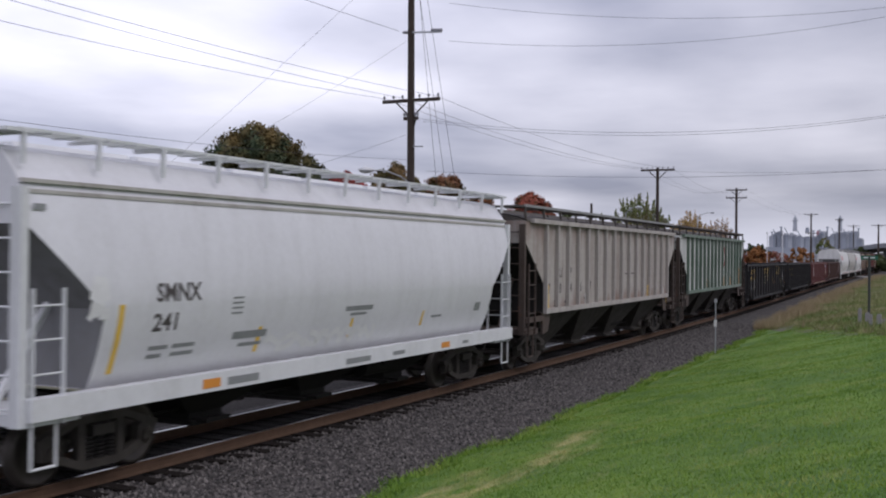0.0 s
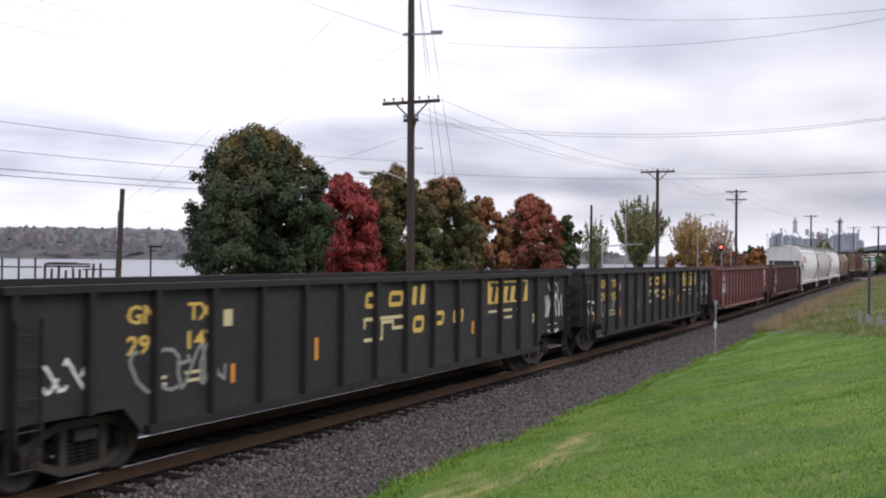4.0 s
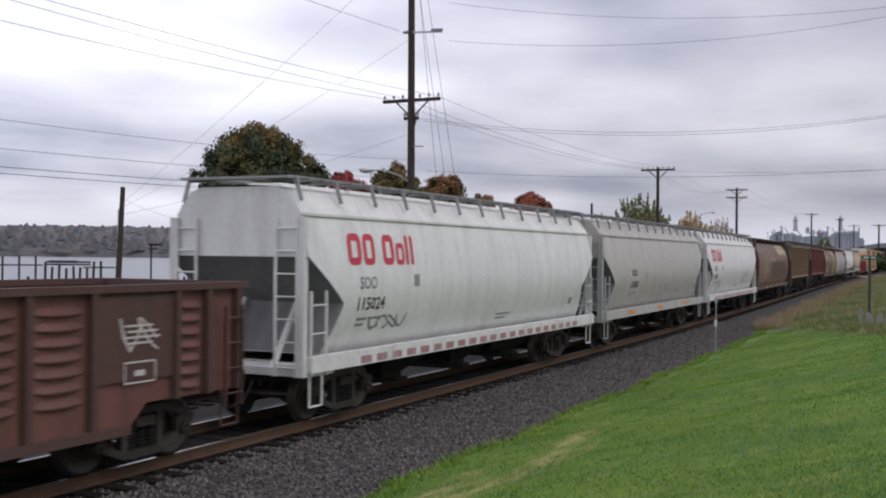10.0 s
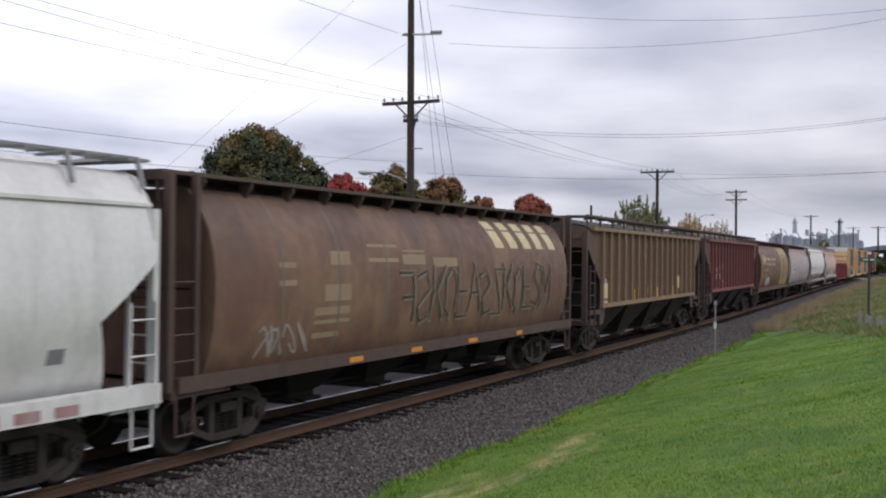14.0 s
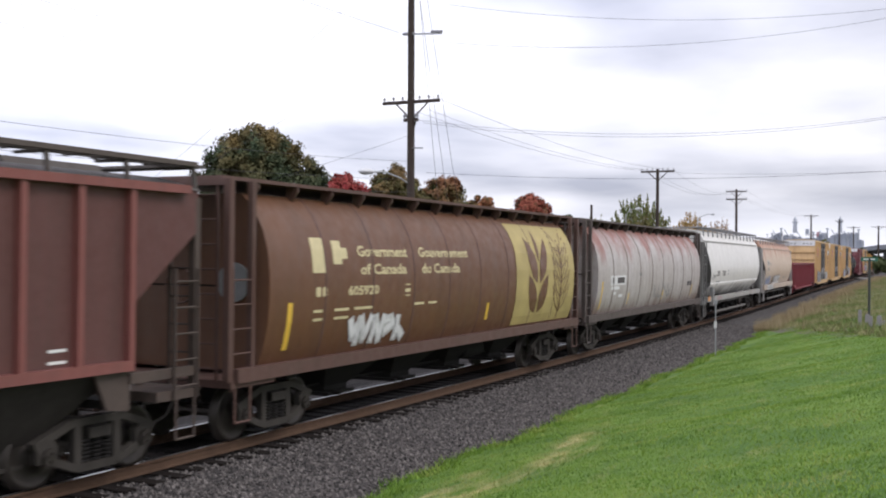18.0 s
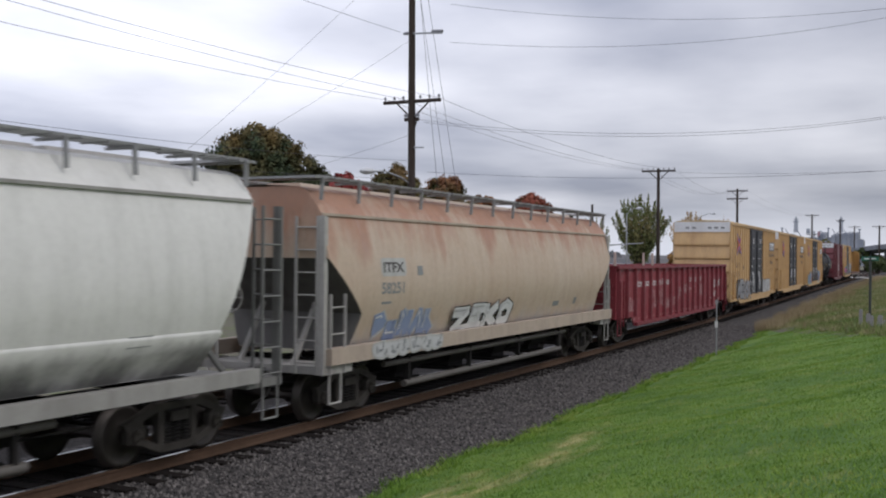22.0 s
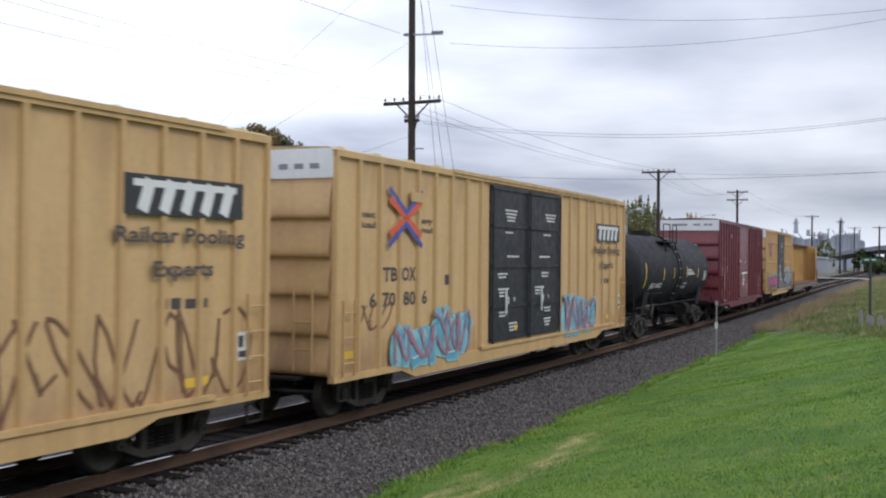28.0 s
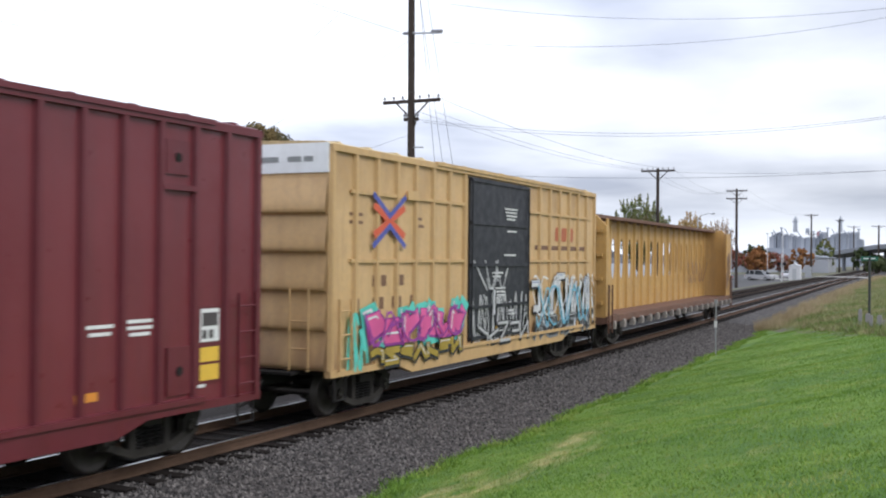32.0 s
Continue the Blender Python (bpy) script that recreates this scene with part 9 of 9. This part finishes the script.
    bars(car, side, YELLOW_INK, [(6.36, 1.20, 0.44, 0.24), (6.36, 1.48, 0.44, 0.22)], "placard", 0.012)
    part("side_sign_board", Shape().box(6.30, 6.86, -1.49, -1.481, 1.15, 2.32), WINE_POST, car)
    bars(car, flat_side(-1.53), plain("red tag paint", (0.6, 0.03, 0.02), 0.5), [(0.35, 1.6, 0.2, 0.18)], "tag")

    car, side, half = boxcar("dull yellow boxcar with dark door and pink graffiti", 452.31, 468.09, AMBER, AMBER_POST, AMBER_ROOF, group, 20, (-1.83, 2.02), INK_DOOR, PALE_PANEL, bottom=0.88, eave=5.10, cross=(3.0, 4.3), door_cols=1)
    cross_emblem(car, side, -6.38, -5.1, 3.3, 4.28)
    bars(car, side, SPRAY_BROWN, [(-6.3, 2.5, 0.25, 0.22), (-5.95, 2.5, 0.2, 0.22), (-5.4, 2.5, 0.4, 0.22), (-7.0, 2.05, 0.2, 0.24), (-6.3, 2.05, 0.45, 0.24), (-5.5, 2.05, 0.4, 0.24), (-4.7, 2.05, 0.2, 0.24), (-7.2, 3.85, 0.5, 0.06), (-7.2, 3.7, 0.5, 0.06), (-4.6, 3.85, 0.4, 0.06), (-4.6, 3.7, 0.5, 0.06), (2.6, 3.3, 4.6, 0.12)])
    blocks(car, side, plain("faded red logo paint", (0.45, 0.13, 0.06), 0.6, 0.4, 5), 4.2, 3.55, 0.4, (0.45, 0.45, 0.5), 0.1, 0.1, "logo_mark")
    door_notes(car, 110, -1.83, 2.0)
    end = Shape()
    for y0, y1 in ((-1.15, -0.95), (-0.9, -0.6), (-0.4, 0.2)):
        end.box(-half - 0.056, -half - 0.052, y0, y1, 4.80, 4.90)
    tagged(part("panel_stencil", end, GREY_INK, car), kind="stuff")
    violet = plain("violet spray paint", (0.3, 0.05, 0.3), 0.5)
    fat_letters(car, side, -7.0, -2.1, 1.15, 2.2, (6, 1, 2, 5, 3, 4), SPRAY_TEAL, SPRAY_TEAL, 111, SPRAY_WHITE, 0.072, 0.36, True, 4)
    fat_letters(car, side, -6.8, -2.2, 1.30, 2.05, (6, 1, 2, 5, 3, 4), SPRAY_PINK, violet, 119, SPRAY_WHITE, 0.092, 0.27, True, 4)
    scrawl(car, side, -6.7, -2.3, 1.35, 2.0, 6, violet, 112, 0.05, 0.125)
    fat_letters(car, side, -6.6, -2.4, 0.92, 1.32, (3, 0, 6, 7, 2, 1, 5), SPRAY_OLIVE, SPRAY_BLACK, 113, SPRAY_WHITE, 0.118, 0.13, True, 4)
    scrawl(car, side, -7.3, -6.6, 0.95, 2.0, 3, SPRAY_TEAL, 120, 0.08, 0.076)
    fat_letters(car, side, 2.2, 7.7, 1.0, 2.55, (1, 6, 3, 0, 5, 2, 7, 4), SPRAY_WHITE, SPRAY_BLACK, 114, SPRAY_VIOLET, 0.072, 0.17, True, 4)
    fat_letters(car, side, 2.3, 7.6, 0.92, 1.5, (7, 2, 0, 5, 6, 1, 3, 4, 2), SPRAY_BLACK, GREY_INK, 123, SPRAY_WHITE, 0.084, 0.12, True, 4)
    scrawl(car, side, 2.3, 7.6, 1.5, 2.6, 8, SPRAY_WHITE, 115, 0.05, 0.098)
    scrawl(car, side, 2.6, 7.0, 1.2, 2.3, 5, SPRAY_BLUE, 116, 0.06, 0.102)
    scrawl(car, flat_side(-1.532), -1.6, 1.9, 1.0, 2.2, 9, SPRAY_SILVER, 117, 0.045)
    fat_letters(car, flat_side(-1.575), -1.5, 1.9, 1.0, 1.5, (2, 6, 0, 1, 5), SPRAY_SILVER, SPRAY_BLACK, 124, SPRAY_WHITE, 0.006, 0.07, True, 4)
    scrawl(car, flat_side(-1.532), -1.5, 0.5, 2.3, 3.0, 3, SPRAY_SILVER, 118, 0.05)


def eave_text(z):
    return z - 0.28


# ---- tank car ----
def build_tank():
    car = wagon("tank_car", "black tank car with yellow reflective strips", "")
    a, b = 417.55, 432.40
    left, right, bogies = -6.43, 7.57, {-1: -4.51, 1: 6.24}
    ends = {-1: left, 1: right}
    half, r, zc = (b - a) / 2, 1.46, 2.62
    skin = paint("black tank paint", (0.010, 0.011, 0.014), (0.025, 0.023, 0.022), 0.3, 0.02, 0.62, (0.016, 0.017, 0.021), 0.5, gloss=0.30)
    depth = 0.62
    prof = [(left, 0.0)] + [(left + depth * (1 - math.cos(k * math.pi / 12)), r * math.sin(k * math.pi / 12)) for k in range(1, 7)] + [(0.5, r + 0.02)] + [(right - depth * (1 - math.cos(k * math.pi / 12)), r * math.sin(k * math.pi / 12)) for k in range(6, 0, -1)] + [(right, 0.0)]
    part("barrel", Shape().lathe(prof, (0, 0, zc), "x", 40), skin, car)
    side = lambda z: -math.sqrt(max(0.0, r * r - (z - zc) ** 2)) - 0.022
    for x in (bogies[-1] + 0.25, bogies[1] - 0.25):
        part("saddle", Shape().prism([(-1.1, 1.0), (1.1, 1.0), (1.25, 1.85), (-1.25, 1.85)], x - 0.35, x + 0.35, "x"), skin, car)
    for s in (-1, 1):
        part("stub_sill", Shape().box(ends[s] - s * 3.4, ends[s] + s * 0.25, -0.35, 0.35, 0.75, 1.12), skin, car)
        part("end_platform", Shape().box(ends[s] - s * 0.2, ends[s] + s * 0.3, -1.4, 1.4, 1.05, 1.12), skin, car)
        truck(car, bogies[s])
        part("coupler", COUPLER, None, car, "", pose(ends[s] + s * 0.55, 0, 0, 0, 0, 0 if s > 0 else 180))
        part("side_handrail", Shape().rod([(left - 0.2, s * 1.45, 1.32), (right + 0.2, s * 1.45, 1.32)], 0.03).rod([(left - 0.2, s * 1.45, 1.32), (left - 0.2, s * 1.35, 0.7)], 0.025).rod([(right + 0.2, s * 1.45, 1.32), (right + 0.2, s * 1.35, 0.7)], 0.025), STEEL_DARK, car)
        for x in (-3.2, -1.6, 2.9, 4.6):
            part("handrail_stay", Shape().beam((x, s * 1.44, 1.32), (x, s * 0.95, 1.55), 0.05, 0.05), skin, car)
        for x in (0.02, 0.50):
            pts = [(x, s * (r + 0.12) * math.cos(t), zc + (r + 0.12) * math.sin(t)) for t in [-0.75 + 2.1 * k / 10 for k in range(11)]]
            part("ladder_rail", Shape().rod([(x, s * 1.45, 1.1)] + pts, 0.028), STEEL_DARK, car)
        rungs = Shape()
        for k in range(9):
            t = -0.65 + 1.9 * k / 8
            rungs.tube((0.02, s * (r + 0.12) * math.cos(t), zc + (r + 0.12) * math.sin(t)), (0.50, s * (r + 0.12) * math.cos(t), zc + (r + 0.12) * math.sin(t)), 0.018, 6)
        part("ladder_rungs", rungs, GRATING, car)
    for q in (-1, 1):
        part("top_platform", Shape().box(-1.3, 1.25, q * 0.62, q * 1.22, 3.80, 3.85), STEEL_DARK, car, "dark side platform by the manway")
        for x in (-1.0, 1.0):
            part("platform_bracket", Shape().beam((x, q * 1.15, 3.80), (x, q * 1.25, 3.4), 0.05, 0.05, (1, 0, 0)), STEEL_DARK, car)
        for x0, x1 in ((-1.25, -0.05), (0.48, 1.20)):
            part("platform_railing", Shape().rod([(x0, q * 1.18, 4.50), (x0 + 0.08, q * 1.18, 4.56), (x1 - 0.08, q * 1.18, 4.56), (x1, q * 1.18, 4.50)], 0.022), STEEL_DARK, car)
            for x in (x0, x1):
                part("railing_post", Shape().tube((x, q * 1.18, 3.85), (x, q * 1.18, 4.50), 0.022, 6), STEEL_DARK, car)
    part("manway", Shape().tube((-0.6, 0, zc + r - 0.05), (-0.6, 0, zc + r + 0.22), 0.36, 18), STEEL_DARK, car)
    part("valve_housing", Shape().tube((0.5, 0, zc + r - 0.05), (0.5, 0, zc + r + 0.18), 0.22, 14), STEEL_DARK, car)
    part("air_reservoir", Shape().tube((4.0, -0.75, 0.85), (4.9, -0.75, 0.85), 0.3, 14), STEEL_DARK, car)
    for x, z0, z1 in ((-5.28, 2.0, 2.95), (-2.35, 2.25, 2.75), (-0.5, 2.3, 2.75), (2.0, 2.35, 2.8), (4.4, 2.3, 2.72)):
        part("reflective_strip", patch(Shape(), x, x + 0.12, z0, z1, side, 0.006, 0, 6), YELLOW_INK, car)
    head = Shape()
    rows = []
    for k in range(9):
        z = 2.1 + 0.85 * k / 8
        q = []
        for x in (6.98, 7.03, 7.08):
            rr_ = r * math.sqrt(max(0.0, 1 - ((x - (right - depth)) / depth) ** 2)) + 0.012
            q.append((x, -math.sqrt(max(0.0, rr_ * rr_ - (z - zc) ** 2)), z))
        rows.append(q)
    part("reflective_strip", head.grid(rows), YELLOW_INK, car)
    word("JRSX", -4.35, 1.98, 0.19, WHITE_INK, car, side, width=0.86, lean=0.15, lift=0.012)
    word("40022", -3.35, 1.98, 0.19, WHITE_INK, car, side, width=0.95, lean=0.15, lift=0.012)
    bars(car, side, WHITE_INK, [(2.15, 2.62, 0.9, 0.05), (2.15, 2.52, 1.2, 0.05), (2.15, 2.44, 1.5, 0.05), (1.7, 2.05, 0.7, 0.04), (1.6, 1.92, 0.8, 0.03), (1.6, 1.86, 0.7, 0.03), (5.75, 2.15, 0.55, 0.05), (5.75, 2.24, 0.6, 0.05), (5.75, 2.33, 0.6, 0.05), (5.75, 2.42, 0.6, 0.05), (5.75, 2.52, 0.5, 0.05), (-4.4, 1.72, 0.7, 0.05)])
    end = Shape()
    for k, (w, z) in enumerate(((0.9, 3.16), (0.8, 2.94), (0.78, 2.85), (0.72, 2.76), (0.6, 2.67), (0.5, 2.58), (0.95, 2.44), (0.7, 2.36))):
        for y0 in (-0.95,):
            rad = math.hypot(y0 + w / 2, z - zc)
            x = left + depth * (1 - math.sqrt(max(0.0, 1 - (min(rad, r) / r) ** 2))) - 0.10
            end.box(x, x + 0.02, y0, y0 + w, z, z + 0.05)
    tagged(part("end_stencil", end, WHITE_INK, car), kind="stuff")
    part("end_handrail", Shape().rod([(left - 0.15, -1.35, 1.1), (left - 0.15, -1.35, 2.15), (left - 0.15, 1.35, 2.15), (left - 0.15, 1.35, 1.1)], 0.03), STEEL_DARK, car)
    part("side_placard_frame", Shape().rod([(-4.55, -1.5, 1.2), (-4.55, -1.5, 1.78), (-2.9, -1.5, 1.78)], 0.03), STEEL_DARK, car)
    TRAIN.append((car, (a + b) / 2))


# ---- the last wagon: a yellow beam car with oval windows ----
def build_beam_car():
    car = wagon("centrebeam_flatcar", "rusty yellow centrebeam flatcar with oval openings, empty", "")
    a, b = 469.6, 493.6
    half = (b - a) / 2
    gold = paint("rusty orange yellow paint", (0.50, 0.285, 0.075), (0.20, 0.10, 0.05), 0.55, 0.2, 0.55, (0.58, 0.38, 0.14), 0.5)
    rust = paint("rusted deck steel", (0.14, 0.065, 0.04), (0.06, 0.04, 0.03), 0.5, 0.3, 0.7)
    part("deck", Shape().prism([(-1.45, 1.12), (1.45, 1.12), (1.45, 0.92), (0.5, 0.78), (-0.5, 0.78), (-1.45, 0.92)], -half, half, "x"), rust, car, "rusted deck")
    yw = 0.16
    bays = 18
    inner = half - 1.1
    step = 2 * inner / bays
    for s in (-1, 1):
        y0, y1 = s * (yw - 0.03), s * yw
        for i in range(bays if s < 0 else 0):
            cx = -inner + step * (i + 0.5)
            w, z0, z1 = step / 2 - 0.04, 1.12, 4.45
            cz, rx, rz = 3.05, 0.27, 0.80
            n = 24
            outer, hole = [], []
            for k in range(n):
                t = 2 * math.pi * k / n
                c, sn = math.cos(t), math.sin(t)
                m = 1 / max(abs(c) / w, abs(sn) / (z1 - cz if sn > 0 else cz - z0))
                outer.append((cx + c * m, cz + sn * m))
                hole.append((cx + rx * c, cz + rz * sn))
            sh = Shape()
            for y in (y0, y1):
                sh.add([(x, y, z) for x, z in outer] + [(x, y, z) for x, z in hole], [(k, (k + 1) % n, n + (k + 1) % n, n + k) for k in range(n)])
            sh.add([(x, y0, z) for x, z in hole] + [(x, y1, z) for x, z in hole], [(k, (k + 1) % n, n + (k + 1) % n, n + k) for k in range(n)])
            part("window_panel", sh, gold, car)
        me = Shape().prism([(-0.10, y1), (0.10, y1), (0.05, y1 + s * 0.09), (-0.05, y1 + s * 0.09)], 1.12, 4.5, "z").mesh("post", gold)
        for i in range(bays + 1):
            part("post", me, gold, car, "", pose(-inner + step * i, 0, 0))
        part("top_chord", Shape().box(-half + 0.1, half - 0.1, s * 0.05, s * (yw + 0.42), 4.5, 4.62), rust, car)
        winch = Shape().box(-0.12, 0.12, s * 1.40, s * 1.56, 0.72, 0.98).tube((0, s * 1.58, 0.85), (0, s * 1.46, 0.85), 0.09, 8).mesh("winch", plain("worn winch steel", (0.34, 0.30, 0.26), 0.6, 0.5, 6))
        for i in range(19):
            part("winch", winch, None, car, "", pose(-half + 0.7 + (2 * half - 1.4) * i / 18, 0, 0))
        part("side_sill", Shape().box(-half, half, s * 1.40, s * 1.48, 0.95, 1.16), rust, car)
    for e in (-1, 1):
        bulk = Shape().prism([(-1.42, 1.12), (1.42, 1.12), (1.42, 4.15), (0.95, 4.62), (-0.95, 4.62), (-1.42, 4.15)], e * half - e * 0.0, e * (half - 0.12), "x")
        bk = part("bulkhead", bulk, gold, car, "yellow end bulkhead")
        for q in (-1, 1):
            part("gusset", Shape().prism([(e * (half - 0.12), 1.12), (e * (half - 1.25), 1.12), (e * (half - 1.25), 4.4), (e * (half - 0.12), 4.4)], q * 1.36, q * 1.42, "y") if e > 0 else Shape().prism([(e * (half - 0.12), 1.12), (e * (half - 0.9), 1.12), (e * (half - 0.3), 4.4), (e * (half - 0.12), 4.4)], q * 1.36, q * 1.42, "y"), gold, bk)
        for z in (1.6, 2.4, 3.2, 4.0):
            part("bulkhead_rib", Shape().box(e * half, e * (half + 0.08), -1.3, 1.3, z - 0.06, z + 0.06), gold, bk)
        for q in (-1, 1):
            ladder(car, e * (half - 0.3), q * 1.5, 0.6, 2.2, 0.42, rust)
    scrawl(car, flat_side(-1.422), half - 1.2, half - 0.2, 1.4, 3.4, 3, SPRAY_BROWN, 121, 0.09)
    scrawl(car, flat_side(-0.39), half - 6.0, half - 1.3, 1.9, 2.9, 5, SPRAY_BROWN, 122, 0.07)
    under(car, half, half + 0.35, 2.2, sill_z=(0.6, 0.85))
    part("train_marker", Shape().box(half + 0.36, half + 0.48, -0.12, 0.12, 0.95, 1.25), plain("red marker housing", (0.3, 0.02, 0.02), 0.5), car)
    TRAIN.append((car, (a + b) / 2))


build_hoppers()
build_ribbed()
build_cylinders()
build_gondolas()
build_boxcars()
build_tank()
build_beam_car()


# ---- sleepers, each a part of its track ----
def build_ties():
    wood = plain("dark weathered tie wood", (0.016, 0.0125, 0.011), 0.95, 0.5, 6, gloss=0.15)
    near = thing("track", "wooden sleepers under the near track", "track", kind="structure")
    rnd = random.Random(31)
    kinds = []
    for k in range(4):
        w, l = 0.11 + 0.008 * k, 1.30 + 0.03 * ((k * 7) % 3)
        kinds.append(Shape().prism([(-w, -0.36), (w, -0.36), (w, -0.185), (w - 0.015, -0.175), (-w + 0.015, -0.175), (-w, -0.185)], -l, l, "y").mesh("tie", wood))
    for i in range(300):
        s = 3 + 0.54 * i
        p, th = on_line(s, rnd.uniform(-0.05, 0.05), rnd.uniform(-0.012, 0.004)), line(s)[1]
        part("tie", kinds[rnd.randrange(4)], wood, near, "", pose(p.x, p.y, p.z, 0, 0, math.degrees(th) + rnd.uniform(-1, 1)))
    rest = Shape()
    for base, s0, s1 in ((0.0, 166, 330), (4.15, 3, 260)):
        s = s0
        while s < s1:
            a, b = on_line(s, base - 1.3, -0.27), on_line(s, base + 1.3, -0.27)
            rest.beam(a, b, 0.23, 0.18)
            s += 0.54
    solid("far_ties", rest, wood, "dark wooden sleepers of the far track", "sleepers", kind="stuff", tidy=False)


build_ties()


# ---- what moves: the wagons along the line, the wheels on their axles ----
def motions():
    for car, middle in TRAIN:
        rows = []
        for t in range(0, 33):
            s = middle - run(t)
            p, q = on_line(s - 6.5), on_line(s + 6.5)
            c = (p + q) / 2
            rows.append((t, pose(c.x, c.y, 0, 0, 0, math.degrees(math.atan2(q.y - p.y, q.x - p.x)))))
        walk(car, rows)
    frames = int(SECONDS * FPS)
    turn = [(k / FPS, pose(0, 0, 0, 0, -math.degrees(run(k / FPS) / 0.457), 0)) for k in range(frames + 1)]
    for w in WHEELS[:1]:
        walk(w, turn)
    done = WHEELS[0].animation_data
    for w in WHEELS[1:]:
        keys = w.animation_data_create()
        keys.action = done.action
        keys.action_slot = done.action_slot
        w.rotation_mode = "QUATERNION"


motions()
